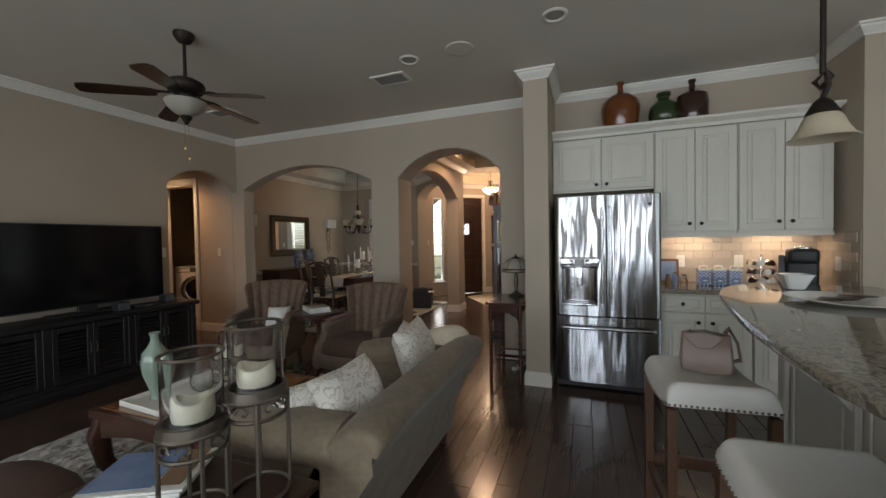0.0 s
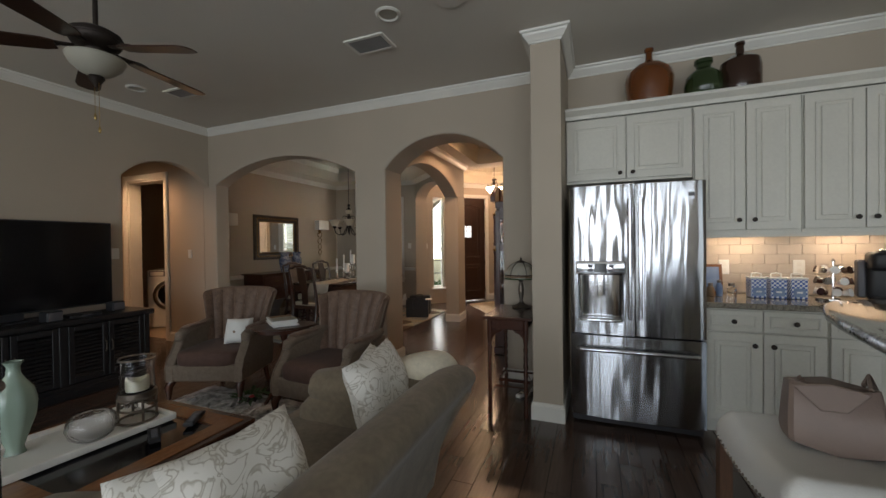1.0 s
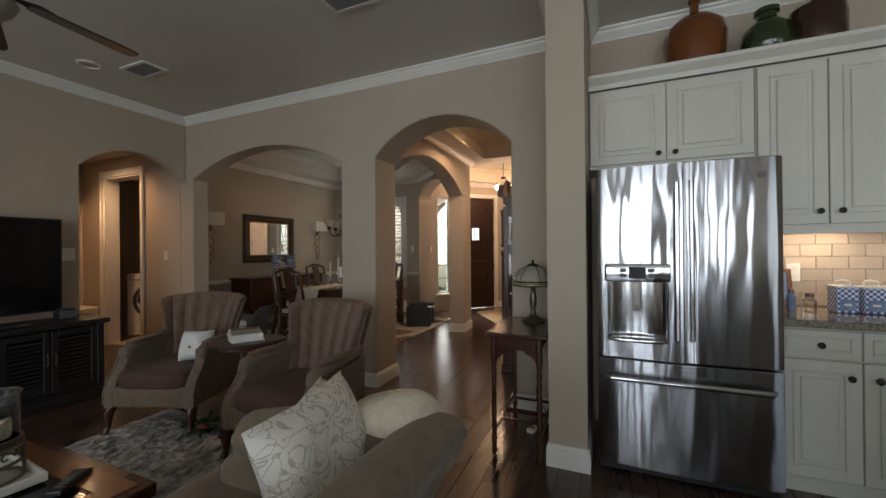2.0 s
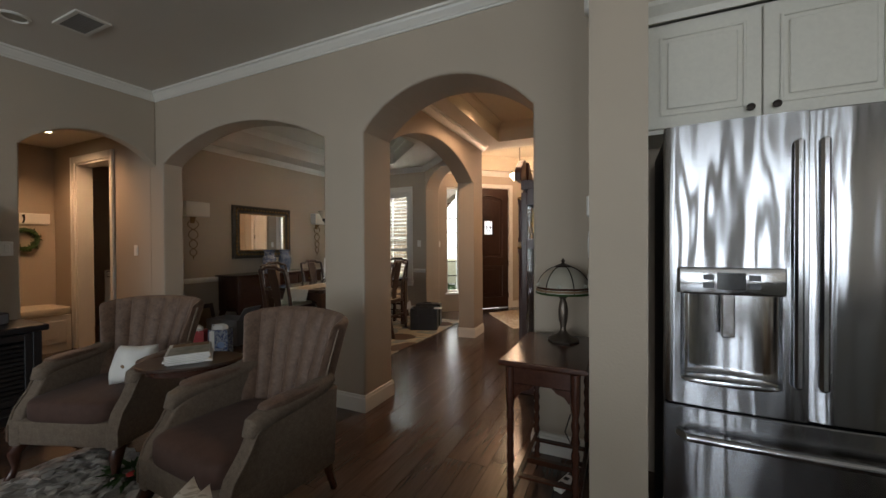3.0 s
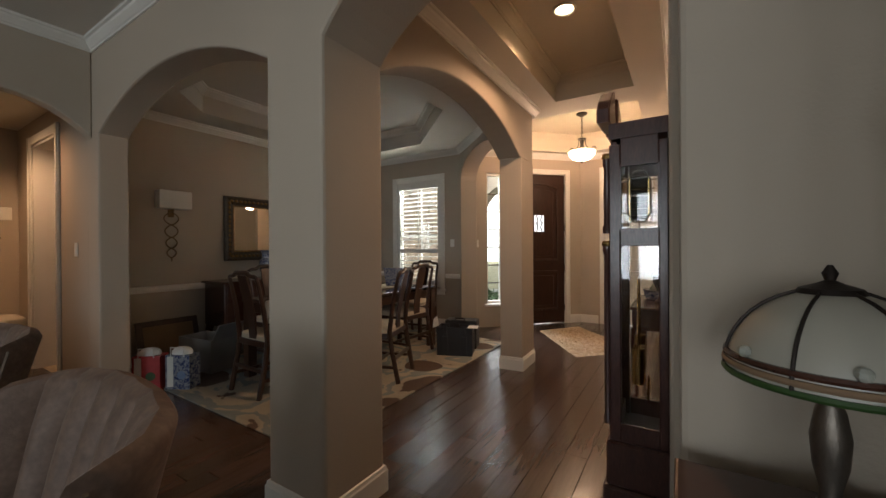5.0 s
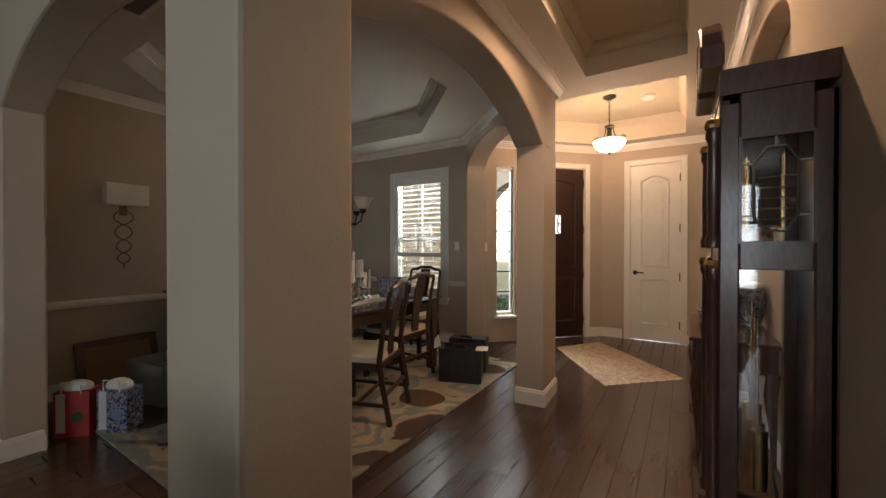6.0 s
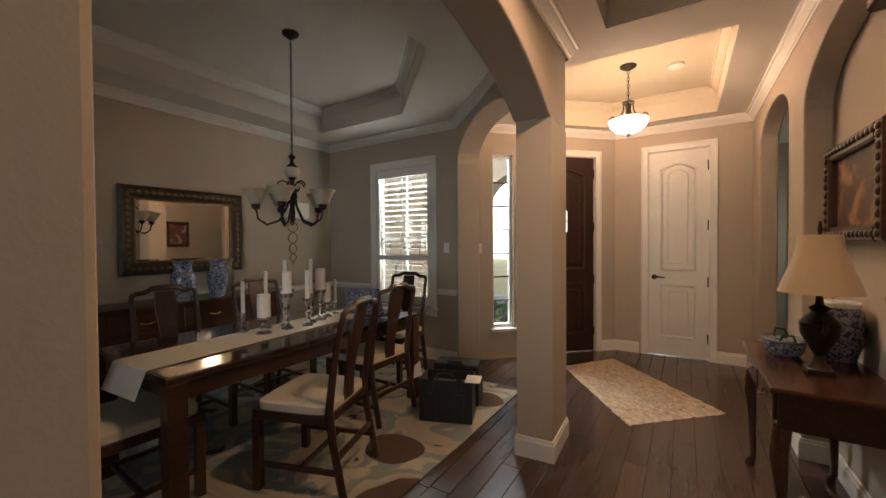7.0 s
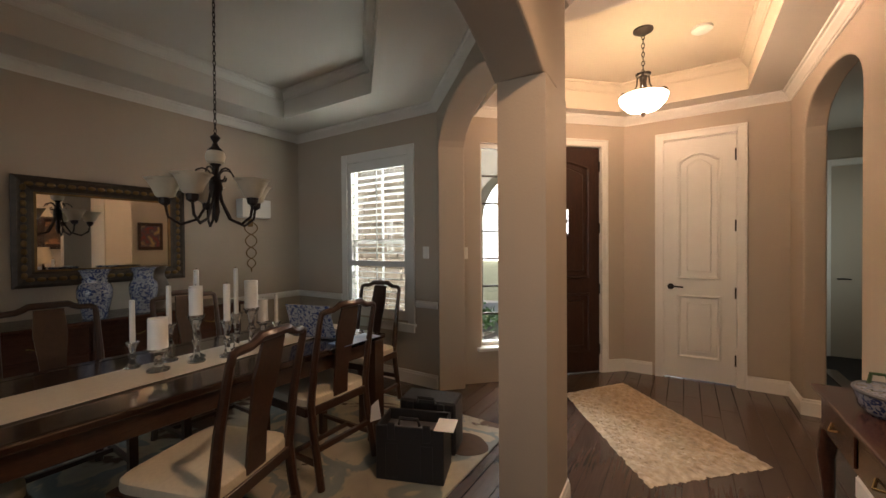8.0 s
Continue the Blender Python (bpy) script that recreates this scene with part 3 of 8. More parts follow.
molding("baseboard", [(x, y, 0) for x, y in ((-3.72, 8.61), (-5.785, 8.61), (-5.785, 4.87), (-4.73, 4.87))], BASE, B)
molding("baseboard", [(x, y, 0) for x, y in ((RX, 5.08), (RX, 6.18), (RX + 0.14, 6.18), (RX + 0.14, 8.10), (RX, 8.10), (RX, 8.50), (RX + 0.14, 8.50))], BASE, B)
molding("baseboard", [(x, y, 0) for x, y in ((RX + 0.14, 9.70), (RX, 9.70), (RX, 10.13), (-1.25, 10.13))], BASE, B)
molding("baseboard", [(x, y, 0) for x, y in ((-2.02, 10.13), (-2.29, 10.13), (-2.43, 9.99))], BASE, B)
# chair rail
molding("chair_rail", [(x, y, 0.802) for x, y in ((-3.72, 8.61), (-3.97, 8.61))], RAIL, "white chair rail")
molding("chair_rail", [(x, y, 0.802) for x, y in ((-5.02, 8.61), (-5.785, 8.61), (-5.785, 4.88))], RAIL, "white chair rail")

# ---- living room ----
# low black media console with louvred doors, and the television on it
console = thing("media_console", "long black media console with louvred doors", "media console", (-4.60, 2.62, 0))
CL, CD, CH = 1.02, 0.21, 0.70      # half length, half depth, height
part("body", boxes((-CD, -CL, 0.08, CD, CL, 0.12), (-CD, -CL, 0.12, -CD + 0.03, CL, CH - 0.05), (-CD, -CL, 0.12, CD, -CL + 0.05, CH - 0.05), (-CD, CL - 0.05, 0.12, CD, CL, CH - 0.05),
                   (-CD, -0.36, 0.12, CD, -0.30, CH - 0.05), (-CD, 0.30, 0.12, CD, 0.36, CH - 0.05), bevel=0.004), BLACK, console)
part("top", prism([(-CD - 0.02, -CL - 0.03), (CD + 0.03, -CL - 0.03), (CD + 0.03, CL + 0.03), (-CD - 0.02, CL + 0.03)], CH - 0.05, CH, bevel=0.012), BLACK, console)
part("plinth", boxes((-CD, -CL - 0.01, 0, CD + 0.02, CL + 0.01, 0.08), bevel=0.01), BLACK, console)
for k, (a, b) in enumerate(((-CL + 0.05, -0.68), (-0.68, -0.36), (-0.30, 0.0), (0.0, 0.30), (0.36, 0.66), (0.66, CL - 0.05))):
    door = part("door", boxes((CD - 0.02, a + 0.004, 0.13, CD, a + 0.045, CH - 0.06), (CD - 0.02, b - 0.045, 0.13, CD, b - 0.004, CH - 0.06), (CD - 0.02, a + 0.045, 0.13, CD, b - 0.045, 0.18),
                              (CD - 0.02, a + 0.045, CH - 0.11, CD, b - 0.045, CH - 0.06), bevel=0.003), BLACK, console)
    for i in range(12):
        z = 0.20 + i * 0.033
        part("slat", prism([(CD - 0.022, z), (CD - 0.004, z - 0.016), (CD - 0.002, z - 0.010), (CD - 0.018, z + 0.006)], a + 0.045, b - 0.045, "y"), BLACK, door)
    hy = b - 0.025 if k % 2 == 0 else a + 0.025
    part("handle", tube([(CD, hy, 0.36), (CD + 0.02, hy, 0.38), (CD + 0.02, hy, 0.44), (CD, hy, 0.46)], 0.006), PEWTER, door)

tv = thing("television", "large black flat-screen television on the console", "television", (-4.70, 2.74, 0.70))
part("bezel", boxes((-0.03, -0.73, 0.07, 0.02, 0.73, 0.885), bevel=0.006), PLASTIC, tv)
part("screen", boxes((0.021, -0.718, 0.085, 0.023, 0.718, 0.873)), SCREEN, tv)
part("stand", boxes((-0.10, -0.30, 0.001, 0.12, 0.30, 0.015), (-0.02, -0.08, 0.015, 0.01, 0.08, 0.09), bevel=0.004), PLASTIC, tv)
for y, nm in ((2.90, "small black loudspeaker on the console"), (3.46, "small black loudspeaker beside the television")):
    sp = thing("loudspeaker", nm, "speaker", (-4.46 if y < 3 else -4.62, y, 0.70), 10)
    part("cabinet", boxes((-0.05, -0.06, 0.001, 0.05, 0.06, 0.09), bevel=0.008), PLASTIC, sp)
    part("grille", boxes((0.051, -0.05, 0.01, 0.054, 0.05, 0.08)), GREYPLASTIC, sp)
bx = thing("media_box", "flat black media player on the console", "media player", (-4.52, 3.14, 0.70))
part("case", boxes((-0.08, -0.12, 0.001, 0.08, 0.12, 0.03), bevel=0.006), PLASTIC, bx)
part("display", boxes((0.081, -0.04, 0.008, 0.083, 0.04, 0.02)), GREYPLASTIC, bx)

# area rug of shaggy pile under the coffee table
def shag(name, corners, thick, mat, label, n=60, amp=0.02, seed=3):
    rnd = random.Random(seed)
    bm = bmesh.new()
    a, b, c, d = [Vector((*p, 0)) for p in corners]
    g = []
    for i in range(n + 1):
        row = []
        for j in range(n + 1):
            u, v = i / n, j / n
            p = a * (1 - u) * (1 - v) + b * u * (1 - v) + c * u * v + d * (1 - u) * v
            edge = min(u, v, 1 - u, 1 - v) * 12
            p = p + Vector((rnd.uniform(-amp, amp), rnd.uniform(-amp, amp), 0)) * 0.7
            p.z = 0.002 + min(1, edge) * thick * rnd.uniform(0.45, 1.0)
            row.append(bm.verts.new(p))
        g.append(row)
    for i in range(n):
        for j in range(n):
            bm.faces.new((g[i][j], g[i + 1][j], g[i + 1][j + 1], g[i][j + 1]))
    ob = part(name, bm, mat)
    return tagged(ob, label, "rug")


shag("shag_rug", ((-3.52, 1.0), (-1.55, 1.0), (-1.55, 3.62), (-3.50, 3.66)), 0.045, SHAGGREY, "shaggy grey and cream rug under the coffee table", 90)

# coffee table
ct = thing("coffee_table", "dark wooden coffee table with a glass top", "coffee table", (-2.165, 2.12, 0.035))
hx, hy, th = 0.455, 0.42, 0.415
part("frame", boxes((-hx, -hy, th - 0.05, -hx + 0.14, hy, th), (hx - 0.14, -hy, th - 0.05, hx, hy, th), (-hx + 0.14, -hy, th - 0.05, hx - 0.14, -hy + 0.14, th), (-hx + 0.14, hy - 0.14, th - 0.05, hx - 0.14, hy, th), bevel=0.004), MAHOG, ct)
part("band", boxes((-hx + 0.04, -hy + 0.04, th, -hx + 0.13, hy - 0.04, th + 0.004), (hx - 0.13, -hy + 0.04, th, hx - 0.04, hy - 0.04, th + 0.004), (-hx + 0.13, -hy + 0.04, th, hx - 0.13, -hy + 0.13, th + 0.004),
                   (-hx + 0.13, hy - 0.13, th, hx - 0.13, hy - 0.04, th + 0.004)), AMBERWOOD, ct, "amber wood band round the glass")
part("glass_top", boxes((-hx + 0.14, -hy + 0.14, th - 0.012, hx - 0.14, hy - 0.14, th - 0.004)), SCREEN, ct, "dark reflecting glass inset")
for sx, sy in ((-1, 0), (1, 0), (0, -1), (0, 1)):
    w, x, y = (hy, sx * (hx - 0.02), 0) if sx else (hx, 0, sy * (hy - 0.02))
    pts = [(-w + 0.1, th - 0.05), (w - 0.1, th - 0.05), (w - 0.1, th - 0.15)] + [(w - 0.1 - i / 8 * (2 * w - 0.2), th - 0.15 + 0.05 * math.sin(math.pi * i / 8)) for i in range(1, 8)] + [(-w + 0.1, th - 0.15)]
    part("apron", prism(pts, (x if sx else y) - 0.015, (x if sx else y) + 0.015, "x" if sx else "y"), MAHOG, ct)
for sx in (-1, 1):
    for sy in (-1, 1):
        cx, cy = sx * (hx - 0.06), sy * (hy - 0.06)
        part("leg", tube([(cx, cy, th - 0.05), (cx + sx * 0.03, cy + sy * 0.03, 0.26), (cx + sx * 0.01, cy + sy * 0.01, 0.10), (cx - sx * 0.02, cy - sy * 0.02, 0.04), (cx - sx * 0.035, cy - sy * 0.035, 0.0)],
                         [0.06, 0.055, 0.042, 0.038, 0.034], 10), MAHOG, ct, smooth=True)
TOPZ = 0.035 + th
tray = thing("serving_tray", "long whitewashed wooden tray on the coffee table", "tray", (-2.285, 2.085, TOPZ + 0.005), -4)
part("bottom", boxes((-0.17, -0.30, 0, 0.17, 0.30, 0.012), bevel=0.003), TRIM, tray)
for r in ((-0.185, -0.315, 0, -0.17, 0.315, 0.032), (0.17, -0.315, 0, 0.185, 0.315, 0.032), (-0.17, -0.315, 0, 0.17, -0.30, 0.032), (-0.17, 0.30, 0, 0.17, 0.315, 0.032)):
    part("rim", boxes(r, bevel=0.003), TRIM, tray)
vase = thing("celadon_vase", "pale green ribbed ceramic vase", "vase", (-2.37, 1.91, TOPZ + 0.018))
vase.scale = (0.70, 0.70, 0.90)
prof = [(0.05, 0), (0.045, 0.01), (0.04, 0.03), (0.055, 0.07), (0.095, 0.17), (0.105, 0.24), (0.09, 0.30), (0.05, 0.345), (0.032, 0.375), (0.03, 0.405), (0.045, 0.43), (0.04, 0.43), (0.025, 0.405)]
bm = lathe(prof, 32)
for v in bm.verts:
    a = math.atan2(v.co.y, v.co.x)
    s = 1 + 0.05 * math.cos(8 * a) * max(0, math.sin(math.pi * min(1, v.co.z / 0.37)))
    v.co.x, v.co.y = v.co.x * s, v.co.y * s
part("vase_body", bm, CELADON, vase, smooth=True)
bowl = thing("glass_bowl", "round clear cut-glass bowl on the tray", "bowl", (-2.195, 2.09, TOPZ + 0.018))
bowl.scale = (0.92, 0.92, 0.9)
part("bowl_body", lathe([(0.045, 0), (0.085, 0.03), (0.10, 0.075), (0.09, 0.115), (0.075, 0.13), (0.07, 0.127), (0.083, 0.11), (0.093, 0.075), (0.078, 0.035), (0.04, 0.008)], 28), CRYSTAL, bowl, smooth=True)


def candle_stand(at, h_leg, r, h_glass, label, rz=0):
    """A metal stand on three bars with scrollwork, a glass cylinder and a worn candle."""
    ob = thing("candle_holder", label, "candle holder", at, rz, "hurricane candle holders")
    zt = h_leg
    for z, k in ((0.008, 1.0), (zt, 1.0), (zt - 0.055, 0.95)):
        part("ring", tube([(r * k * math.cos(a), r * k * math.sin(a), z) for a in [2 * math.pi * i / 24 for i in range(24)]], 0.006, 6, closed=True), PEWTER, ob, smooth=True)
    part("cup", lathe([(r * 0.98, zt), (r * 1.02, zt + 0.002), (r * 1.02, zt + 0.03), (r * 0.98, zt + 0.03)], 24), PEWTER, ob, smooth=True)
    for i in range(4):
        a = math.pi / 4 + math.pi / 2 * i
        part("leg", tube([(r * math.cos(a), r * math.sin(a), 0.0), (r * math.cos(a), r * math.sin(a), zt)], 0.006, 6), PEWTER, ob)
        for s in (-1, 1):
            b = a + s * 0.42
            c = Vector((r * 0.98 * math.cos(b), r * 0.98 * math.sin(b), zt - 0.027))
            tng = Vector((-math.sin(b), math.cos(b), 0))
            part("scroll", tube([c + tng * s * (0.024 - 0.003 * q) * math.cos(q * 0.8) + Vector((0, 0, (0.024 - 0.003 * q) * math.sin(q * 0.8))) for q in range(8)], 0.004, 5), PEWTER, ob, smooth=True)
    g = part("glass_cylinder", lathe([(r * 0.9, zt + 0.031), (r * 0.9, zt + h_glass), (r * 0.87, zt + h_glass), (r * 0.87, zt + 0.031)], 32), GLASS, ob, smooth=True)
    part("rim", tube([(r * 0.92 * math.cos(a), r * 0.92 * math.sin(a), zt + h_glass) for a in [2 * math.pi * i / 28 for i in range(28)]], 0.005, 6, closed=True), PEWTER, ob, smooth=True)
    bm = lathe([(r * 0.60, zt + 0.032), (r * 0.63, zt + 0.045), (r * 0.62, zt + 0.082), (r * 0.57, zt + 0.090), (r * 0.46, zt + 0.090), (r * 0.38, zt + 0.074), (r * 0.2, zt + 0.066), (0.002, zt + 0.066)], 28)
    for v in bm.verts:
        if v.co.z > zt + 0.08:
            v.co.z += 0.009 * math.sin(2 * math.atan2(v.co.y, v.co.x) + 0.6)
    part("candle", bm, WAX, ob, "ivory candle with a hollowed top", smooth=True)
    return ob


et = thing("end_table", "dark wooden end table beside the sofa", "end table", (-1.13, 1.17, 0))
part("tabletop", prism([(-0.36, -0.23), (0.34, -0.23), (0.34, 0.23), (-0.36, 0.23)], 0.585, 0.615, bevel=0.008), WOOD, et)
part("apron", boxes((-0.32, -0.19, 0.50, 0.30, -0.17, 0.585), (-0.32, 0.17, 0.50, 0.30, 0.19, 0.585), (-0.32, -0.17, 0.50, -0.30, 0.17, 0.585), (0.28, -0.17, 0.50, 0.30, 0.17, 0.585)), WOOD, et)
for sx in (-0.31, 0.29):
    for sy in (-0.18, 0.18):
        part("leg", tube([(sx, sy, 0), (sx, sy, 0.25), (sx, sy, 0.585)], [0.016, 0.022, 0.026], 8), WOOD, et)
candle_stand((-0.925, 1.295, 0.616), 0.30, 0.085, 0.21, "tall pewter candle stand with a glass hurricane on the end table")
candle_stand((-1.02, 1.165, 0.616), 0.24, 0.085, 0.21, "shorter pewter candle stand with a glass hurricane on the end table", 20)
candle_stand((-2.22, 2.29, TOPZ + 0.018), 0.12, 0.078, 0.19, "small pewter candle stand with a glass hurricane on the tray", 30)


def magazines(at, rz, top_mat, label, n=4, w=0.21, l=0.28):
    ob = thing("magazine_stack", label, "magazines", at, rz)
    rnd = random.Random(n)
    for i in range(n):
        dx, dy = rnd.uniform(-0.012, 0.012), rnd.uniform(-0.012, 0.012)
        part("magazine", boxes((-w / 2 + dx, -l / 2 + dy, i * 0.009 + 0.001, w / 2 + dx, l / 2 + dy, i * 0.009 + 0.009), bevel=0.002), PAPER, ob)
    z = n * 0.009 + 0.002
    c = part("cover", boxes((-w / 2 + 0.01, -l / 2 + 0.01, z, w / 2 - 0.01, l / 2 - 0.09, z + 0.0015)), top_mat, ob)
    part("cover_picture", boxes((-w / 2 + 0.015, l / 2 - 0.085, z, w / 2 - 0.015, l / 2 - 0.012, z + 0.0015)), CARD, ob)
    return ob


magazines((-1.30, 1.22, 0.616), -62, BLUEINK, "stack of magazines with a blue and white cover", 4, 0.23, 0.30)
for x, y, rz, nm in ((-1.97, 2.40, 35, "slim black remote control"), (-1.98, 2.22, 60, "short black remote control")):
    r = thing("remote_control", nm, "remote control", (x, y, TOPZ + 0.006), rz)
    part("case", prism([(-0.022, -0.075), (0.022, -0.075), (0.025, 0.075), (-0.025, 0.075)], 0, 0.02, bevel=0.005), PLASTIC, r)
    for i in range(5):
        part("button", boxes((-0.012, -0.05 + 0.02 * i, 0.02, 0.012, -0.04 + 0.02 * i, 0.023)), GREYPLASTIC, r)

# sofa seen from behind, facing the television
sofa = thing("sofa", "olive-taupe suede sofa with rolled back and arms", "sofa", (-1.13, 2.20, 0))
sofa.scale = (1, 1, 0.84)
SL = 0.685
part("base", prism([(-0.48, -SL + 0.04), (0.26, -SL + 0.04), (0.26, SL - 0.04), (-0.48, SL - 0.04)], 0.10, 0.34, bevel=0.03), SOFA, sofa, smooth=True)
prof = [(0.02, 0.12), (0.27, 0.12), (0.30, 0.35), (0.37, 0.60), (0.445, 0.74), (0.485, 0.79), (0.50, 0.835), (0.485, 0.875), (0.45, 0.90), (0.405, 0.905), (0.35, 0.89), (0.31, 0.86), (0.26, 0.79), (0.16, 0.62), (0.10, 0.45), (0.04, 0.40)]
bm = bmesh.new()
rings = []
for i in range(15):
    y = -SL + 2 * SL * i / 14
    k = 1 - 0.05 * (abs(i - 7) / 7) ** 4
    rings.append([bm.verts.new((x, y, 0.12 + (z - 0.12) * k)) for x, z in prof])
for a, b in zip(rings, rings[1:]):
    for i in range(len(prof)):
        j = (i + 1) % len(prof)
        bm.faces.new((a[i], a[j], b[j], b[i]))
bm.faces.new(rings[0]), bm.faces.new(rings[-1])
bmesh.ops.bevel(bm, geom=[e for f in [f for f in bm.faces if len(f.verts) > 4] for e in f.edges], offset=0.025, segments=3, profile=0.5, affect="EDGES")
part("backrest", bm, SOFA, sofa, smooth=True)
for s in (-1, 1):
    bm = prism([(-0.40, 0.12), (0.26, 0.12), (0.28, 0.70), (-0.05, 0.69), (-0.34, 0.66), (-0.41, 0.58)], min(s * (SL - 0.24), s * SL), max(s * (SL - 0.24), s * SL), "y", bevel=0.03, seg=3)
    tube([(-0.36, s * (SL - 0.12), 0.63), (-0.33, s * (SL - 0.12), 0.665), (-0.18, s * (SL - 0.12), 0.69), (0.10, s * (SL - 0.12), 0.705), (0.30, s * (SL - 0.12), 0.72)], [0.07, 0.115, 0.13, 0.132, 0.125], 18, bm)
    part("arm", bm, SOFA, sofa, smooth=True)
for y in (-0.32, 0.32):
    part("seat_cushion", soft(-0.22, y, 0.42, 0.62, 0.635, 0.19, 6), SOFA, sofa, smooth=True)
for sx in (-0.45, 0.22):
    for y in (-SL + 0.08, SL - 0.08):
        part("foot", lathe([(0.025, 0), (0.03, 0.05), (0.025, 0.10)], 10, (sx, y, 0)), WOOD, sofa)


def pillow(at, size, rx, ry, rz, label, mat=PILLOW):
    m = Euler((radians(rx), radians(ry), radians(rz))).to_matrix().to_4x4()
    bm = bmesh.new()
    n = 22
    for s in (-1, 1):
        g = [[None] * (n + 1) for _ in range(n + 1)]
        for i in range(n + 1):
            for j in range(n + 1):
                u, v = 2 * i / n - 1, 2 * j / n - 1
                pin = 1 - 0.07 * ((1 - abs(u)) * abs(v) + (1 - abs(v)) * abs(u))
                h = ((1 - u ** 4) * (1 - v ** 4)) ** 0.55 * 0.075
                g[i][j] = bm.verts.new((u * size / 2 * pin, v * size / 2 * pin, s * h + 0.006 * math.sin(5 * u + 3 * v)))
        for i in range(n):
            for j in range(n):
                bm.faces.new((g[i][j], g[i + 1][j], g[i + 1][j + 1], g[i][j + 1]))
    bmesh.ops.remove_doubles(bm, verts=bm.verts, dist=1e-4)
    ob = part("throw_pillow", bm, mat, smooth=True)
    ob.matrix_world = Matrix.Translation(at) @ m
    return tagged(ob, label, "pillow", "throw pillows on the sofa")


pillow((-0.97, 2.56, 0.655), 0.42, 12, 72, 16, "cream pillow with taupe scroll print leaning on the back")
pillow((-1.06, 2.66, 0.63), 0.38, 10, 66, 26, "cream pillow with taupe scroll print behind another")
pillow((-0.95, 1.84, 0.655), 0.36, 10, 64, 0, "cream scroll-print pillow set on its corner")
pillow((-1.08, 1.75, 0.625), 0.32, 12, 54, -24, "cream scroll-print pillow lying low on the seat")
bm = soft(-0.90, 2.83, 0.66, 0.34, 0.26, 0.22, 2.6, nu=48, nv=26)
for v in bm.verts:
    p = v.co.copy()
    w = math.sin(11 * p.x + 6 * p.z) * math.sin(13 * p.y + 2) + 0.5 * math.sin(23 * p.x - 17 * p.y + 9 * p.z)
    v.co += Vector((0.010 * w, 0.010 * w, 0.012 * w))
tagged(part("knit_throw", bm, THROW, smooth=True), "cream knitted throw bundled over the corner of the sofa", "throw")


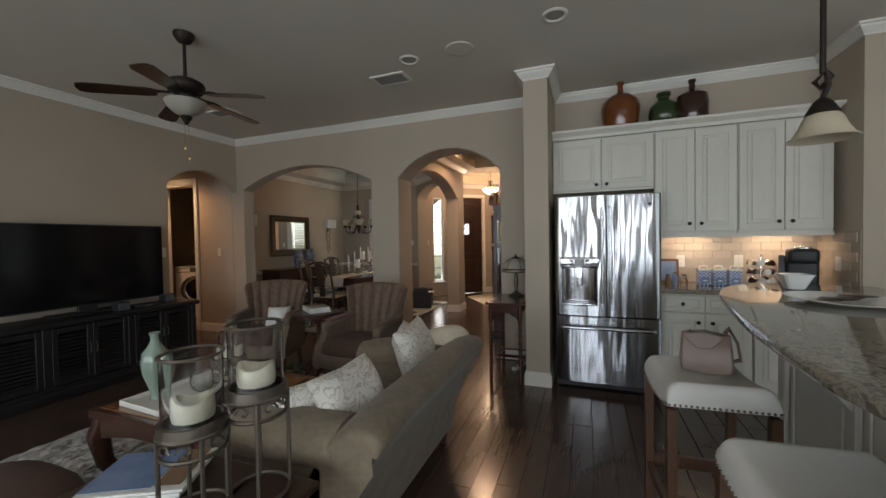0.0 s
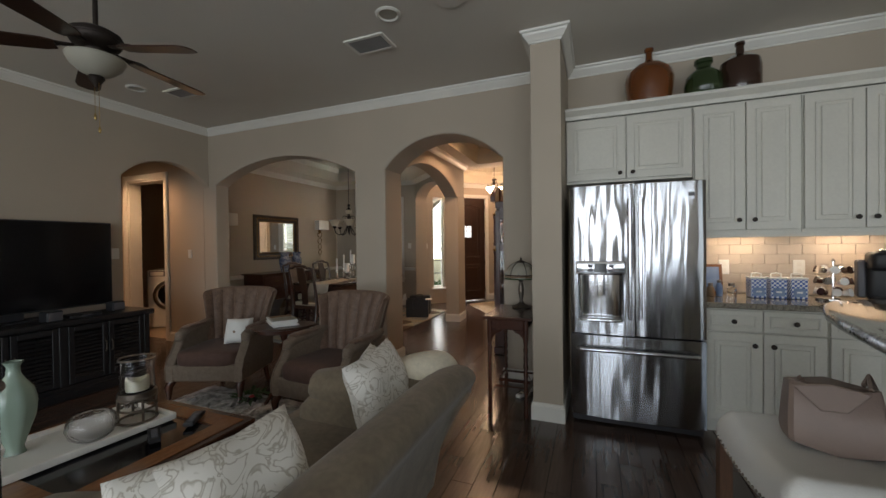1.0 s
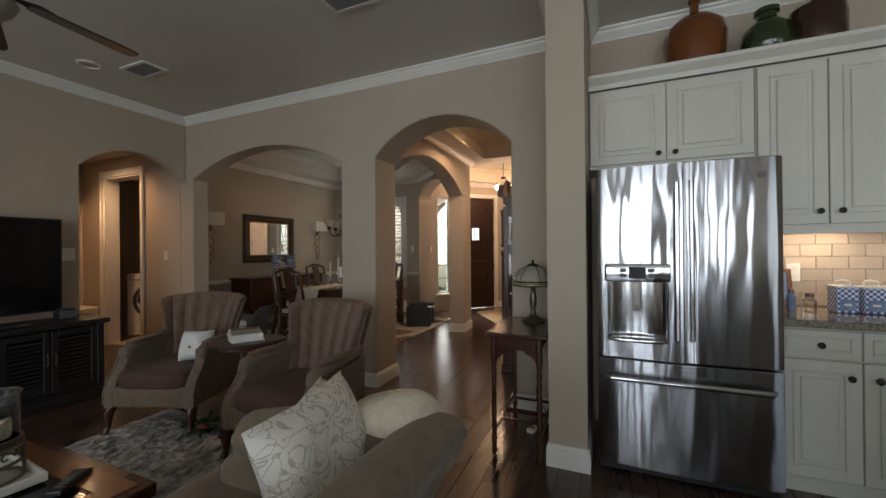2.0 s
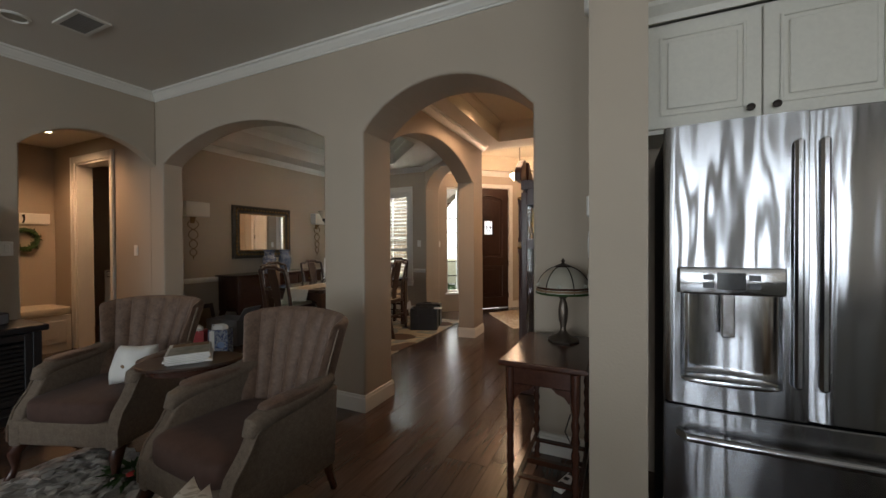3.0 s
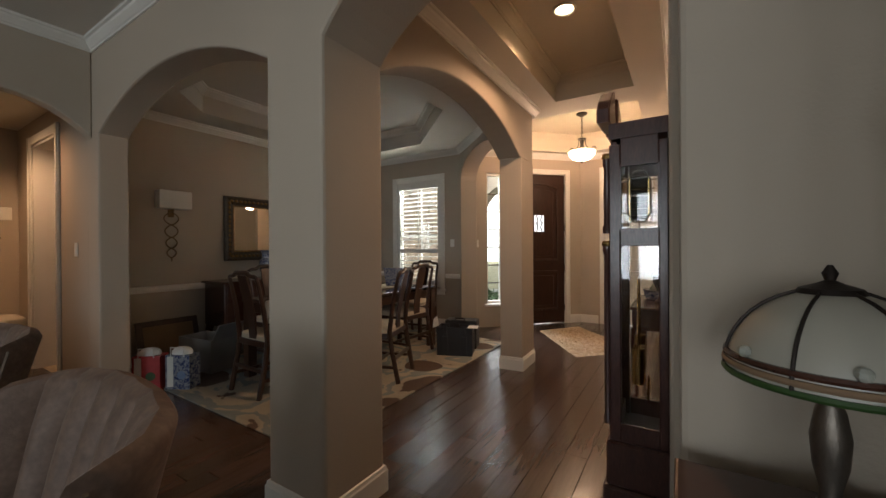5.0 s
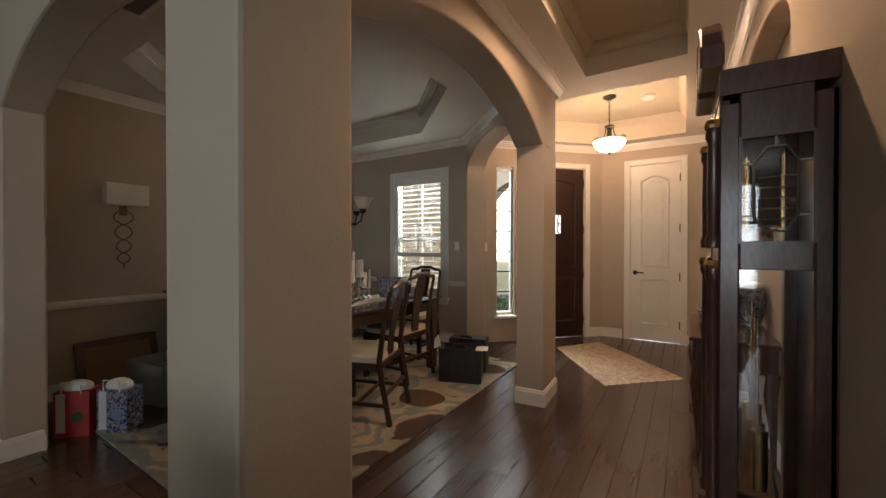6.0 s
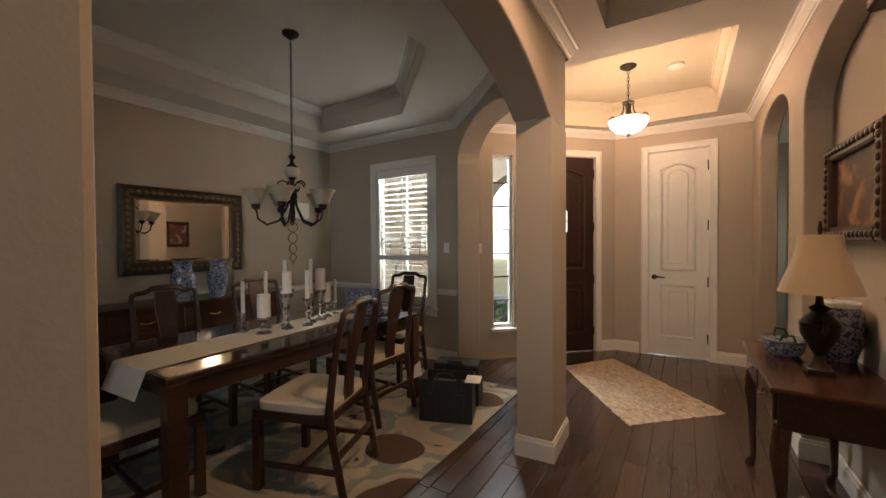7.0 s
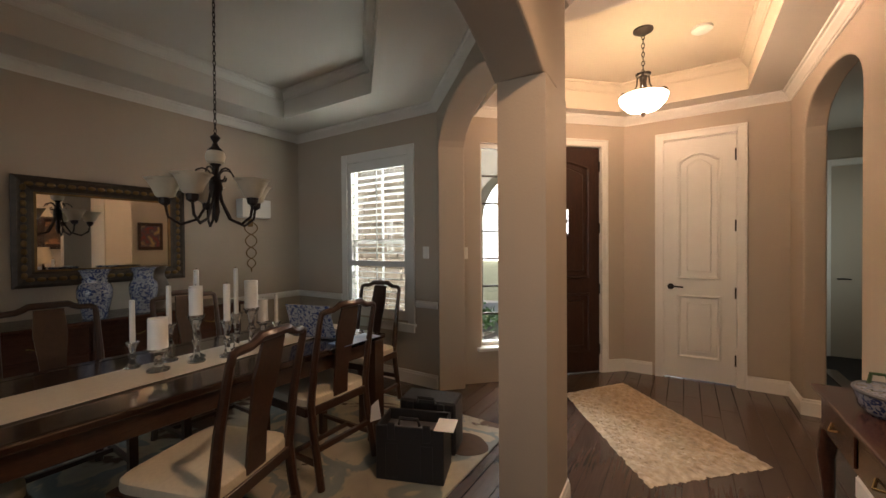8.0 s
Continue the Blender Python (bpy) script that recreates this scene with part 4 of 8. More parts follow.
def armchair(at, rz, label):
    """A wing chair with a fan-shaped channelled back, padded arms and turned legs."""
    ob = thing("armchair", label, "armchair", at, rz, "channel-back armchairs")
    bm = bmesh.new()
    n, k, flutes = 112, 12, 8

    def spot(u, v, out):
        w = 0.235 + 0.105 * v ** 1.2 + (0.012 if out else 0)
        x = w * math.sin(u * 1.45) / math.sin(1.45)
        y = 0.175 + 0.15 * v - (0.11 + 0.05 * v) * abs(u) ** 2.6
        z = 0.34 + (0.905 - 0.035 * u * u - 0.34) * v
        if out:
            return Vector((x * 1.0, y + 0.085 - 0.025 * v, z - 0.004))
        bulge = 0.036 * abs(math.sin(math.pi * flutes * (u + 1) / 2)) ** 0.7 * (0.45 + 0.55 * v) * (1 - 0.65 * v ** 8)
        return Vector((x * (1 - bulge * 0.8), y - bulge, z))

    inner = [[bm.verts.new(spot(2 * i / n - 1, j / k, False)) for i in range(n + 1)] for j in range(k + 1)]
    outer = [[bm.verts.new(spot(2 * i / n - 1, j / k, True)) for i in range(n + 1)] for j in range(k + 1)]
    for gr in (inner, outer):
        for a, b in zip(gr, gr[1:]):
            for i in range(n):
                bm.faces.new((a[i], a[i + 1], b[i + 1], b[i]))
    lift = [[bm.verts.new((p.co.x * (1 - t) + q.co.x * t, p.co.y * (1 - t) + q.co.y * t, (p.co.z + q.co.z) / 2 + h)) for p, q in zip(inner[-1], outer[-1])] for t, h in ((0.12, 0.016), (0.5, 0.028), (0.88, 0.016))]
    for i in range(n):
        for p, q in zip((inner[-1], *lift), (*lift, outer[-1])):
            bm.faces.new((p[i], p[i + 1], q[i + 1], q[i]))
        bm.faces.new((inner[0][i], inner[0][i + 1], outer[0][i + 1], outer[0][i]))
    for i in (0, n):
        bm.faces.new((inner[-1][i], *(r[i] for r in lift), outer[-1][i]))
        for j in range(k):
            bm.faces.new((inner[j][i], inner[j + 1][i], outer[j + 1][i], outer[j][i]))
    part("backrest", bm, VELVET, ob, "channelled velvet fan back", smooth=True)
    for s in (-1, 1):
        edge = [spot(s * 0.999, j / 8, True) + Vector((s * 0.004, -0.035, 0)) for j in range(9)]
        part("piping", tube(edge, 0.005, 6), CHENILLE, ob, smooth=True)
    part("seat_rail", prism([(-0.33, -0.36), (0.33, -0.36), (0.32, 0.18), (0.18, 0.28), (-0.18, 0.28), (-0.32, 0.18)], 0.20, 0.34, bevel=0.02, seg=3), CHENILLE, ob, smooth=True)
    part("seat_cushion", soft(0, -0.10, 0.385, 0.53, 0.54, 0.14, 6), SEATVELVET, ob, "dark velvet seat cushion", smooth=True)
    for s in (-1, 1):
        bm = bmesh.new()
        prism([(-0.365, 0.20), (0.20, 0.20), (0.22, 0.58), (0.12, 0.585), (-0.17, 0.565), (-0.235, 0.53), (-0.275, 0.46), (-0.335, 0.385), (-0.365, 0.30)], min(s * 0.252, s * 0.325), max(s * 0.252, s * 0.325), "x", bm, bevel=0.016, seg=3)
        tube([(s * 0.292, -0.245, 0.515), (s * 0.292, -0.225, 0.555), (s * 0.292, -0.16, 0.575), (s * 0.292, 0.0, 0.585), (s * 0.292, 0.13, 0.60), (s * 0.285, 0.20, 0.62)], [0.030, 0.044, 0.047, 0.046, 0.044, 0.034], 14, bm)
        part("arm", bm, CHENILLE, ob, smooth=True)
        part("arm_pad", soft(s * 0.292, -0.03, 0.612, 0.085, 0.34, 0.036, 3.5, nu=20, nv=8), VELVET, ob, "velvet pad on the arm", smooth=True)
        part("arm_piping", tube([(s * 0.327, y, z) for y, z in ((-0.362, 0.22), (-0.362, 0.30), (-0.332, 0.385), (-0.272, 0.46), (-0.232, 0.53), (-0.19, 0.56))], 0.006, 6), CHENILLE, ob, smooth=True)
        part("front_leg", tube([(s * 0.29, -0.32, 0.21), (s * 0.305, -0.35, 0.15), (s * 0.30, -0.35, 0.07), (s * 0.305, -0.375, 0.015), (s * 0.305, -0.385, 0.0)], [0.036, 0.032, 0.017, 0.022, 0.022], 10), MAHOG, ob, smooth=True)
        part("back_leg", tube([(s * 0.22, 0.22, 0.21), (s * 0.23, 0.28, 0.0)], [0.026, 0.018], 8), MAHOG, ob)
    return ob


armchair((-3.255, 3.635, 0), 20, "mushroom velvet channel-back armchair with a small cushion")
armchair((-2.03, 3.626, 0), -3, "mushroom velvet channel-back armchair beside the arcade pier")
ob = pillow((-3.10, 3.62, 0.565), 0.23, 66, 0, 30, "small white cushion with a printed bird, on the armchair", PAPER)
ob["group"] = "cushions on armchairs"
ob = part("printed_motif", soft(0, -0.02, 0.062, 0.09, 0.05, 0.018, 2), CARD, ob, "brown printed bird shape", smooth=True)

st = thing("oval_side_table", "small oval mahogany table between the armchairs", "side table", (-2.61, 3.66, 0), -48)
el = [(0.175 * math.cos(a), 0.265 * math.sin(a)) for a in [2 * math.pi * i / 36 for i in range(36)]]
part("tabletop", prism(el, 0.622, 0.64, bevel=0.006), WOOD, st)
part("apron", prism([(x * 0.8, y * 0.8) for x, y in el], 0.585, 0.622), MAHOG, st)
part("column", lathe([(0.05, 0.12), (0.03, 0.16), (0.022, 0.22), (0.035, 0.32), (0.028, 0.42), (0.02, 0.50), (0.04, 0.585)], 14), MAHOG, st, smooth=True)
for i in range(4):
    a = math.pi / 4 + math.pi / 2 * i
    part("foot", tube([(0, 0, 0.16), (0.10 * math.cos(a), 0.10 * math.sin(a), 0.12), (0.22 * math.cos(a), 0.22 * math.sin(a), 0.016)], [0.028, 0.022, 0.014], 8), MAHOG, st, smooth=True)
magazines((-2.645, 3.68, 0.641), 55, GREENINK, "stack of magazines on the oval table", 6)

# low poinsettia leaves and red petals on the floor between the chairs
pl = thing("potted_plant", "low green plant with small red flowers on the rug", "plant", (-2.79, 3.47, 0.0))
pl.scale = (0.75, 0.75, 0.7)
part("pot", lathe([(0.05, 0), (0.065, 0.07), (0.06, 0.07), (0.05, 0.06)], 14), DARK, pl)
rnd = random.Random(8)
bm = bmesh.new()
for i in range(46):
    a, t, r = rnd.uniform(0, 6.28), rnd.uniform(0.1, 0.9), rnd.uniform(0.06, 0.20)
    m = Matrix.Translation((r * math.cos(a), r * math.sin(a), 0.08 + 0.07 * t)) @ Euler((rnd.uniform(-0.5, 0.5), rnd.uniform(-0.6, 0.3), a)).to_matrix().to_4x4()
    vs = [bm.verts.new(m @ Vector(p)) for p in ((-0.05, 0, 0), (-0.01, 0.022, 0.006), (0.05, 0, -0.008), (-0.01, -0.022, 0.006))]
    bm.faces.new(vs)
part("leaves", bm, LEAF, pl)
part("flower", soft(0.08, -0.06, 0.13, 0.07, 0.07, 0.03, 2, nu=10, nv=6), RED, pl, "red flower head", smooth=True)
ott = thing("ottoman", "dark red round ottoman with a buttoned top", "ottoman", (-2.27, 1.12, 0.0))
part("cushion", soft(0, 0, 0.24, 0.66, 0.66, 0.36, 3.2), SEATVELVET, ott, smooth=True)
part("button", soft(0, 0, 0.42, 0.04, 0.04, 0.02, 2, nu=10, nv=6), SEATVELVET, ott)
part("base", lathe([(0.22, 0), (0.26, 0.02), (0.26, 0.08)], 20), BLACK, ott)

# ceiling fan at rest
fan = thing("ceiling_fan", "dark bronze five-blade ceiling fan with an alabaster bowl light", "ceiling fan", (-2.711, 2.394, H1))
part("canopy", lathe([(0.068, -0.001), (0.068, -0.02), (0.045, -0.06), (0.017, -0.075)], 20), IRON, fan, smooth=True)
part("downrod", lathe([(0.012, -0.07), (0.012, -0.33)], 10), IRON, fan)
part("motor", lathe([(0.03, -0.315), (0.085, -0.335), (0.118, -0.355), (0.122, -0.395), (0.105, -0.425), (0.055, -0.445), (0.045, -0.47), (0.055, -0.485)], 28), IRON, fan, smooth=True)
part("motor_band", lathe([(0.123, -0.368), (0.126, -0.372), (0.126, -0.382), (0.123, -0.386)], 28), IRON, fan, smooth=True)
for i in range(5):
    a = radians(14 + 72 * i)
    m = Matrix.Rotation(a, 4, "Z") @ Matrix.Translation((0, 0, -0.435)) @ Matrix.Rotation(radians(5), 4, "Y")
    bm = prism([(0.09, -0.014), (0.15, -0.020), (0.20, -0.042), (0.25, -0.030), (0.25, 0.030), (0.20, 0.042), (0.15, 0.020), (0.09, 0.014)], 0.004, 0.012, bevel=0.002, seg=1)
    bmesh.ops.transform(bm, matrix=m, verts=bm.verts)
    part("blade_arm", bm, IRON, fan)
    bm = prism([(0.17, -0.040), (0.22, -0.055), (0.55, -0.064), (0.595, -0.048), (0.605, 0.0), (0.595, 0.048), (0.55, 0.064), (0.22, 0.055), (0.17, 0.040)], -0.004, 0.004, bevel=0.002, seg=1)
    bmesh.ops.transform(bm, matrix=m @ Matrix.Rotation(radians(9), 4, "X"), verts=bm.verts)
    part("blade", bm, WOOD, fan, "dark walnut blade")
part("light_bowl", lathe([(0.132, -0.488), (0.136, -0.497), (0.118, -0.535), (0.078, -0.572), (0.03, -0.595)], 28), OPAL, fan, "white alabaster glass bowl", smooth=True)
part("finial", lathe([(0.034, -0.59), (0.038, -0.605), (0.022, -0.63), (0.008, -0.655)], 14), IRON, fan, smooth=True)
for s in (-0.02, 0.02):
    part("pull_chain", tube([(s, 0, -0.62), (s, 0, -0.80 - abs(s + 0.02) * 2)], 0.0015, 5), BRASS, fan)
    part("chain_fob", lathe([(0.004, 0), (0.008, -0.02), (0.004, -0.035)], 8, (s, 0, -0.80 - abs(s + 0.02) * 2)), BRASS, fan)


def can_light(at, r, lit, label):
    ob = thing("recessed_light", label, "recessed light", at, 0, "recessed ceiling lights")
    part("trim_ring", lathe([(r, 0.0), (r, -0.006), (r * 0.82, -0.012), (r * 0.74, -0.004), (r * 0.74, 0.0)], 24), TRIM, ob, smooth=True)
    part("lens", lathe([(r * 0.72, -0.002), (r * 0.70, -0.004), (0.01, -0.005)], 20), LAMPGLOW if lit else OPAL, ob)
    return ob


for x, y in ((-0.18, 3.18), (-1.38, 3.38), (-4.25, 3.48)):
    can_light((x, y, H1), 0.085, False, "white-trimmed recessed ceiling light, unlit")
can_light((-1.61, 6.44, 2.98), 0.085, True, "lit recessed light in the hall tray")
can_light((-6.23, 4.29, 2.58), 0.085, True, "lit recessed light in the laundry hall")
sp = thing("ceiling_speaker", "flat round white ceiling speaker", "speaker", (-0.93, 3.37, H1))
part("grille", lathe([(0.115, -0.001), (0.115, -0.006), (0.10, -0.009), (0.01, -0.009)], 28), CEILING, sp)


PEWTERPAINT = material("grey_vent_paint", (0.22, 0.21, 0.20), 0.5)


def vent(at, rz, w, l, label, n=9):
    ob = thing("air_vent", label, "vent", at, rz, "ceiling air vents")
    part("frame", boxes((-w / 2, -l / 2, -0.012, -w / 2 + 0.025, l / 2, 0), (w / 2 - 0.025, -l / 2, -0.012, w / 2, l / 2, 0), (-w / 2 + 0.025, -l / 2, -0.012, w / 2 - 0.025, -l / 2 + 0.025, 0), (-w / 2 + 0.025, l / 2 - 0.025, -0.012, w / 2 - 0.025, l / 2, 0)), TRIM, ob)
    # near-black sheet gives the shade of the duct behind the slats
    part("backing", boxes((-w / 2 + 0.02, -l / 2 + 0.02, -0.003, w / 2 - 0.02, l / 2 - 0.02, -0.001)), DARK, ob)
    for i in range(n):
        x = -w / 2 + 0.035 + (w - 0.07) * i / (n - 1)
        part("slat", prism([(x - 0.008, -0.004), (x + 0.004, -0.011), (x + 0.007, -0.010), (x - 0.005, -0.003)], -l / 2 + 0.025, l / 2 - 0.025, "y"), PEWTERPAINT, ob)
    return ob


vent((-1.70, 3.66, H1), 90, 0.22, 0.34, "white slatted ceiling air vent in the living room")
vent((-3.92, 3.72, H1), 90, 0.20, 0.34, "white slatted ceiling air vent near the west wall")
vent((-3.95, 5.10, H2), 90, 0.20, 0.36, "white slatted ceiling air vent in the dining soffit")

# ---- kitchen ----
def steel_material():
    """Brushed steel whose sheet is slightly wavy."""
    m = material("wavy_stainless", (0.36, 0.365, 0.38), 0.17, metal=1.0, var=0.01, scale=3)
    n, l = m.node_tree.nodes, m.node_tree.links
    b = n["Principled BSDF"]
    tc, mp, t, bp = n.new("ShaderNodeTexCoord"), n.new("ShaderNodeMapping"), n.new("ShaderNodeTexNoise"), n.new("ShaderNodeBump")
    mp.inputs["Scale"].default_value = (11.0, 1.0, 2.2)
    t.inputs["Scale"].default_value, t.inputs["Detail"].default_value = 1.0, 0.5
    l.new(tc.outputs["Object"], mp.inputs["Vector"]), l.new(mp.outputs["Vector"], t.inputs["Vector"]), l.new(t.outputs["Fac"], bp.inputs["Height"])
    bp.inputs["Strength"].default_value, bp.inputs["Distance"].default_value = 0.7, 0.010
    l.new(bp.outputs["Normal"], b.inputs["Normal"])
    tangent = n.new("ShaderNodeTangent")
    tangent.direction_type, tangent.axis = "RADIAL", "Z"
    b.inputs["Anisotropic"].default_value = 0.95
    b.inputs["Anisotropic Rotation"].default_value = 0.25
    l.new(tangent.outputs["Tangent"], b.inputs["Tangent"])
    return m


WAVY = steel_material()
fr = thing("refrigerator", "stainless french-door refrigerator with ice dispenser", "refrigerator", (0.170, 4.035, 0))
fr.scale = (0.936, 1, 0.983)
part("cabinet", boxes((-0.445, 0.062, 0.02, 0.445, 0.58, 1.745), bevel=0.006), PLASTIC, fr, "dark grey cabinet")


def bowed(x0, x1, z0, z1, bow=0.025, n=12):
    """A door panel with a gently bowed front and rolled edges."""
    bm = bmesh.new()
    fr_, bk = [], []
    c, h = (x0 + x1) / 2, (x1 - x0) / 2
    for i in range(n + 1):
        u = 2 * i / n - 1
        y = -bow * (1 - (0.192 + c + u * h - 0.192) ** 2 / 0.21) + 0.03 * max(0, abs(u) - 0.93) / 0.07 * 0.4
        fr_.append((c + u * h, y))
        bk.append((c + u * h, 0.05))
    return prism(fr_ + bk[::-1], z0, z1, "z", bevel=0.004, seg=1)


def niche_door(x0, x1, z0, z1, n0, n1, m0, m1, depth, bow=0.025):
    """The bowed door with a scooped recess between n0 and n1, from m0 up to m1."""
    front = lambda x: -bow * (1 - x * x / 0.21)
    xs = [x0 + (n0 - x0) * i / 3 for i in range(3)] + [n0 + (n1 - n0) * i / 16 for i in range(17)] + [n1 + (x1 - n1) * i / 3 for i in range(1, 4)]
    bm = bmesh.new()
    rows = [[bm.verts.new((x, front(x) + (0.010 if x in (x0, x1) else 0), z)) for x in xs] for z in (z0, m0, m1, z1)]
    for k in range(3):
        for i in range(len(xs) - 1):
            if not (k == 1 and 3 <= i < 19):
                bm.faces.new((rows[k][i], rows[k][i + 1], rows[k + 1][i + 1], rows[k + 1][i]))
    back = [[bm.verts.new((x, 0.05, z)) for x in (x0, x1)] for z in (z0, z1)]
    bm.faces.new((back[0][0], back[0][1], back[1][1], back[1][0]))
    bm.faces.new([*rows[0], back[0][1], back[0][0]]), bm.faces.new([*rows[3], back[1][1], back[1][0]])
    bm.faces.new([r[0] for r in rows] + [back[1][0], back[0][0]]), bm.faces.new([r[-1] for r in rows] + [back[1][1], back[0][1]])
    return bm


def niche_scoop(n0, n1, m0, m1, depth, bow=0.025):
    """The curved lining of the recess, closed above and below."""
    front = lambda x: -bow * (1 - x * x / 0.21)
    c, h = (n0 + n1) / 2, (n1 - n0) / 2
    bm = bmesh.new()
    lo, hi, el, eh = [], [], [], []
    for i in range(25):
        u = -math.cos(math.pi * i / 24)
        x = c + u * h
        y = front(x) + depth * math.sqrt(max(0, 1 - u * u))
        lo.append(bm.verts.new((x, y, m0))), hi.append(bm.verts.new((x, y, m1)))
        el.append(bm.verts.new((x, front(x), m0))), eh.append(bm.verts.new((x, front(x), m1)))
    for i in range(24):
        bm.faces.new((lo[i], lo[i + 1], hi[i + 1], hi[i]))
        bm.faces.new((lo[i], lo[i + 1], el[i + 1], el[i])), bm.faces.new((hi[i], hi[i + 1], eh[i + 1], eh[i]))
    bmesh.ops.remove_doubles(bm, verts=bm.verts, dist=1e-6)
    return bm


ld = part("door", niche_door(-0.452, -0.003, 0.685, 1.76, -0.395, -0.075, 0.79, 1.14, 0.062), WAVY, fr, smooth=True)
rd = part("door", bowed(0.003, 0.452, 0.685, 1.76), WAVY, fr, smooth=True)
dr = part("freezer_drawer", bowed(-0.452, 0.452, 0.075, 0.675), WAVY, fr, smooth=True)
for x, p in ((-0.035, ld), (0.035, rd)):
    part("handle", boxes((x - 0.014, -0.052, 0.80, x + 0.014, -0.030, 1.66), bevel=0.008), STEEL, p, "dark recessed grip")
part("handle", tube([(-0.40, -0.02, 0.575), (-0.38, -0.065, 0.58), (0, -0.08, 0.585), (0.38, -0.065, 0.58), (0.40, -0.02, 0.575)], 0.016, 10), STEEL, dr, smooth=True)
part("dispenser_frame", prism([(-0.41, -0.018), (-0.40, -0.034), (-0.32, -0.043), (-0.235, -0.046), (-0.15, -0.043), (-0.07, -0.034), (-0.06, -0.018)], 1.115, 1.215, bevel=0.008), STEEL, ld, "raised dispenser control bar", smooth=True)
part("dispenser_display", boxes((-0.28, -0.049, 1.135, -0.19, -0.042, 1.198)), SCREEN, ld, "dark dispenser display")
for i in range(4):
    part("dispenser_button", boxes((-0.325 + (0.145 if i > 1 else 0), -0.047, 1.14 + 0.03 * (i % 2), -0.29 + (0.145 if i > 1 else 0), -0.040, 1.16 + 0.03 * (i % 2))), GREYPLASTIC, ld)
part("dispenser_niche", niche_scoop(-0.395, -0.075, 0.79, 1.14, 0.062), STEEL, ld, "scooped steel recess", smooth=True)
part("dispenser_lever", boxes((-0.258, -0.006, 0.95, -0.212, 0.012, 1.12), bevel=0.006), CHROME, ld)
part("dispenser_tray", soft(-0.235, -0.012, 0.79, 0.33, 0.09, 0.030, 3, nu=28, nv=8), STEEL, ld, smooth=True)
part("badge", boxes((0.345, -0.020, 1.655, 0.375, -0.010, 1.68)), GREYPLASTIC, rd, "small maker badge")
for x in (-0.40, 0.40):
    part("foot", lathe([(0.02, 0), (0.02, 0.03)], 10, (x, 0.12, 0)), PLASTIC, fr)
part("base_grille", boxes((-0.44, 0.05, 0.015, 0.44, 0.07, 0.07)), PLASTIC, fr)


def raised_door(x0, x1, z0, z1, y, parent, mat=CAB, name="door"):
    """A cabinet front with a stepped raised panel; it faces -y."""
    d = part(name, boxes((x0, y, z0, x1, y + 0.02, z1), bevel=0.003), mat, parent)
    m = 0.055 if z1 - z0 > 0.3 else 0.032
    a0, a1, b0, b1 = x0 + m, x1 - m, z0 + m, z1 - m
    part("molding", boxes((a0, y - 0.007, b0, a0 + 0.012, y, b1), (a1 - 0.012, y - 0.007, b0, a1, y, b1), (a0 + 0.012, y - 0.007, b0, a1 - 0.012, y, b0 + 0.012), (a0 + 0.012, y - 0.007, b1 - 0.012, a1 - 0.012, y, b1), bevel=0.002), mat, d)
    if a1 - a0 > 0.09 and b1 - b0 > 0.09:
        part("panel", boxes((a0 + 0.03, y - 0.008, b0 + 0.03, a1 - 0.03, y, b1 - 0.03), bevel=0.005), mat, d)
    return d


def knob(x, z, y, parent):
    bm = lathe([(0.005, 0), (0.006, 0.012), (0.016, 0.018), (0.016, 0.024), (0.008, 0.028)], 12, (x, y, z), tilt=Matrix.Rotation(radians(90), 4, "X"))
    part("knob", bm, IRON, parent, "dark bronze knob", smooth=True)


UY, BY = 4.42, 4.17
for x0, x1, z0, kz in ((-0.300, 0.600, 1.81, 1.875), (0.604, 1.240, 1.385, 1.475), (1.244, 1.885, 1.385, 1.475)):
    w = x1 - x0
    u = thing("wall_cabinet", "cream wall cabinet with two raised-panel doors" if z0 < 1.8 else "short cream wall cabinet above the refrigerator", "cabinet", (0, 0, 0), 0, "kitchen wall cabinets")
    u.location = (x0, UY, z0)
    part("body", boxes((0, 0.021, 0, w, 0.325, 2.33 - z0)), CAB, u)
    for k in (0, 1):
        a, b = (0.006, w / 2 - 0.003) if k == 0 else (w / 2 + 0.003, w - 0.006)
        d = raised_door(a, b, 0.02, 2.315 - z0, 0, u)
        knob(w / 2 - 0.045 if k == 0 else w / 2 + 0.045, kz - z0, -0.001, d)
ctop = thing("cabinet_cornice", "cream stepped cornice along the wall cabinets", "molding")
part("cornice", sweep([(1.888, 4.74, 2.33), (1.888, UY, 2.33), (-0.303, UY, 2.33)][::-1], [(0, 0), (-0.012, 0.0), (-0.018, 0.03), (-0.05, 0.065), (-0.055, 0.085), (0.0, 0.085)]), CAB, ctop)
part("top_board", boxes((-0.301, UY + 0.002, 2.392, 1.886, 4.745, 2.414)), CAB, ctop)
part("light_rail", boxes((0.604, UY, 1.352, 1.885, UY + 0.02, 1.384)), CAB, ctop)

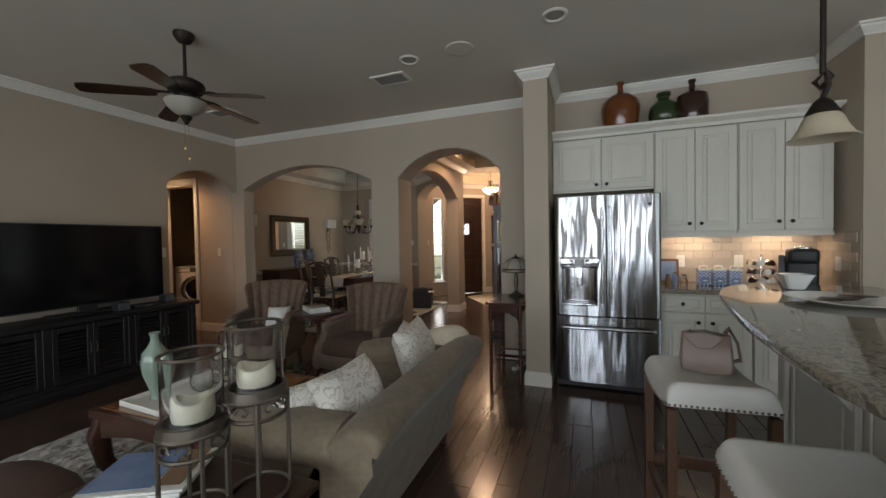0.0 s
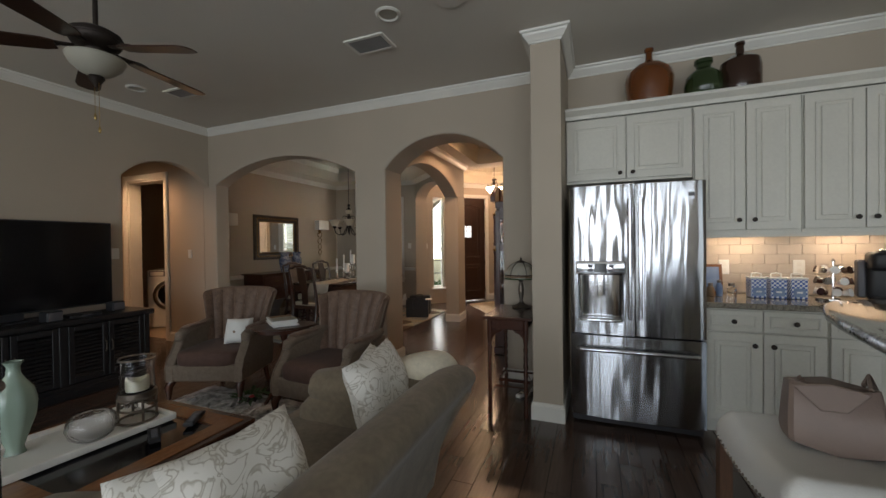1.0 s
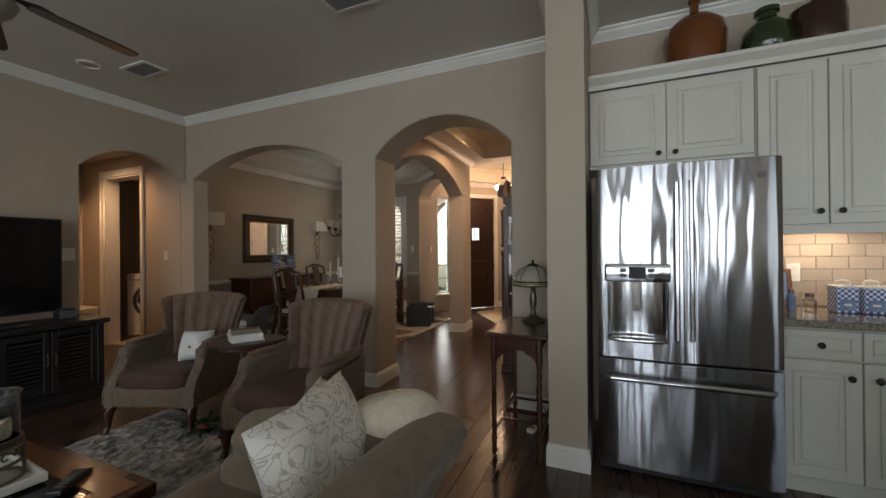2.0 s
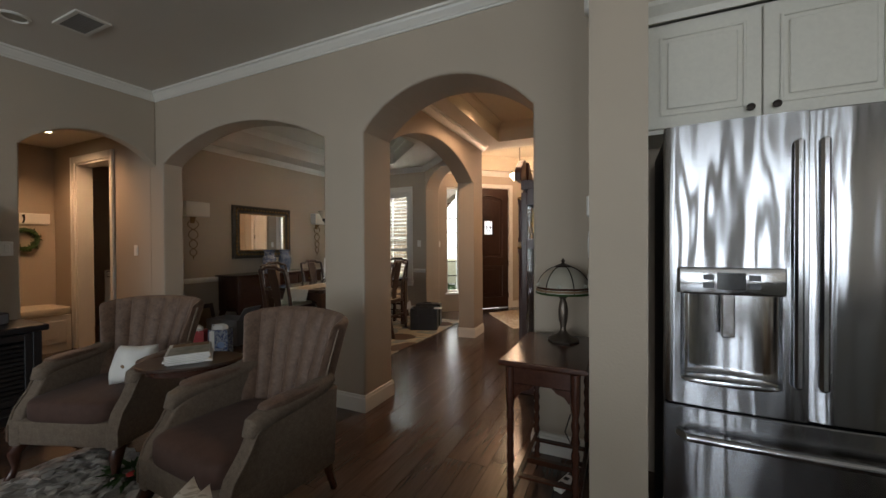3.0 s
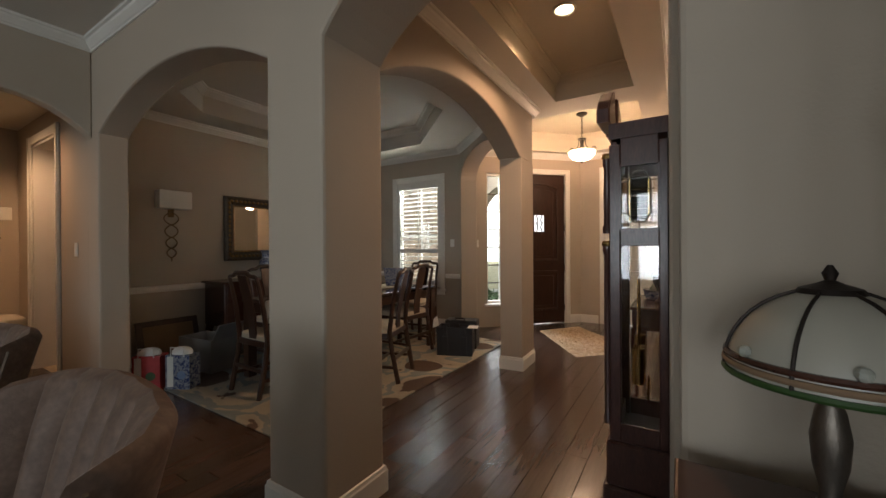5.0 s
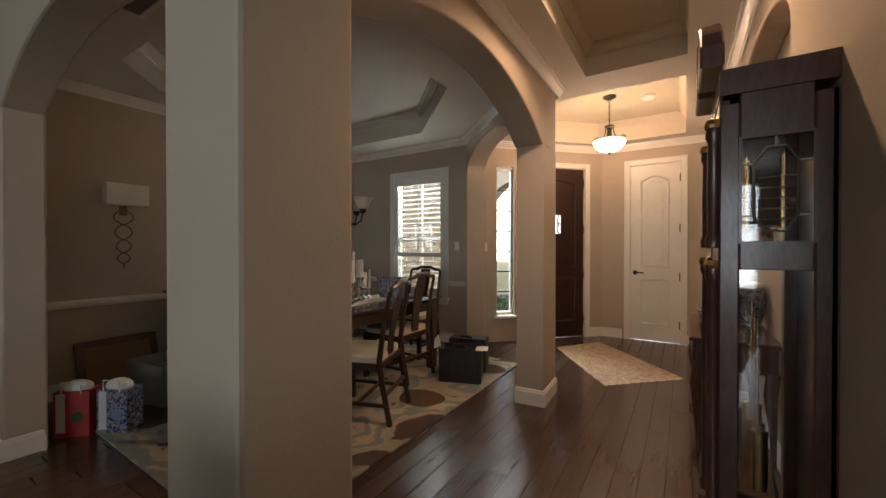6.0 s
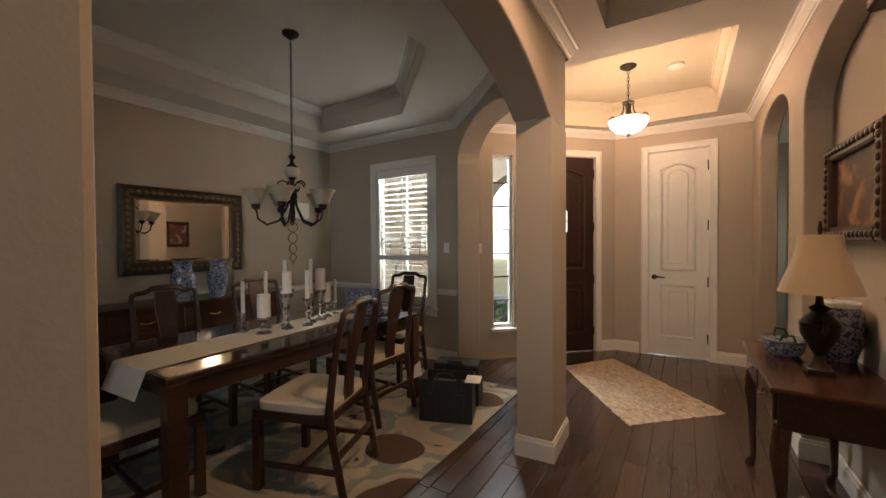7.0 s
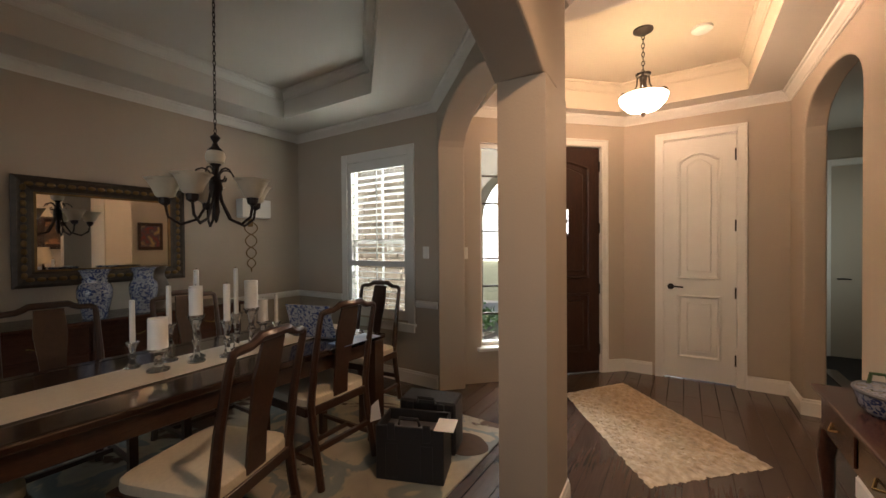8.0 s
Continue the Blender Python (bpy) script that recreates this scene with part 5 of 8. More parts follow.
for x0, x1 in ((0.605, 1.266), (1.27, 1.925)):
    w = x1 - x0
    u = thing("base_cabinet", "cream base cabinet with drawers over raised-panel doors", "cabinet", (x0, BY, 0), 0, "kitchen base cabinets")
    part("body", boxes((0, 0.021, 0.10, w, 0.575, 0.872)), CAB, u)
    part("toe_kick", boxes((0, 0.08, 0, w, 0.095, 0.10)), CAB, u)
    for k in (0, 1):
        a, b = (0.006, w / 2 - 0.003) if k == 0 else (w / 2 + 0.003, w - 0.006)
        d = raised_door(a, b, 0.72, 0.86, 0, u, name="drawer")
        knob((a + b) / 2, 0.79, -0.006, d)
        d = raised_door(a, b, 0.115, 0.71, 0, u)
        knob(w / 2 - 0.05 if k == 0 else w / 2 + 0.05, 0.635, -0.001, d)
tagged(part("granite_countertop", boxes((0.600, 4.14, 0.875, 1.928, 4.748, 0.913), bevel=0.006), GRANITE), "polished speckled granite countertop along the wall", "countertop")
splash = structure("backsplash_wall", boxes((0.600, 4.741, 0.914, 1.929, 4.747, 1.384), (1.922, 4.18, 0.914, 1.928, 4.741, 1.384)), GROUT, "tumbled travertine tile backsplash", "backsplash")
bm_a = boxes((-0.0747, -0.008, -0.0369, 0.0747, 0.0, 0.0369), bevel=0.0025)
me = bpy.data.meshes.new("tile")
bm_a.to_mesh(me)
bm_a.free()
me.materials.append(TILE)
for r in range(6):
    z = 0.955 + 0.0755 * r
    for i in range(9):
        x = 0.68 + 0.151 * i + (0.0755 if r % 2 else 0)
        if x < 1.86:
            t = new("tile", me)
            t.parent, t.location = splash, (x, 4.741, z)
    for i in range(4):
        y = 4.66 - 0.151 * i - (0.0755 if r % 2 else 0)
        if y > 4.25:
            t = new("tile", me)
            t.parent, t.location, t.rotation_euler = splash, (1.922, y, z), (0, 0, radians(-90))
for x, nm in ((0.87, "wall_outlet"), (1.34, "wall_outlet")):
    o = thing(nm, "cream outlet plate on the tile backsplash", "outlet", (x, 4.732, 1.12))
    part("plate", boxes((-0.036, -0.006, -0.058, 0.036, 0, 0.058), bevel=0.003), WHITEPLASTIC, o)
    for z in (-0.025, 0.025):
        part("socket", boxes((-0.014, -0.008, z - 0.014, 0.014, -0.0061, z + 0.014)), TRIM, o)
o = thing("wall_outlet", "cream outlet plate on the side backsplash", "outlet", (1.913, 4.42, 1.12), -90)
part("plate", boxes((-0.036, -0.006, -0.058, 0.036, 0, 0.058), bevel=0.003), WHITEPLASTIC, o)
part("socket", boxes((-0.014, -0.008, -0.03, 0.014, -0.0061, 0.03)), TRIM, o)

# glass jugs on top of the cabinets
for x, prof, mat, label in ((0.36, [(0.13, 0), (0.155, 0.02), (0.17, 0.12), (0.178, 0.20), (0.165, 0.26), (0.11, 0.315), (0.04, 0.345), (0.026, 0.37), (0.024, 0.43), (0.034, 0.435), (0.034, 0.455), (0.02, 0.455)], AMBER, "large amber glass demijohn on the cabinet top"),
                           (0.73, [(0.10, 0), (0.125, 0.03), (0.13, 0.10), (0.118, 0.17), (0.075, 0.215), (0.05, 0.235), (0.05, 0.265), (0.062, 0.27), (0.062, 0.295), (0.04, 0.295)], GREENGLASS, "dark green round glass jar on the cabinet top"),
                           (0.96, [(0.12, 0), (0.13, 0.03), (0.132, 0.18), (0.122, 0.24), (0.07, 0.28), (0.028, 0.295), (0.024, 0.36), (0.032, 0.365), (0.032, 0.385), (0.02, 0.385)], BROWNGLASS, "dark brown glass jug on the cabinet top")):
    j = thing("glass_jug", label, "jug", (x - 0.03, 4.56, 2.415), 0, "glass jugs")
    part("jug_body", lathe(prof, 28), mat, j, smooth=True)

# things on the wall counter
CZ = 0.914
pf = thing("framed_picture", "small wooden framed photograph leaning on the backsplash", "picture frame", (0.745, 4.66, CZ))
pf.rotation_euler = (radians(-10), 0, 0)
part("frame", boxes((-0.10, -0.012, 0, -0.08, 0, 0.23), (0.08, -0.012, 0, 0.10, 0, 0.23), (-0.08, -0.012, 0, 0.08, 0, 0.02), (-0.08, -0.012, 0.21, 0.08, 0, 0.23)), AMBERWOOD, pf)
part("picture", boxes((-0.08, -0.006, 0.02, 0.08, -0.003, 0.21)), BLUEINK, pf)
for x, y, r, h, m1, lab in ((0.78, 4.50, 0.022, 0.10, BLUEINK, "small bottle with a blue label"), (0.84, 4.44, 0.030, 0.085, GLASS, "small glass jar with a metal lid"), (0.72, 4.48, 0.025, 0.08, CARD, "small brown spice bottle")):
    b = thing("bottle", lab, "bottle", (x, y, CZ + 0.001), 0, "bottles on the counter")
    part("bottle_body", lathe([(r, 0), (r, h * 0.75), (r * 0.6, h * 0.9), (r * 0.6, h)], 14), m1, b, smooth=True)
    part("cap", lathe([(r * 0.66, h), (r * 0.66, h + 0.018)], 12), PEWTER, b)


def check_material():
    m = material("blue_gingham", (0.7, 0.72, 0.74), 0.35)
    n, l = m.node_tree.nodes, m.node_tree.links
    c, tc = n.new("ShaderNodeTexChecker"), n.new("ShaderNodeTexCoord")
    c.inputs["Scale"].default_value = 70
    c.inputs["Color1"].default_value, c.inputs["Color2"].default_value = (0.70, 0.72, 0.74, 1), (0.04, 0.10, 0.36, 1)
    l.new(tc.outputs["Object"], c.inputs["Vector"]), l.new(c.outputs["Color"], n["Principled BSDF"].inputs["Base Color"])
    return m


GINGHAM = check_material()
for x in (1.005, 1.12, 1.235):
    c = thing("canister", "square blue and white checked canister with a loop lid", "canister", (x, 4.50, CZ + 0.001), 0, "checked canisters")
    part("canister_body", boxes((-0.047, -0.047, 0, 0.047, 0.047, 0.135), bevel=0.004), GINGHAM, c)
    part("label_plate", boxes((-0.034, -0.0495, 0.015, 0.034, -0.0475, 0.075)), BLUEINK, c, "blue label with a pale bar")
    part("label_bar", boxes((-0.016, -0.0505, 0.040, 0.016, -0.0496, 0.052)), PAPER, c)
    part("lid", boxes((-0.05, -0.05, 0.136, 0.05, 0.05, 0.15), bevel=0.003), PORCELAIN, c)
    part("lid_loop", tube([(-0.03, 0, 0.15), (-0.028, 0, 0.172), (0, 0, 0.178), (0.028, 0, 0.172), (0.03, 0, 0.15)], 0.005, 6), PORCELAIN, c)
kc = thing("pod_carousel", "chrome carousel filled with coffee pods", "pod holder", (1.42, 4.47, CZ + 0.001))
part("base", lathe([(0.09, 0), (0.09, 0.012), (0.01, 0.016)], 20), CHROME, kc)
part("post", lathe([(0.006, 0.01), (0.006, 0.26), (0.012, 0.265), (0.004, 0.28)], 8), CHROME, kc)
for k in range(3):
    for i in range(7):
        a = 2 * math.pi * i / 7 + k * 0.4
        t = Matrix.Rotation(a, 4, "Z") @ Matrix.Rotation(radians(75), 4, "Y")
        part("coffee_pod", lathe([(0.016, 0), (0.022, 0.035), (0.026, 0.037), (0.026, 0.040), (0.003, 0.041)], 10, (0.055 * math.cos(a), 0.055 * math.sin(a), 0.05 + 0.075 * k), tilt=t), (PORCELAIN, MAHOG, CHROME)[(i + k) % 3], kc, smooth=True)
cm = thing("coffee_maker", "black single-cup coffee maker with a silver lid handle", "coffee maker", (1.68, 4.42, CZ + 0.001), -20)
cm.scale = (0.95, 0.85, 1.05)
part("body", soft(0, 0.07, 0.135, 0.22, 0.20, 0.27, 6), PLASTIC, cm, smooth=True)
part("head", soft(0, 0.02, 0.255, 0.22, 0.30, 0.12, 5), PLASTIC, cm, smooth=True)
part("drip_base", boxes((-0.09, -0.13, 0, 0.09, 0.0, 0.035), bevel=0.01), PLASTIC, cm)
part("lid_handle", soft(0, -0.02, 0.32, 0.13, 0.16, 0.03, 3), CHROME, cm, "silver lid handle", smooth=True)
part("water_tank", boxes((-0.155, 0.0, 0.02, -0.11, 0.15, 0.26), bevel=0.01), GREYPLASTIC, cm)

# raised granite bar with its panelled base
edge = [(1.50, 3.24), (1.08, 3.26), (0.85, 3.20), (0.69, 2.90), (0.60, 2.50), (0.525, 2.02), (0.495, 1.65), (0.49, 1.42), (0.53, 1.15), (0.58, 0.72), (0.80, 0.38), (1.10, 0.22), (1.50, 0.20)]
curve = []
for i in range(len(edge) - 1):
    p0, p1, p2, p3 = [Vector((*edge[min(max(i + k, 0), len(edge) - 1)], 0)) for k in (-1, 0, 1, 2)]
    for s in range(4):
        t = s / 4
        q = 0.5 * (2 * p1 + (p2 - p0) * t + (2 * p0 - 5 * p1 + 4 * p2 - p3) * t * t + (3 * p1 - p0 - 3 * p2 + p3) * t ** 3)
        curve.append((q.x, q.y))
curve.append(edge[-1])
tagged(part("granite_bar_top", prism(curve, 1.03, 1.07, bevel=0.014, seg=3), GRANITE, smooth=True), "polished granite bar top with a curved edge", "countertop")
isl = thing("kitchen_island", "cream panelled island base under the curved bar", "kitchen island")
part("body", boxes((0.96, 0.55, 0.10, 1.52, 2.92, 1.028), bevel=0.004), CAB, isl)
part("toe_kick", boxes((1.0, 0.58, 0, 1.50, 2.88, 0.10)), CAB, isl)
for y in (0.60, 1.15, 1.75, 2.30, 2.84):
    part("pilaster", boxes((0.935, y - 0.035, 0.10, 0.958, y + 0.035, 1.028), bevel=0.004), CAB, isl)
for a, b in ((0.68, 1.08), (1.22, 1.68), (1.82, 2.23), (2.37, 2.77)):
    part("panel_molding", boxes((0.948, a, 0.20, 0.958, a + 0.02, 0.92), (0.948, b - 0.02, 0.20, 0.958, b, 0.92), (0.948, a + 0.02, 0.20, 0.958, b - 0.02, 0.22), (0.948, a + 0.02, 0.90, 0.958, b - 0.02, 0.92), bevel=0.003), CAB, isl)
for y in (1.15, 2.30):
    pts = [(0.93, 1.026), (0.66, 1.026), (0.655, 0.985), (0.70, 0.955), (0.745, 0.96), (0.77, 0.925), (0.80, 0.86), (0.86, 0.80), (0.895, 0.74), (0.93, 0.70)]
    part("corbel", prism(pts, y - 0.04, y + 0.04, "y", bevel=0.006, seg=1), CAB, isl, "scrolled cream corbel")
wb = thing("white_bowl", "square-sided white porcelain bowl on the bar", "bowl", (1.06, 3.02, 1.071))
wb.scale = (0.56, 0.56, 0.85)
bm = bmesh.new()
loops = []
for hw, z in ((0.06, 0), (0.065, 0.004), (0.115, 0.085), (0.122, 0.095), (0.112, 0.095), (0.062, 0.012)):
    loops.append([bm.verts.new((x * hw, y * hw, z)) for x, y in ((-1, -0.8), (-0.8, -1), (0.8, -1), (1, -0.8), (1, 0.8), (0.8, 1), (-0.8, 1), (-1, 0.8))])
for a, b in zip(loops, loops[1:]):
    for i in range(8):
        bm.faces.new((a[i], a[(i + 1) % 8], b[(i + 1) % 8], b[i]))
bm.faces.new(loops[0]), bm.faces.new(loops[-1])
part("bowl_body", bm, PORCELAIN, wb)
pt = thing("serving_platter", "oval white platter with dark crackers on the bar", "platter", (1.02, 2.52, 1.071), 10)
pt.scale = (0.92, 0.92, 0.92)
part("plate", lathe([(0.13, 0), (0.15, 0.006), (0.24, 0.022), (0.245, 0.026), (0.235, 0.026), (0.15, 0.012), (0.01, 0.010)], 32, squash=0.8), PORCELAIN, pt, smooth=True)
for i in range(6):
    part("cracker", soft(-0.05 + 0.025 * i, 0.02 * math.sin(i * 2), 0.018 + 0.004 * i, 0.09, 0.09, 0.01, 2.5, nu=12, nv=6), WOOD, pt, smooth=True)


def bar_stool(at, rz, label):
    ob = thing("bar_stool", label, "bar stool", at, rz, "bar stools at the island")
    L, W = 0.215, 0.195
    bm = bmesh.new()
    n = 40
    top, bot = [], []
    for i in range(n + 1):
        u = 2 * i / n - 1
        row = []
        for j in range(29):
            v = 2 * j / 28 - 1
            sag = 0.028 * (u * u)
            edge = (max(0, abs(u) - 0.80) / 0.20) ** 3 * 0.04 + (max(0, abs(v) - 0.72) / 0.28) ** 3 * 0.04
            row.append(bm.verts.new((v * W, u * L, 0.728 + sag + 0.02 - edge)))
        top.append(row)
        bot.append([bm.verts.new((v2 * W, u * L, 0.645 + 0.028 * u * u)) for v2 in [2 * j / 28 - 1 for j in range(29)]])
    for g in (top, bot):
        for i in range(n):
            for j in range(28):
                bm.faces.new((g[i][j], g[i + 1][j], g[i + 1][j + 1], g[i][j + 1]))
    for i in range(n):
        for j in (0, 28):
            bm.faces.new((top[i][j], top[i + 1][j], bot[i + 1][j], bot[i][j]))
    for j in range(28):
        for i in (0, n):
            bm.faces.new((top[i][j], top[i][j + 1], bot[i][j + 1], bot[i][j]))
    seat = part("seat", bm, LEATHER, ob, "pale padded saddle seat", smooth=True)
    bm = bmesh.new()
    for s in (-1, 1):
        for i in range(22):
            u = -1 + 2 * i / 21
            bmesh.ops.create_icosphere(bm, subdivisions=1, radius=0.006, matrix=Matrix.Translation((s * (W + 0.001), u * (L - 0.006), 0.652 + 0.028 * u * u)))
        for i in range(20):
            u = -1 + 2 * i / 19
            bmesh.ops.create_icosphere(bm, subdivisions=1, radius=0.006, matrix=Matrix.Translation((u * (W - 0.006), s * (L + 0.001), 0.68)))
    part("nailhead_trim", bm, PEWTER, seat, "pewter nailhead trim")
    for sx in (-1, 1):
        for sy in (-1, 1):
            part("leg", prism([(sx * 0.178 - 0.018, sy * 0.198 - 0.018), (sx * 0.178 + 0.018, sy * 0.198 - 0.018), (sx * 0.178 + 0.018, sy * 0.198 + 0.018), (sx * 0.178 - 0.018, sy * 0.198 + 0.018)], 0, 0.66, bevel=0.004, seg=1) , OAK, ob)
    for s in (-1, 1):
        part("stretcher", boxes((s * 0.178 - 0.012, -0.178, 0.19, s * 0.178 + 0.012, 0.178, 0.225), bevel=0.003), OAK, ob)
        part("stretcher", boxes((-0.158, s * 0.198 - 0.012, 0.26, 0.158, s * 0.198 + 0.012, 0.198), bevel=0.003), OAK, ob)
    return ob


bar_stool((0.495, 2.42, 0), 4, "pale leather saddle stool with a handbag on it")
bar_stool((0.585, 1.60, 0), 4, "pale leather saddle stool with oak legs, pushed under the bar")

bag = thing("handbag", "taupe leather handbag slumped on the bar stool", "handbag", (0.515, 2.47, 0.757), 80)
bag.scale = (0.82, 0.66, 0.88)
bm = bmesh.new()
lv = []
for hx, hy, z, dx in ((0.080, 0.145, 0, 0), (0.086, 0.152, 0.03, 0), (0.076, 0.148, 0.10, 0.0), (0.062, 0.142, 0.155, 0.006), (0.050, 0.138, 0.185, 0.010)):
    lv.append([bm.verts.new((x * hx + dx, y * hy, z + 0.012 * math.sin(3 * y + x))) for x, y in ((-1, -0.9), (-0.8, -1), (0.8, -1), (1, -0.9), (1, 0), (1, 0.9), (0.8, 1), (-0.8, 1), (-1, 0.9), (-1, 0))])
for a, b in zip(lv, lv[1:]):
    for i in range(10):
        bm.faces.new((a[i], a[(i + 1) % 10], b[(i + 1) % 10], b[i]))
bm.faces.new(lv[0]), bm.faces.new(lv[-1])
part("bag_body", bm, BAGLEATHER, bag, smooth=True)
part("flap", prism([(-0.10, 0.19), (0.02, 0.205), (0.14, 0.19), (0.05, 0.12), (-0.03, 0.125)], -0.078, -0.062, "x", bevel=0.004, seg=1), BAGLEATHER, bag)
for s in (-1, 1):
    part("strap", tube([(0.03 * s, -0.11, 0.19), (0.07, -0.14, 0.21), (0.13, -0.20, 0.12), (0.15 + 0.02 * s, -0.22, 0.03), (0.12, -0.14, 0.012), (0.08, -0.02, 0.10), (0.03 * s, 0.09, 0.19)], 0.009, 6), BAGLEATHER, bag, smooth=True)

pn = thing("pendant_lamp", "bronze pendant lamp with an alabaster bell shade", "pendant lamp", (1.03, 2.70, H1))
pn.scale = (1.22, 1.22, 0.922)
part("canopy", lathe([(0.06, 0), (0.06, -0.015), (0.02, -0.03)], 18), IRON, pn)
part("stem", lathe([(0.010, -0.02), (0.010, -0.86)], 8), IRON, pn)
part("twist", tube([(0, 0, -0.84), (0.025, 0.0, -0.88), (0, 0.017, -0.93), (-0.025, 0, -0.90), (0, -0.017, -0.86), (0.017, 0, -0.92), (0, 0, -0.99)], 0.010, 8), IRON, pn, smooth=True)
part("cap", lathe([(0.010, -0.98), (0.028, -1.0), (0.05, -1.055), (0.051, -1.065)], 18), IRON, pn, smooth=True)
part("shade", lathe([(0.046, -1.06), (0.060, -1.085), (0.070, -1.125), (0.090, -1.170), (0.105, -1.185), (0.102, -1.188), (0.085, -1.173), (0.065, -1.127), (0.042, -1.07)], 28), ALABASTER, pn, smooth=True)
# pantry casing
tagged(part("door_casing", boxes((2.11, 4.150, 0, 2.19, 4.169, 2.17), (2.19, 4.150, 2.08, 2.98, 4.169, 2.17), (2.98, 4.150, 0, 3.06, 4.169, 2.17), bevel=0.004), TRIM), "white door casing of the pantry", "door casing", kind="structure")
tagged(part("door_pantry", boxes((2.19, 4.20, 0.01, 2.98, 4.24, 2.08)), TRIM), "white pantry door, closed", "door", kind="structure")

# ---- doors, windows, switches ----
def panel_door(name, m, w, h, mat, label, arch=True, handle_left=True, cas_mat=TRIM, handle=IRON, window=False, hinges=True):
    """A two-panel door with casing, built in the plane y = 0 facing -y; m places it."""
    ob = thing(name, label, "door")
    ob.matrix_world = m
    ob["kind"] = "structure"
    part("leaf", boxes((0, 0.03, 0.008, w, 0.072, h), bevel=0.002), mat, ob)
    for z0, z1, top in ((0.22, 0.86, False), (1.02, h - 0.14, arch)):
        a, b = 0.12, w - 0.12
        def outline(i):
            up = [(b - i - (b - a - 2 * i) * k / 10, z1 - i - 0.07 * (1 - math.sin(math.pi * k / 10))) for k in range(11)] if top else [(b - i, z1 - i), (a + i, z1 - i)]
            return [(a + i, z0 + i), (b - i, z0 + i)] + up
        bm = bmesh.new()
        rings = [[bm.verts.new((x, y, z)) for x, z in outline(i)] for i, y in ((0, 0.0305), (0.004, 0.018), (0.014, 0.014), (0.024, 0.020), (0.030, 0.0305))]
        for p, q in zip(rings, rings[1:]):
            for k in range(len(p)):
                bm.faces.new((p[k], p[(k + 1) % len(p)], q[(k + 1) % len(p)], q[k]))
        part("panel_molding", bm, mat, ob)
        part("panel", prism(outline(0.075), 0.016, 0.031, "y", bevel=0.012, seg=1), mat, ob)
    c = 0.078
    part("casing", boxes((-c, -0.016, 0, -0.006, 0.0, h + c), (w + 0.006, -0.016, 0, w + c, 0.0, h + c), (-0.006, -0.016, h + 0.006, w + 0.006, 0.0, h + c), bevel=0.004), cas_mat, ob)
    part("casing_bead", boxes((-c, -0.024, 0, -c + 0.02, -0.016, h + c), (w + c - 0.02, -0.024, 0, w + c, -0.016, h + c), (-c + 0.02, -0.024, h + c - 0.02, w + c - 0.02, -0.016, h + c), bevel=0.003), cas_mat, ob)
    part("jamb", boxes((-0.006, 0.0, 0, 0.0, 0.10, h), (w, 0.0, 0, w + 0.006, 0.10, h), (-0.006, 0.0, h, w + 0.006, 0.10, h + 0.006)), cas_mat, ob)
    x, s = (0.06, 1) if handle_left else (w - 0.06, -1)
    part("handle", tube([(x, 0.03, 0.94), (x, -0.02, 0.94), (x + s * 0.04, -0.03, 0.945), (x + s * 0.11, -0.028, 0.94)], 0.009, 8), handle, ob, "dark bronze lever", smooth=True)
    part("rosette", lathe([(0.03, 0), (0.03, 0.008), (0.02, 0.012)], 16, (x, 0.03, 0.94), tilt=Matrix.Rotation(radians(90), 4, "X")), handle, ob)
    if hinges:
        for z in (0.25, 0.9, 1.55, h - 0.2):
            part("hinge", lathe([(0.009, -0.055), (0.009, 0.055)], 8, ((w - 0.004) if handle_left else 0.004, 0.022, z)), handle, ob)
    if window:
        zc, xc = 1.62, w / 2
        part("window_frame", boxes((xc - 0.11, 0.004, zc - 0.16, xc - 0.08, 0.03, zc + 0.16), (xc + 0.08, 0.004, zc - 0.16, xc + 0.11, 0.03, zc + 0.16), (xc - 0.08, 0.004, zc - 0.16, xc + 0.08, 0.03, zc - 0.13),
                                   (xc - 0.08, 0.004, zc + 0.13, xc + 0.08, 0.03, zc + 0.16), bevel=0.004), mat, ob)
        part("speakeasy_pane", boxes((xc - 0.08, 0.006, zc - 0.13, xc + 0.08, 0.009, zc + 0.13)), GLOWPANE, ob, "glass pane that glows in place of daylight outside")
        for s in (-1, 1):
            part("grille_bar", tube([(xc + s * 0.05, 0.0, zc - 0.13), (xc + s * 0.02, 0.0, zc - 0.05), (xc + s * 0.06, 0.0, zc), (xc + s * 0.02, 0.0, zc + 0.05), (xc + s * 0.05, 0.0, zc + 0.13)], 0.010, 6), IRON, ob, smooth=True)
            part("scroll", tube([(xc + s * (0.045 + 0.02 * math.cos(q)), 0.0, zc + 0.022 * math.sin(q)) for q in [i * 0.7 for i in range(8)]], 0.007, 5), IRON, ob)
    return ob


# emission in the door's pane replaces the daylight behind it
GLOWPANE = material("glowing_daylight_pane", (0.9, 0.92, 0.95), 0.2, emission=(0.92, 0.96, 1.0), strength=1.6)
panel_door("door_closet", Matrix.Translation((-1.915, 10.128, 0)), 0.60, 2.43, TRIM, "white two-panel closet door with an arched top panel, closed")
panel_door("door_front", TOF @ Matrix.Translation((0.50, 0, 0)), 0.92, 2.41, DOORWOOD, "dark stained wooden front door with a small barred window, closed", window=True, handle_left=True)
panel_door("door_corridor", Matrix.Translation((-0.24, 11.998, 0)), 0.76, 2.3, TRIM, "white panelled door at the end of the side corridor, closed")
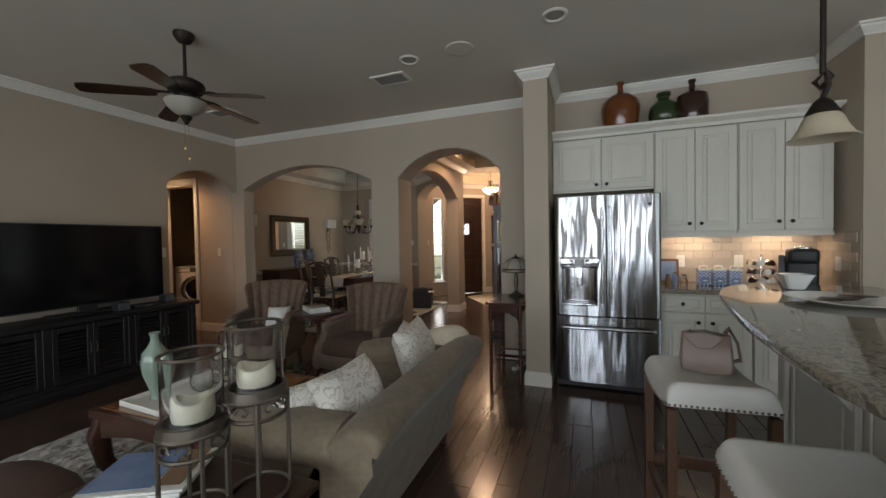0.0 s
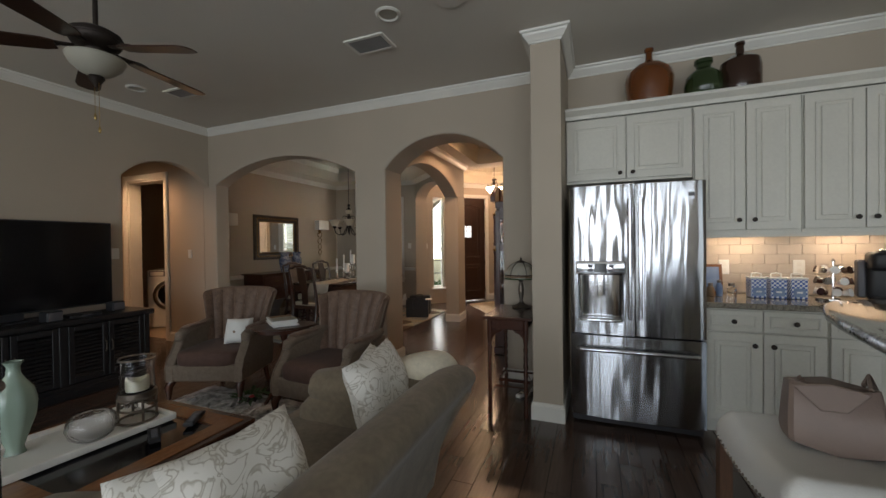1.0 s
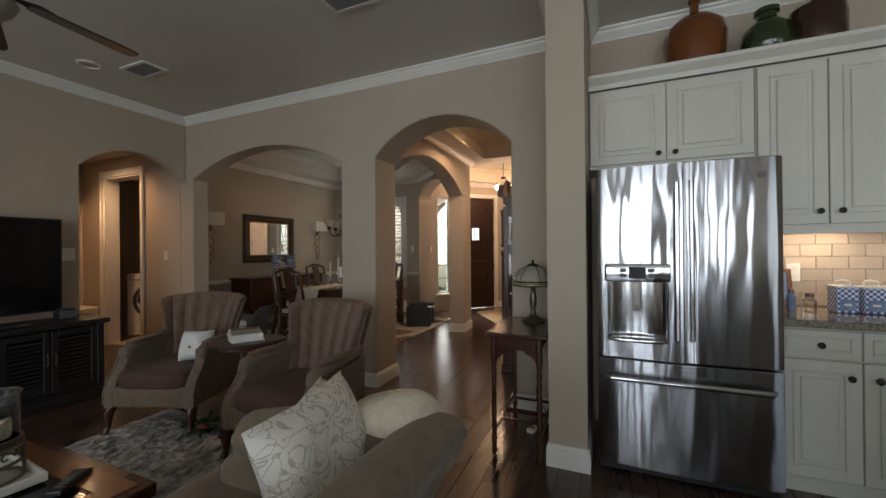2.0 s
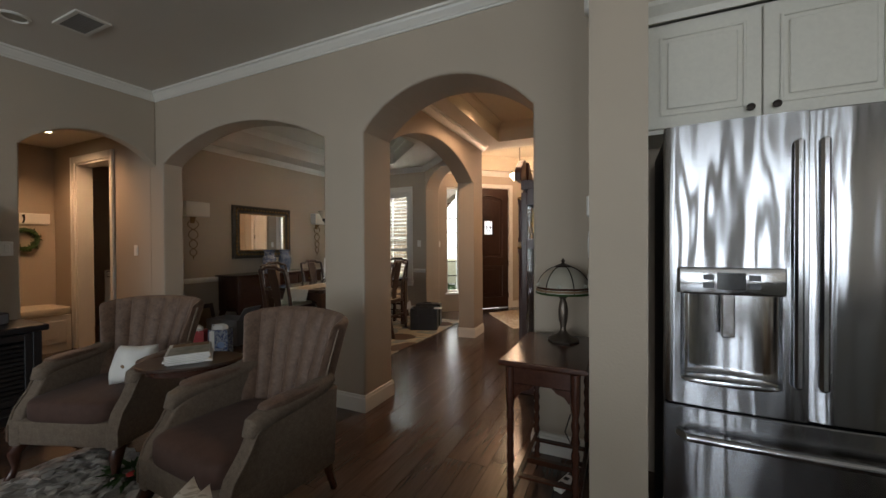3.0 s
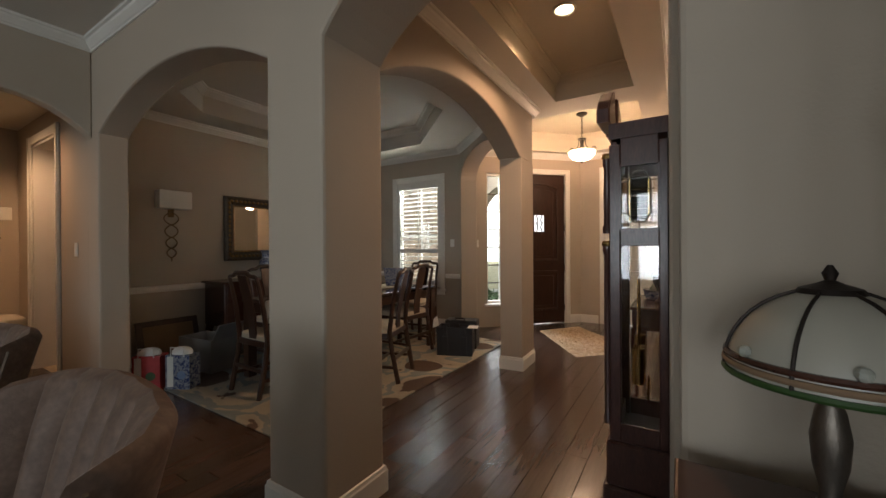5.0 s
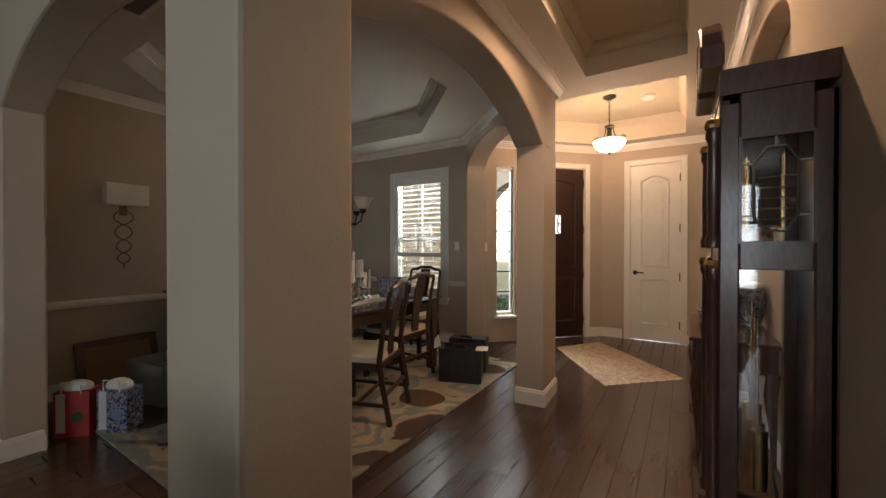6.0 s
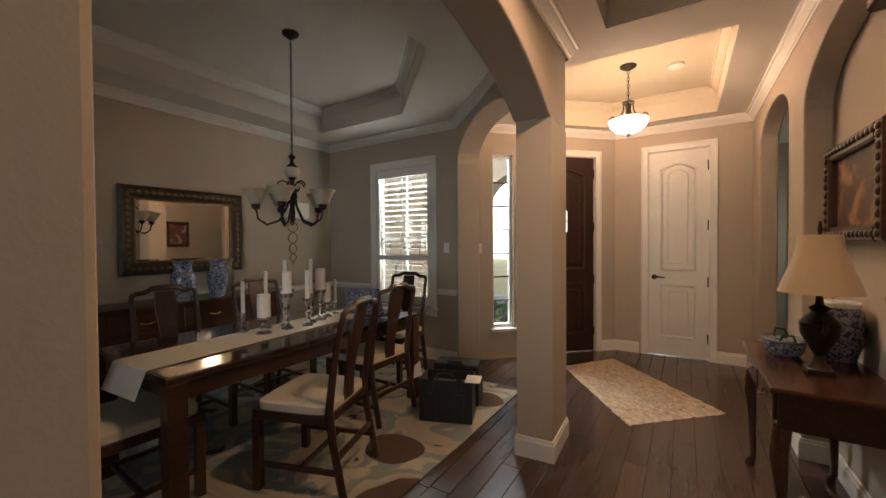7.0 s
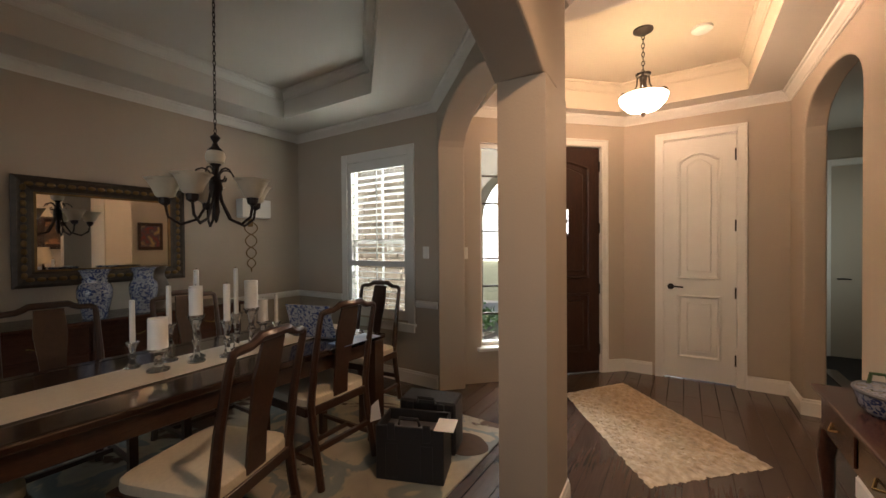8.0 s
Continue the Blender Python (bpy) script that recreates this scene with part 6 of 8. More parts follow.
# laundry doorway casing, with the washer beyond
tagged(part("door_casing", boxes((-6.71, 4.684, 0, -6.625, 4.703, 2.41), (-5.795, 4.684, 0, -5.715, 4.703, 2.41), (-6.625, 4.684, 2.325, -5.795, 4.703, 2.41), (-6.71, 4.676, 0, -6.685, 4.684, 2.41), (-5.74, 4.676, 0, -5.715, 4.684, 2.41), bevel=0.004), TRIM), "white casing of the laundry doorway", "door casing", kind="structure")
tagged(part("door_jamb", boxes((-6.625, 4.703, 0, -6.60, 4.865, 2.325), (-5.82, 4.703, 0, -5.795, 4.865, 2.325), (-6.60, 4.703, 2.30, -5.82, 4.865, 2.325)), TRIM), "white jamb of the laundry doorway", "door jamb", kind="structure")
structure("laundry_floor", boxes((-8.1, 4.76, -0.011, -5.91, 6.55, 0.003)), FLOORTILE, "cream tile floor of the laundry room", "floor")
ws = thing("washing_machine", "white front-loading washer in the laundry room", "washing machine", (-6.80, 5.55, 0.003), 38)
part("body", boxes((-0.34, -0.34, 0.02, 0.34, 0.34, 0.96), bevel=0.02), PORCELAIN, ws)
part("door_ring", lathe([(0.25, 0), (0.25, 0.02), (0.20, 0.035), (0.18, 0.02)], 32, (0, -0.341, 0.55), tilt=Matrix.Rotation(radians(90), 4, "X")), CHROME, ws, smooth=True)
part("door_glass", lathe([(0.18, 0.0), (0.17, 0.03), (0.10, 0.05), (0.01, 0.055)], 24, (0, -0.342, 0.55), tilt=Matrix.Rotation(radians(90), 4, "X")), SCREEN, ws, smooth=True)
part("control_panel", boxes((-0.30, -0.346, 0.86, 0.30, -0.341, 0.945), bevel=0.002), GREYPLASTIC, ws)
part("dial", lathe([(0.03, 0), (0.028, 0.02)], 16, (0.02, -0.347, 0.90), tilt=Matrix.Rotation(radians(90), 4, "X")), CHROME, ws)
part("drawer", boxes((-0.29, -0.35, 0.87, -0.10, -0.347, 0.935), bevel=0.002), PORCELAIN, ws)
lc = thing("laundry_cabinet", "cream wall cabinet over the washer", "cabinet", (-7.0, 6.25, 1.45))
part("body", boxes((-0.8, 0, 0, 0.95, 0.29, 0.75)), CAB, lc)
raised_door(-0.79, -0.22, 0.01, 0.74, -0.021, lc)
raised_door(-0.21, 0.36, 0.01, 0.74, -0.021, lc)
raised_door(0.37, 0.94, 0.01, 0.74, -0.021, lc)
b = thing("detergent_bottle", "small black coffee press on the washer", "bottle", (-6.98, 5.55, 0.965))
part("bottle_body", lathe([(0.05, 0), (0.05, 0.16), (0.03, 0.20), (0.03, 0.23)], 14), PLASTIC, b)
part("cap", lathe([(0.032, 0.23), (0.032, 0.25)], 12), CHROME, b)

# mudroom bench, hook board and wreath
be = thing("mudroom_bench", "cream built-in bench with a cushion in the mudroom", "bench", (-6.85, 3.55, 0))
part("body", boxes((-0.35, -0.95, 0.0, 0.20, 1.10, 0.44)), CAB, be)
part("cushion", soft(-0.07, 0.08, 0.49, 0.58, 2.10, 0.11, 8), CREAM, be, smooth=True)
for a, b in ((-0.85, -0.1), (0.0, 1.05)):
    part("drawer", boxes((0.201, a, 0.10, 0.215, b, 0.38), bevel=0.004), CAB, be)
    part("drawer_panel", boxes((0.216, a + 0.08, 0.16, 0.222, b - 0.08, 0.32), bevel=0.003), CAB, be)
hb = thing("hook_board", "white board with a dark coat hook on the mudroom wall", "coat hooks", (-7.197, 3.9, 1.64))
part("board", boxes((0.0, -0.9, -0.07, 0.02, 0.75, 0.07), bevel=0.004), TRIM, hb)
for y in (-0.5, 0.0, 0.5):
    part("hook", tube([(0.02, y, 0.03), (0.06, y, 0.05), (0.06, y, -0.02), (0.03, y, -0.05)], 0.008, 6), IRON, hb)
wr = thing("wreath", "small round green leaf wreath hanging on a hook", "wreath", (-7.15, 4.40, 1.38))
part("ring", tube([(0, 0.12 * math.cos(a), 0.12 * math.sin(a)) for a in [2 * math.pi * i / 20 for i in range(20)]], 0.025, 8, closed=True), LEAF, wr)
rnd = random.Random(4)
bm = bmesh.new()
for i in range(140):
    a, q, r = rnd.uniform(0, 6.28), rnd.uniform(0, 6.28), rnd.uniform(0.02, 0.045)
    c = Vector((0.0 + r * math.cos(q), (0.12 + r * math.sin(q)) * math.cos(a), (0.12 + r * math.sin(q)) * math.sin(a)))
    m = Matrix.Translation(c) @ Euler((rnd.uniform(0, 6), rnd.uniform(0, 6), rnd.uniform(0, 6))).to_matrix().to_4x4()
    bm.faces.new([bm.verts.new(m @ Vector(p)) for p in ((-0.022, 0, 0), (0, 0.010, 0.003), (0.022, 0, 0), (0, -0.010, 0.003))])
part("leaves", bm, LEAF, wr)
bk = thing("backpack", "dark patterned cushion standing on the bench", "cushion", (-6.78, 4.02, 0.546), 60)
part("cushion_body", soft(0, 0, 0.17, 0.36, 0.14, 0.34, 3), BLUEINK, bk, smooth=True)


def switch(m, label, n=1, mat=WHITEPLASTIC):
    ob = thing("light_switch", label, "light switch")
    ob.matrix_world = m
    w = 0.036 + 0.023 * (n - 1)
    part("plate", boxes((-w, -0.006, -0.058, w, 0, 0.058), bevel=0.003), mat, ob)
    for i in range(n):
        x = (i - (n - 1) / 2) * 0.046
        part("rocker", boxes((x - 0.016, -0.010, -0.033, x + 0.016, -0.0061, 0.033), bevel=0.002), mat, ob)
    return ob


switch(Matrix.Translation((-5.28, 4.701, 1.24)), "white light switch on the laundry hall wall")
switch(Matrix.Translation((-3.85, 8.607, 1.31)), "white light switch beside the dining window")
switch(TOF @ Matrix.Translation((-0.10, -0.002, 1.30)), "ivory light switch in the foyer")
WR90 = Matrix.Rotation(radians(-90), 4, "Z")     # faces -x
WL90 = Matrix.Rotation(radians(90), 4, "Z")      # faces +x
switch(Matrix.Translation((XW + 0.002, 3.58, 1.27)) @ WL90, "white double light switch beside the television", 2)
switch(Matrix.Translation((-0.527, 4.155, 1.28)) @ WR90, "white triple light switch on the wall end", 3)
# ceiling paint on this plate stands for the shade on white plastic
switch(Matrix.Translation((-0.527, 4.137, 1.12)) @ WR90, "blank switch plate low on the wall end, toned down for shade", 2, CEILING)
th = thing("thermostat", "white thermostat on the wall end above the lamp table", "thermostat")
th.matrix_world = Matrix.Translation((-0.527, 4.34, 1.46)) @ WR90
part("case", boxes((-0.06, -0.03, -0.045, 0.06, 0, 0.055), bevel=0.006), WHITEPLASTIC, th)
part("display", boxes((-0.03, -0.032, 0.0, 0.03, -0.0301, 0.035)), GREYPLASTIC, th)
al = thing("alarm_sensor", "small white alarm sensor high in the corner", "sensor", (-0.56, 4.63, 2.64))
part("case", boxes((-0.035, -0.03, -0.065, 0.03, 0.035, 0.065), bevel=0.015), WHITEPLASTIC, al)
part("lens", boxes((-0.02, -0.034, -0.03, 0.015, -0.0305, 0.01)), TRIM, al)

# dining window with plantation shutters
win = thing("window_dining", "white window with plantation shutters, slats half open", "window", (-4.495, 8.61, 0))
win["kind"] = "structure"
w0, w1, z0, z1 = -0.425, 0.425, 0.62, 2.29
part("casing", boxes((w0 - 0.085, -0.018, z0 - 0.02, w0, 0, z1 + 0.10), (w1, -0.018, z0 - 0.02, w1 + 0.085, 0, z1 + 0.10), (w0, -0.018, z1, w1, 0, z1 + 0.10), bevel=0.004), TRIM, win)
part("sill", boxes((w0 - 0.10, -0.04, z0 - 0.045, w1 + 0.10, 0.02, z0 - 0.021), bevel=0.004), TRIM, win)
part("apron", boxes((w0 - 0.08, -0.016, z0 - 0.11, w1 + 0.08, -0.001, z0 - 0.046)), TRIM, win)
part("shutter_frame", boxes((w0, 0.0, z0, w0 + 0.05, 0.03, z1), (w1 - 0.05, 0.0, z0, w1, 0.03, z1), (w0 + 0.05, 0.0, z0, w1 - 0.05, 0.03, z0 + 0.10), (w0 + 0.05, 0.0, z1 - 0.10, w1 - 0.05, 0.03, z1), (w0 + 0.05, 0.0, 1.16, w1 - 0.05, 0.03, 1.22)), TRIM, win)
for i in range(21):
    z = z0 + 0.135 + i * 0.0685
    if abs(z - 1.19) > 0.05 and z < z1 - 0.11:
        bm = prism([(-0.028, -0.003), (0, -0.005), (0.028, -0.003), (0.028, 0.003), (0, 0.005), (-0.028, 0.003)], w0 + 0.05, w1 - 0.05, "x")
        bmesh.ops.transform(bm, matrix=Matrix.Translation((0, 0.035, z)) @ Matrix.Rotation(radians(-12), 4, "X"), verts=bm.verts)
        part("slat", bm, TRIM, win)
part("tilt_rod", boxes((-0.006, 0.0, z0 + 0.12, 0.006, 0.008, 1.14), (-0.006, 0.0, 1.24, 0.006, 0.008, z1 - 0.12)), TRIM, win)
part("sash", boxes((w0, 0.09, z0, w0 + 0.04, 0.115, z1), (w1 - 0.04, 0.09, z0, w1, 0.115, z1), (w0, 0.09, 1.40, w1, 0.115, 1.45), (-0.012, 0.095, z0, 0.012, 0.11, z1)), TRIM, win)
pane = part("pane", boxes((w0, 0.100, z0, w1, 0.104, z1)), GLASS, win)
pane.visible_shadow = False
# sidelight beside the front door
sl = thing("window_sidelight", "tall narrow sidelight window with dark muntins", "window")
sl.matrix_world = TOF
sl["kind"] = "structure"
part("frame", boxes((0.07, 0.05, 0.36, 0.10, 0.11, 2.40), (0.30, 0.05, 0.36, 0.33, 0.11, 2.40), (0.10, 0.05, 2.36, 0.30, 0.11, 2.40), (0.10, 0.05, 0.36, 0.30, 0.11, 0.40)), TRIM, sl)
for i in range(1, 7):
    part("muntin", boxes((0.10, 0.07, 0.40 + 0.28 * i - 0.009, 0.30, 0.09, 0.40 + 0.28 * i + 0.009)), WOOD, sl)
part("sill", boxes((0.03, -0.05, 0.325, 0.37, 0.05, 0.359), bevel=0.004), TRIM, sl)
pane = part("pane", boxes((0.10, 0.078, 0.40, 0.30, 0.081, 2.36)), GLASS, sl)
pane.visible_shadow = False

# outdoors, seen through the window and the sidelight
structure("porch_arch", prism(comb(-5.349, -2.6, 3.6, [(-5.08, -3.3, 1.75, 2.75)]), 11.9, 12.3, "y"), material("pale_porch_stone", (0.55, 0.49, 0.40), 0.9, var=0.06, scale=4, bump=0.4, bump_scale=30), "pale stone arch of the porch", "wall")
# the backdrop glows by itself, standing in for overexposed daylight beyond the porch
structure("backdrop", boxes((-30, 40.0, -0.4, -2, 40.1, 11)), material("glowing_distance", (0.8, 0.8, 0.78), 0.9, emission=(1.0, 0.99, 0.96), strength=3.5), "glowing sheet for the overexposed daylight beyond the porch", "backdrop")
structure("ground", boxes((-200, -200, -0.45, 200, 200, -0.21)), material("dry_lawn", (0.27, 0.26, 0.15), 0.95, var=0.15, scale=3), "lawn round the house", "ground")
structure("porch_slab", boxes((-9, 8.9, -0.21, -1.0, 14.5, -0.06)), material("pale_concrete", (0.42, 0.39, 0.34), 0.9, var=0.05, scale=3), "pale concrete porch floor", "pavement")
porch = structure("porch_wall", boxes((-9.0, 11.9, -0.2, -5.35, 12.3, 4.5)), GROUT, "limestone porch wall opposite the dining window", "wall")
rnd = random.Random(11)
z = -0.05
for r in range(13):
    hgt = rnd.uniform(0.16, 0.26)
    x = -7.9 - rnd.uniform(0, 0.3)
    while x < -5.45:
        wd = rnd.uniform(0.22, 0.55)
        x1 = min(x + wd, -5.37)
        if x1 - x > 0.08:
            bm = boxes((x + 0.008, 11.86 - rnd.uniform(0, 0.03), z + 0.008, x1 - 0.008, 11.899, z + hgt - 0.008), bevel=0.012)
            part("stone_block", bm, STONE, porch)
        x = x1
    z += hgt
rnd = random.Random(5)
bm = bmesh.new()
for i in range(260):
    c = Vector((-4.6 + rnd.gauss(0, 0.55), 11.4 + rnd.gauss(0, 0.35), 0.06 + abs(rnd.gauss(0, 0.12))))
    m = Matrix.Translation(c) @ Euler((rnd.uniform(0, 6), rnd.uniform(0, 6), rnd.uniform(0, 6))).to_matrix().to_4x4()
    bm.faces.new([bm.verts.new(m @ Vector(p)) for p in ((-0.07, 0, 0), (0, 0.03, 0.01), (0.07, 0, 0), (0, -0.03, 0.01))])
tagged(part("shrub", bm, LEAF), "low green shrubs beside the porch", "shrub", kind="stuff")

# ---- dining room ----
tagged(part("leaf_rug", prism([(-5.25, 5.14), (-2.84, 5.10), (-2.82, 8.24), (-5.25, 8.24)], 0.001, 0.014, bevel=0.004, seg=1), RUGPRINT), "cream rug with large brown and grey leaf print", "rug")
RUGBROWN = material("brown_rug_print", (0.075, 0.048, 0.034), 0.95, color2=(0.11, 0.075, 0.055), scale=18, bump=0.2)
for k, (x, y, a, b) in enumerate(((-3.17, 6.83, 0.20, 0.18), (-3.30, 5.55, 0.22, 0.17), (-3.00, 7.85, 0.16, 0.14), (-4.75, 5.45, 0.26, 0.20))):
    leaf = [(x + a * math.cos(q) * (1 + 0.07 * math.sin(3 * q + k)), y + b * math.sin(q) * (1 + 0.07 * math.cos(2 * q + k))) for q in [2 * math.pi * i / 40 for i in range(40)]]
    tagged(part("printed_leaf", prism(leaf, 0.0142, 0.0158), RUGBROWN, bpy.data.objects["leaf_rug"]), "large dark brown rounded leaf in the pile")
dt = thing("dining_table", "long polished dark dining table", "dining table", (-3.985, 6.64, 0.014))
dt.scale = (0.95, 1.06, 1)
part("tabletop", prism([(-0.50, -0.92), (0.50, -0.92), (0.50, 0.92), (-0.50, 0.92)], 0.715, 0.75, bevel=0.008), TABLETOP, dt)
part("inlay_band", boxes((-0.485, -0.905, 0.75, -0.42, 0.905, 0.7515), (0.42, -0.905, 0.75, 0.485, 0.905, 0.7515), (-0.42, -0.905, 0.75, 0.42, -0.84, 0.7515), (-0.42, 0.84, 0.75, 0.42, 0.905, 0.7515)), TABLETOP, dt, "polished border band")
for r in ((-0.46, -0.86, 0.62, -0.43, 0.86, 0.714), (0.43, -0.86, 0.62, 0.46, 0.86, 0.714), (-0.43, -0.88, 0.62, 0.43, -0.85, 0.714), (-0.43, 0.85, 0.62, 0.43, 0.88, 0.714)):
    part("apron", boxes(r, bevel=0.004), WOOD, dt)
for sx in (-1, 1):
    for sy in (-1, 1):
        x, y = sx * 0.45, sy * 0.87
        part("leg", prism([(x - 0.04, y - 0.04), (x + 0.04, y - 0.04), (x + 0.04, y + 0.04), (x - 0.04, y + 0.04)], 0, 0.714, bevel=0.008), WOOD, dt)
DTZ = 0.7665
bm = bmesh.new()
prof = [(-0.98, -0.13), (-0.955, -0.06), (-0.935, -0.005)] + [(-0.925 + 1.85 * i / 10, 0.0) for i in range(11)] + [(0.935, -0.005), (0.955, -0.06), (0.975, -0.10)]
prism([(y, z + 0.005) for y, z in prof] + [(y, z + 0.002) for y, z in prof[::-1]], -0.17, 0.17, "x", bm)
rn = part("table_runner", bm, RUNNER)
rn.location = (-3.945, 6.64, DTZ + 0.001)
rn.rotation_euler = (0, 0, radians(4))
rn.scale = (1, 1.06, 1)
tagged(rn, "oatmeal linen runner along the dining table", "table runner")


def dining_chair(at, rz, label, arms=False):
    """A chair with a yoke back, a splat, a padded seat and square legs; it faces -y."""
    ob = thing("dining_chair", label, "dining chair", at, rz, "chairs round the dining table")
    part("seat_frame", boxes((-0.25, -0.24, 0.40, 0.25, -0.21, 0.45), (-0.23, 0.19, 0.40, 0.23, 0.22, 0.45), (-0.25, -0.21, 0.40, -0.22, 0.20, 0.45), (0.22, -0.21, 0.40, 0.25, 0.20, 0.45), bevel=0.003), WOOD, ob)
    part("seat", soft(0, -0.015, 0.465, 0.48, 0.45, 0.07, 7), CREAM, ob, "cream padded seat", smooth=True)
    for s in (-1, 1):
        part("front_leg", prism([(s * 0.225 - 0.021, -0.245), (s * 0.225 + 0.021, -0.245), (s * 0.225 + 0.021, -0.203), (s * 0.225 - 0.021, -0.203)], 0, 0.45, bevel=0.004, seg=1), WOOD, ob)
        part("back_post", tube([(s * 0.215, 0.285, 0.0), (s * 0.215, 0.225, 0.30), (s * 0.215, 0.205, 0.46), (s * 0.214, 0.235, 0.70), (s * 0.213, 0.270, 0.88), (s * 0.213, 0.288, 0.96)], [0.022, 0.022, 0.023, 0.020, 0.017, 0.016], 8), WOOD, ob, smooth=True)
        part("side_stretcher", boxes((s * 0.22 - 0.010, -0.205, 0.13, s * 0.22 + 0.010, 0.25, 0.155)), WOOD, ob)
        if arms:
            part("arm", tube([(s * 0.215, 0.22, 0.66), (s * 0.26, 0.05, 0.67), (s * 0.27, -0.14, 0.65), (s * 0.25, -0.18, 0.56), (s * 0.24, -0.16, 0.44)], 0.017, 8), WOOD, ob, smooth=True)
    part("crest_rail", tube([(-0.213, 0.288, 0.955), (-0.208, 0.292, 0.985), (-0.185, 0.296, 0.996), (-0.135, 0.299, 0.998), (-0.105, 0.302, 1.010), (-0.085, 0.304, 1.024), (0.085, 0.304, 1.024), (0.105, 0.302, 1.010), (0.135, 0.299, 0.998), (0.185, 0.296, 0.996), (0.208, 0.292, 0.985), (0.213, 0.288, 0.955)], [0.016, 0.017, 0.018, 0.018, 0.019, 0.021, 0.021, 0.019, 0.018, 0.018, 0.017, 0.016], 8), WOOD, ob, smooth=True)
    bm = bmesh.new()
    prof = [(0.205, 0.46, 0.055), (0.215, 0.60, 0.052), (0.235, 0.72, 0.060), (0.265, 0.86, 0.075), (0.298, 1.0, 0.065)]
    f, b = [], []
    for y, z, w in prof:
        f.append([bm.verts.new((x * w, y - 0.006, z)) for x in (-1, 1)])
        b.append([bm.verts.new((x * w, y + 0.006, z)) for x in (-1, 1)])
    for i in range(len(prof) - 1):
        bm.faces.new((f[i][0], f[i][1], f[i + 1][1], f[i + 1][0]))
        bm.faces.new((b[i][0], b[i][1], b[i + 1][1], b[i + 1][0]))
        for k in (0, 1):
            bm.faces.new((f[i][k], b[i][k], b[i + 1][k], f[i + 1][k]))
    part("splat", bm, WOOD, ob)
    part("stretcher", boxes((-0.21, 0.02, 0.13, 0.21, 0.04, 0.155)), WOOD, ob)
    part("back_stretcher", boxes((-0.20, 0.235, 0.20, 0.20, 0.255, 0.23)), WOOD, ob)
    return ob


RZ = 0.0145
dining_chair((-3.40, 6.40, RZ), -71, "dark wooden dining chair with cream seat, pulled out from the table")
dining_chair((-3.72, 7.20, RZ), -90, "dark wooden dining chair with cream seat, tucked beside the table")
dining_chair((-4.07, 7.92, RZ), 4, "dark wooden dining chair at the window end of the table")
dining_chair((-4.62, 6.22, RZ), 90, "dark wooden dining chair on the sideboard side")
dining_chair((-4.62, 6.95, RZ), 90, "dark wooden dining chair on the sideboard side")
dining_chair((-3.99, 5.70, RZ), 178, "dark wooden dining chair pushed under the end of the table")

# candles along the runner
for x, y, h, r, ch, cr in ((-4.08, 6.35, 0.13, 0.034, 0.21, 0.012), (-3.92, 6.40, 0.11, 0.050, 0.15, 0.042), (-4.05, 6.50, 0.20, 0.040, 0.20, 0.012), (-3.91, 6.57, 0.25, 0.042, 0.15, 0.032),
                           (-3.99, 6.61, 0.26, 0.040, 0.22, 0.013), (-3.87, 6.71, 0.20, 0.040, 0.20, 0.017), (-3.94, 6.80, 0.22, 0.040, 0.26, 0.012), (-3.97, 6.91, 0.235, 0.045, 0.165, 0.038),
                           (-4.01, 7.01, 0.13, 0.040, 0.14, 0.030), (-4.05, 7.13, 0.10, 0.036, 0.19, 0.012)):
    c = thing("candlestick", "turned crystal candlestick with a white %s candle" % ("pillar" if cr > 0.02 else "taper"), "candlestick", (x, y, DTZ + 0.0065), 0, "crystal candlesticks on the table")
    part("holder", lathe([(r, 0), (r, 0.008), (r * 0.45, 0.02), (r * 0.3, h * 0.35), (r * 0.55, h * 0.45), (r * 0.3, h * 0.55), (r * 0.5, h * 0.8), (r * 0.85 if cr < 0.02 else r * 1.05, h * 0.97), (r * 0.9, h)], 14), CRYSTAL, c, smooth=True)
    part("candle", lathe([(cr, h), (cr * 0.98, h + ch), (cr * 0.5, h + ch + 0.003)], 16), WHITEWAX, c, smooth=True)
    part("wick", lathe([(0.0012, h + ch), (0.0012, h + ch + 0.012)], 5), DARK, c)

lp = thing("laptop", "open laptop with sticker-covered lid on the table", "laptop", (-3.84, 7.36, DTZ + 0.001), 14)
part("keyboard_base", boxes((-0.17, -0.12, 0, 0.17, 0.12, 0.014), bevel=0.004), GREYPLASTIC, lp)
bm = boxes((-0.17, 0, 0, 0.17, 0.008, 0.23), bevel=0.003)
bmesh.ops.transform(bm, matrix=Matrix.Translation((0, -0.12, 0.012)) @ Matrix.Rotation(radians(18), 4, "X"), verts=bm.verts)
lid = part("lid", bm, CHINA, lp, "lid covered in blue and white stickers")
tagged(part("placemat", boxes((-3.62, 7.20, DTZ, -3.47, 7.52, DTZ + 0.004)), BLUEINK), "dark blue cloth folded on the table", "cloth")

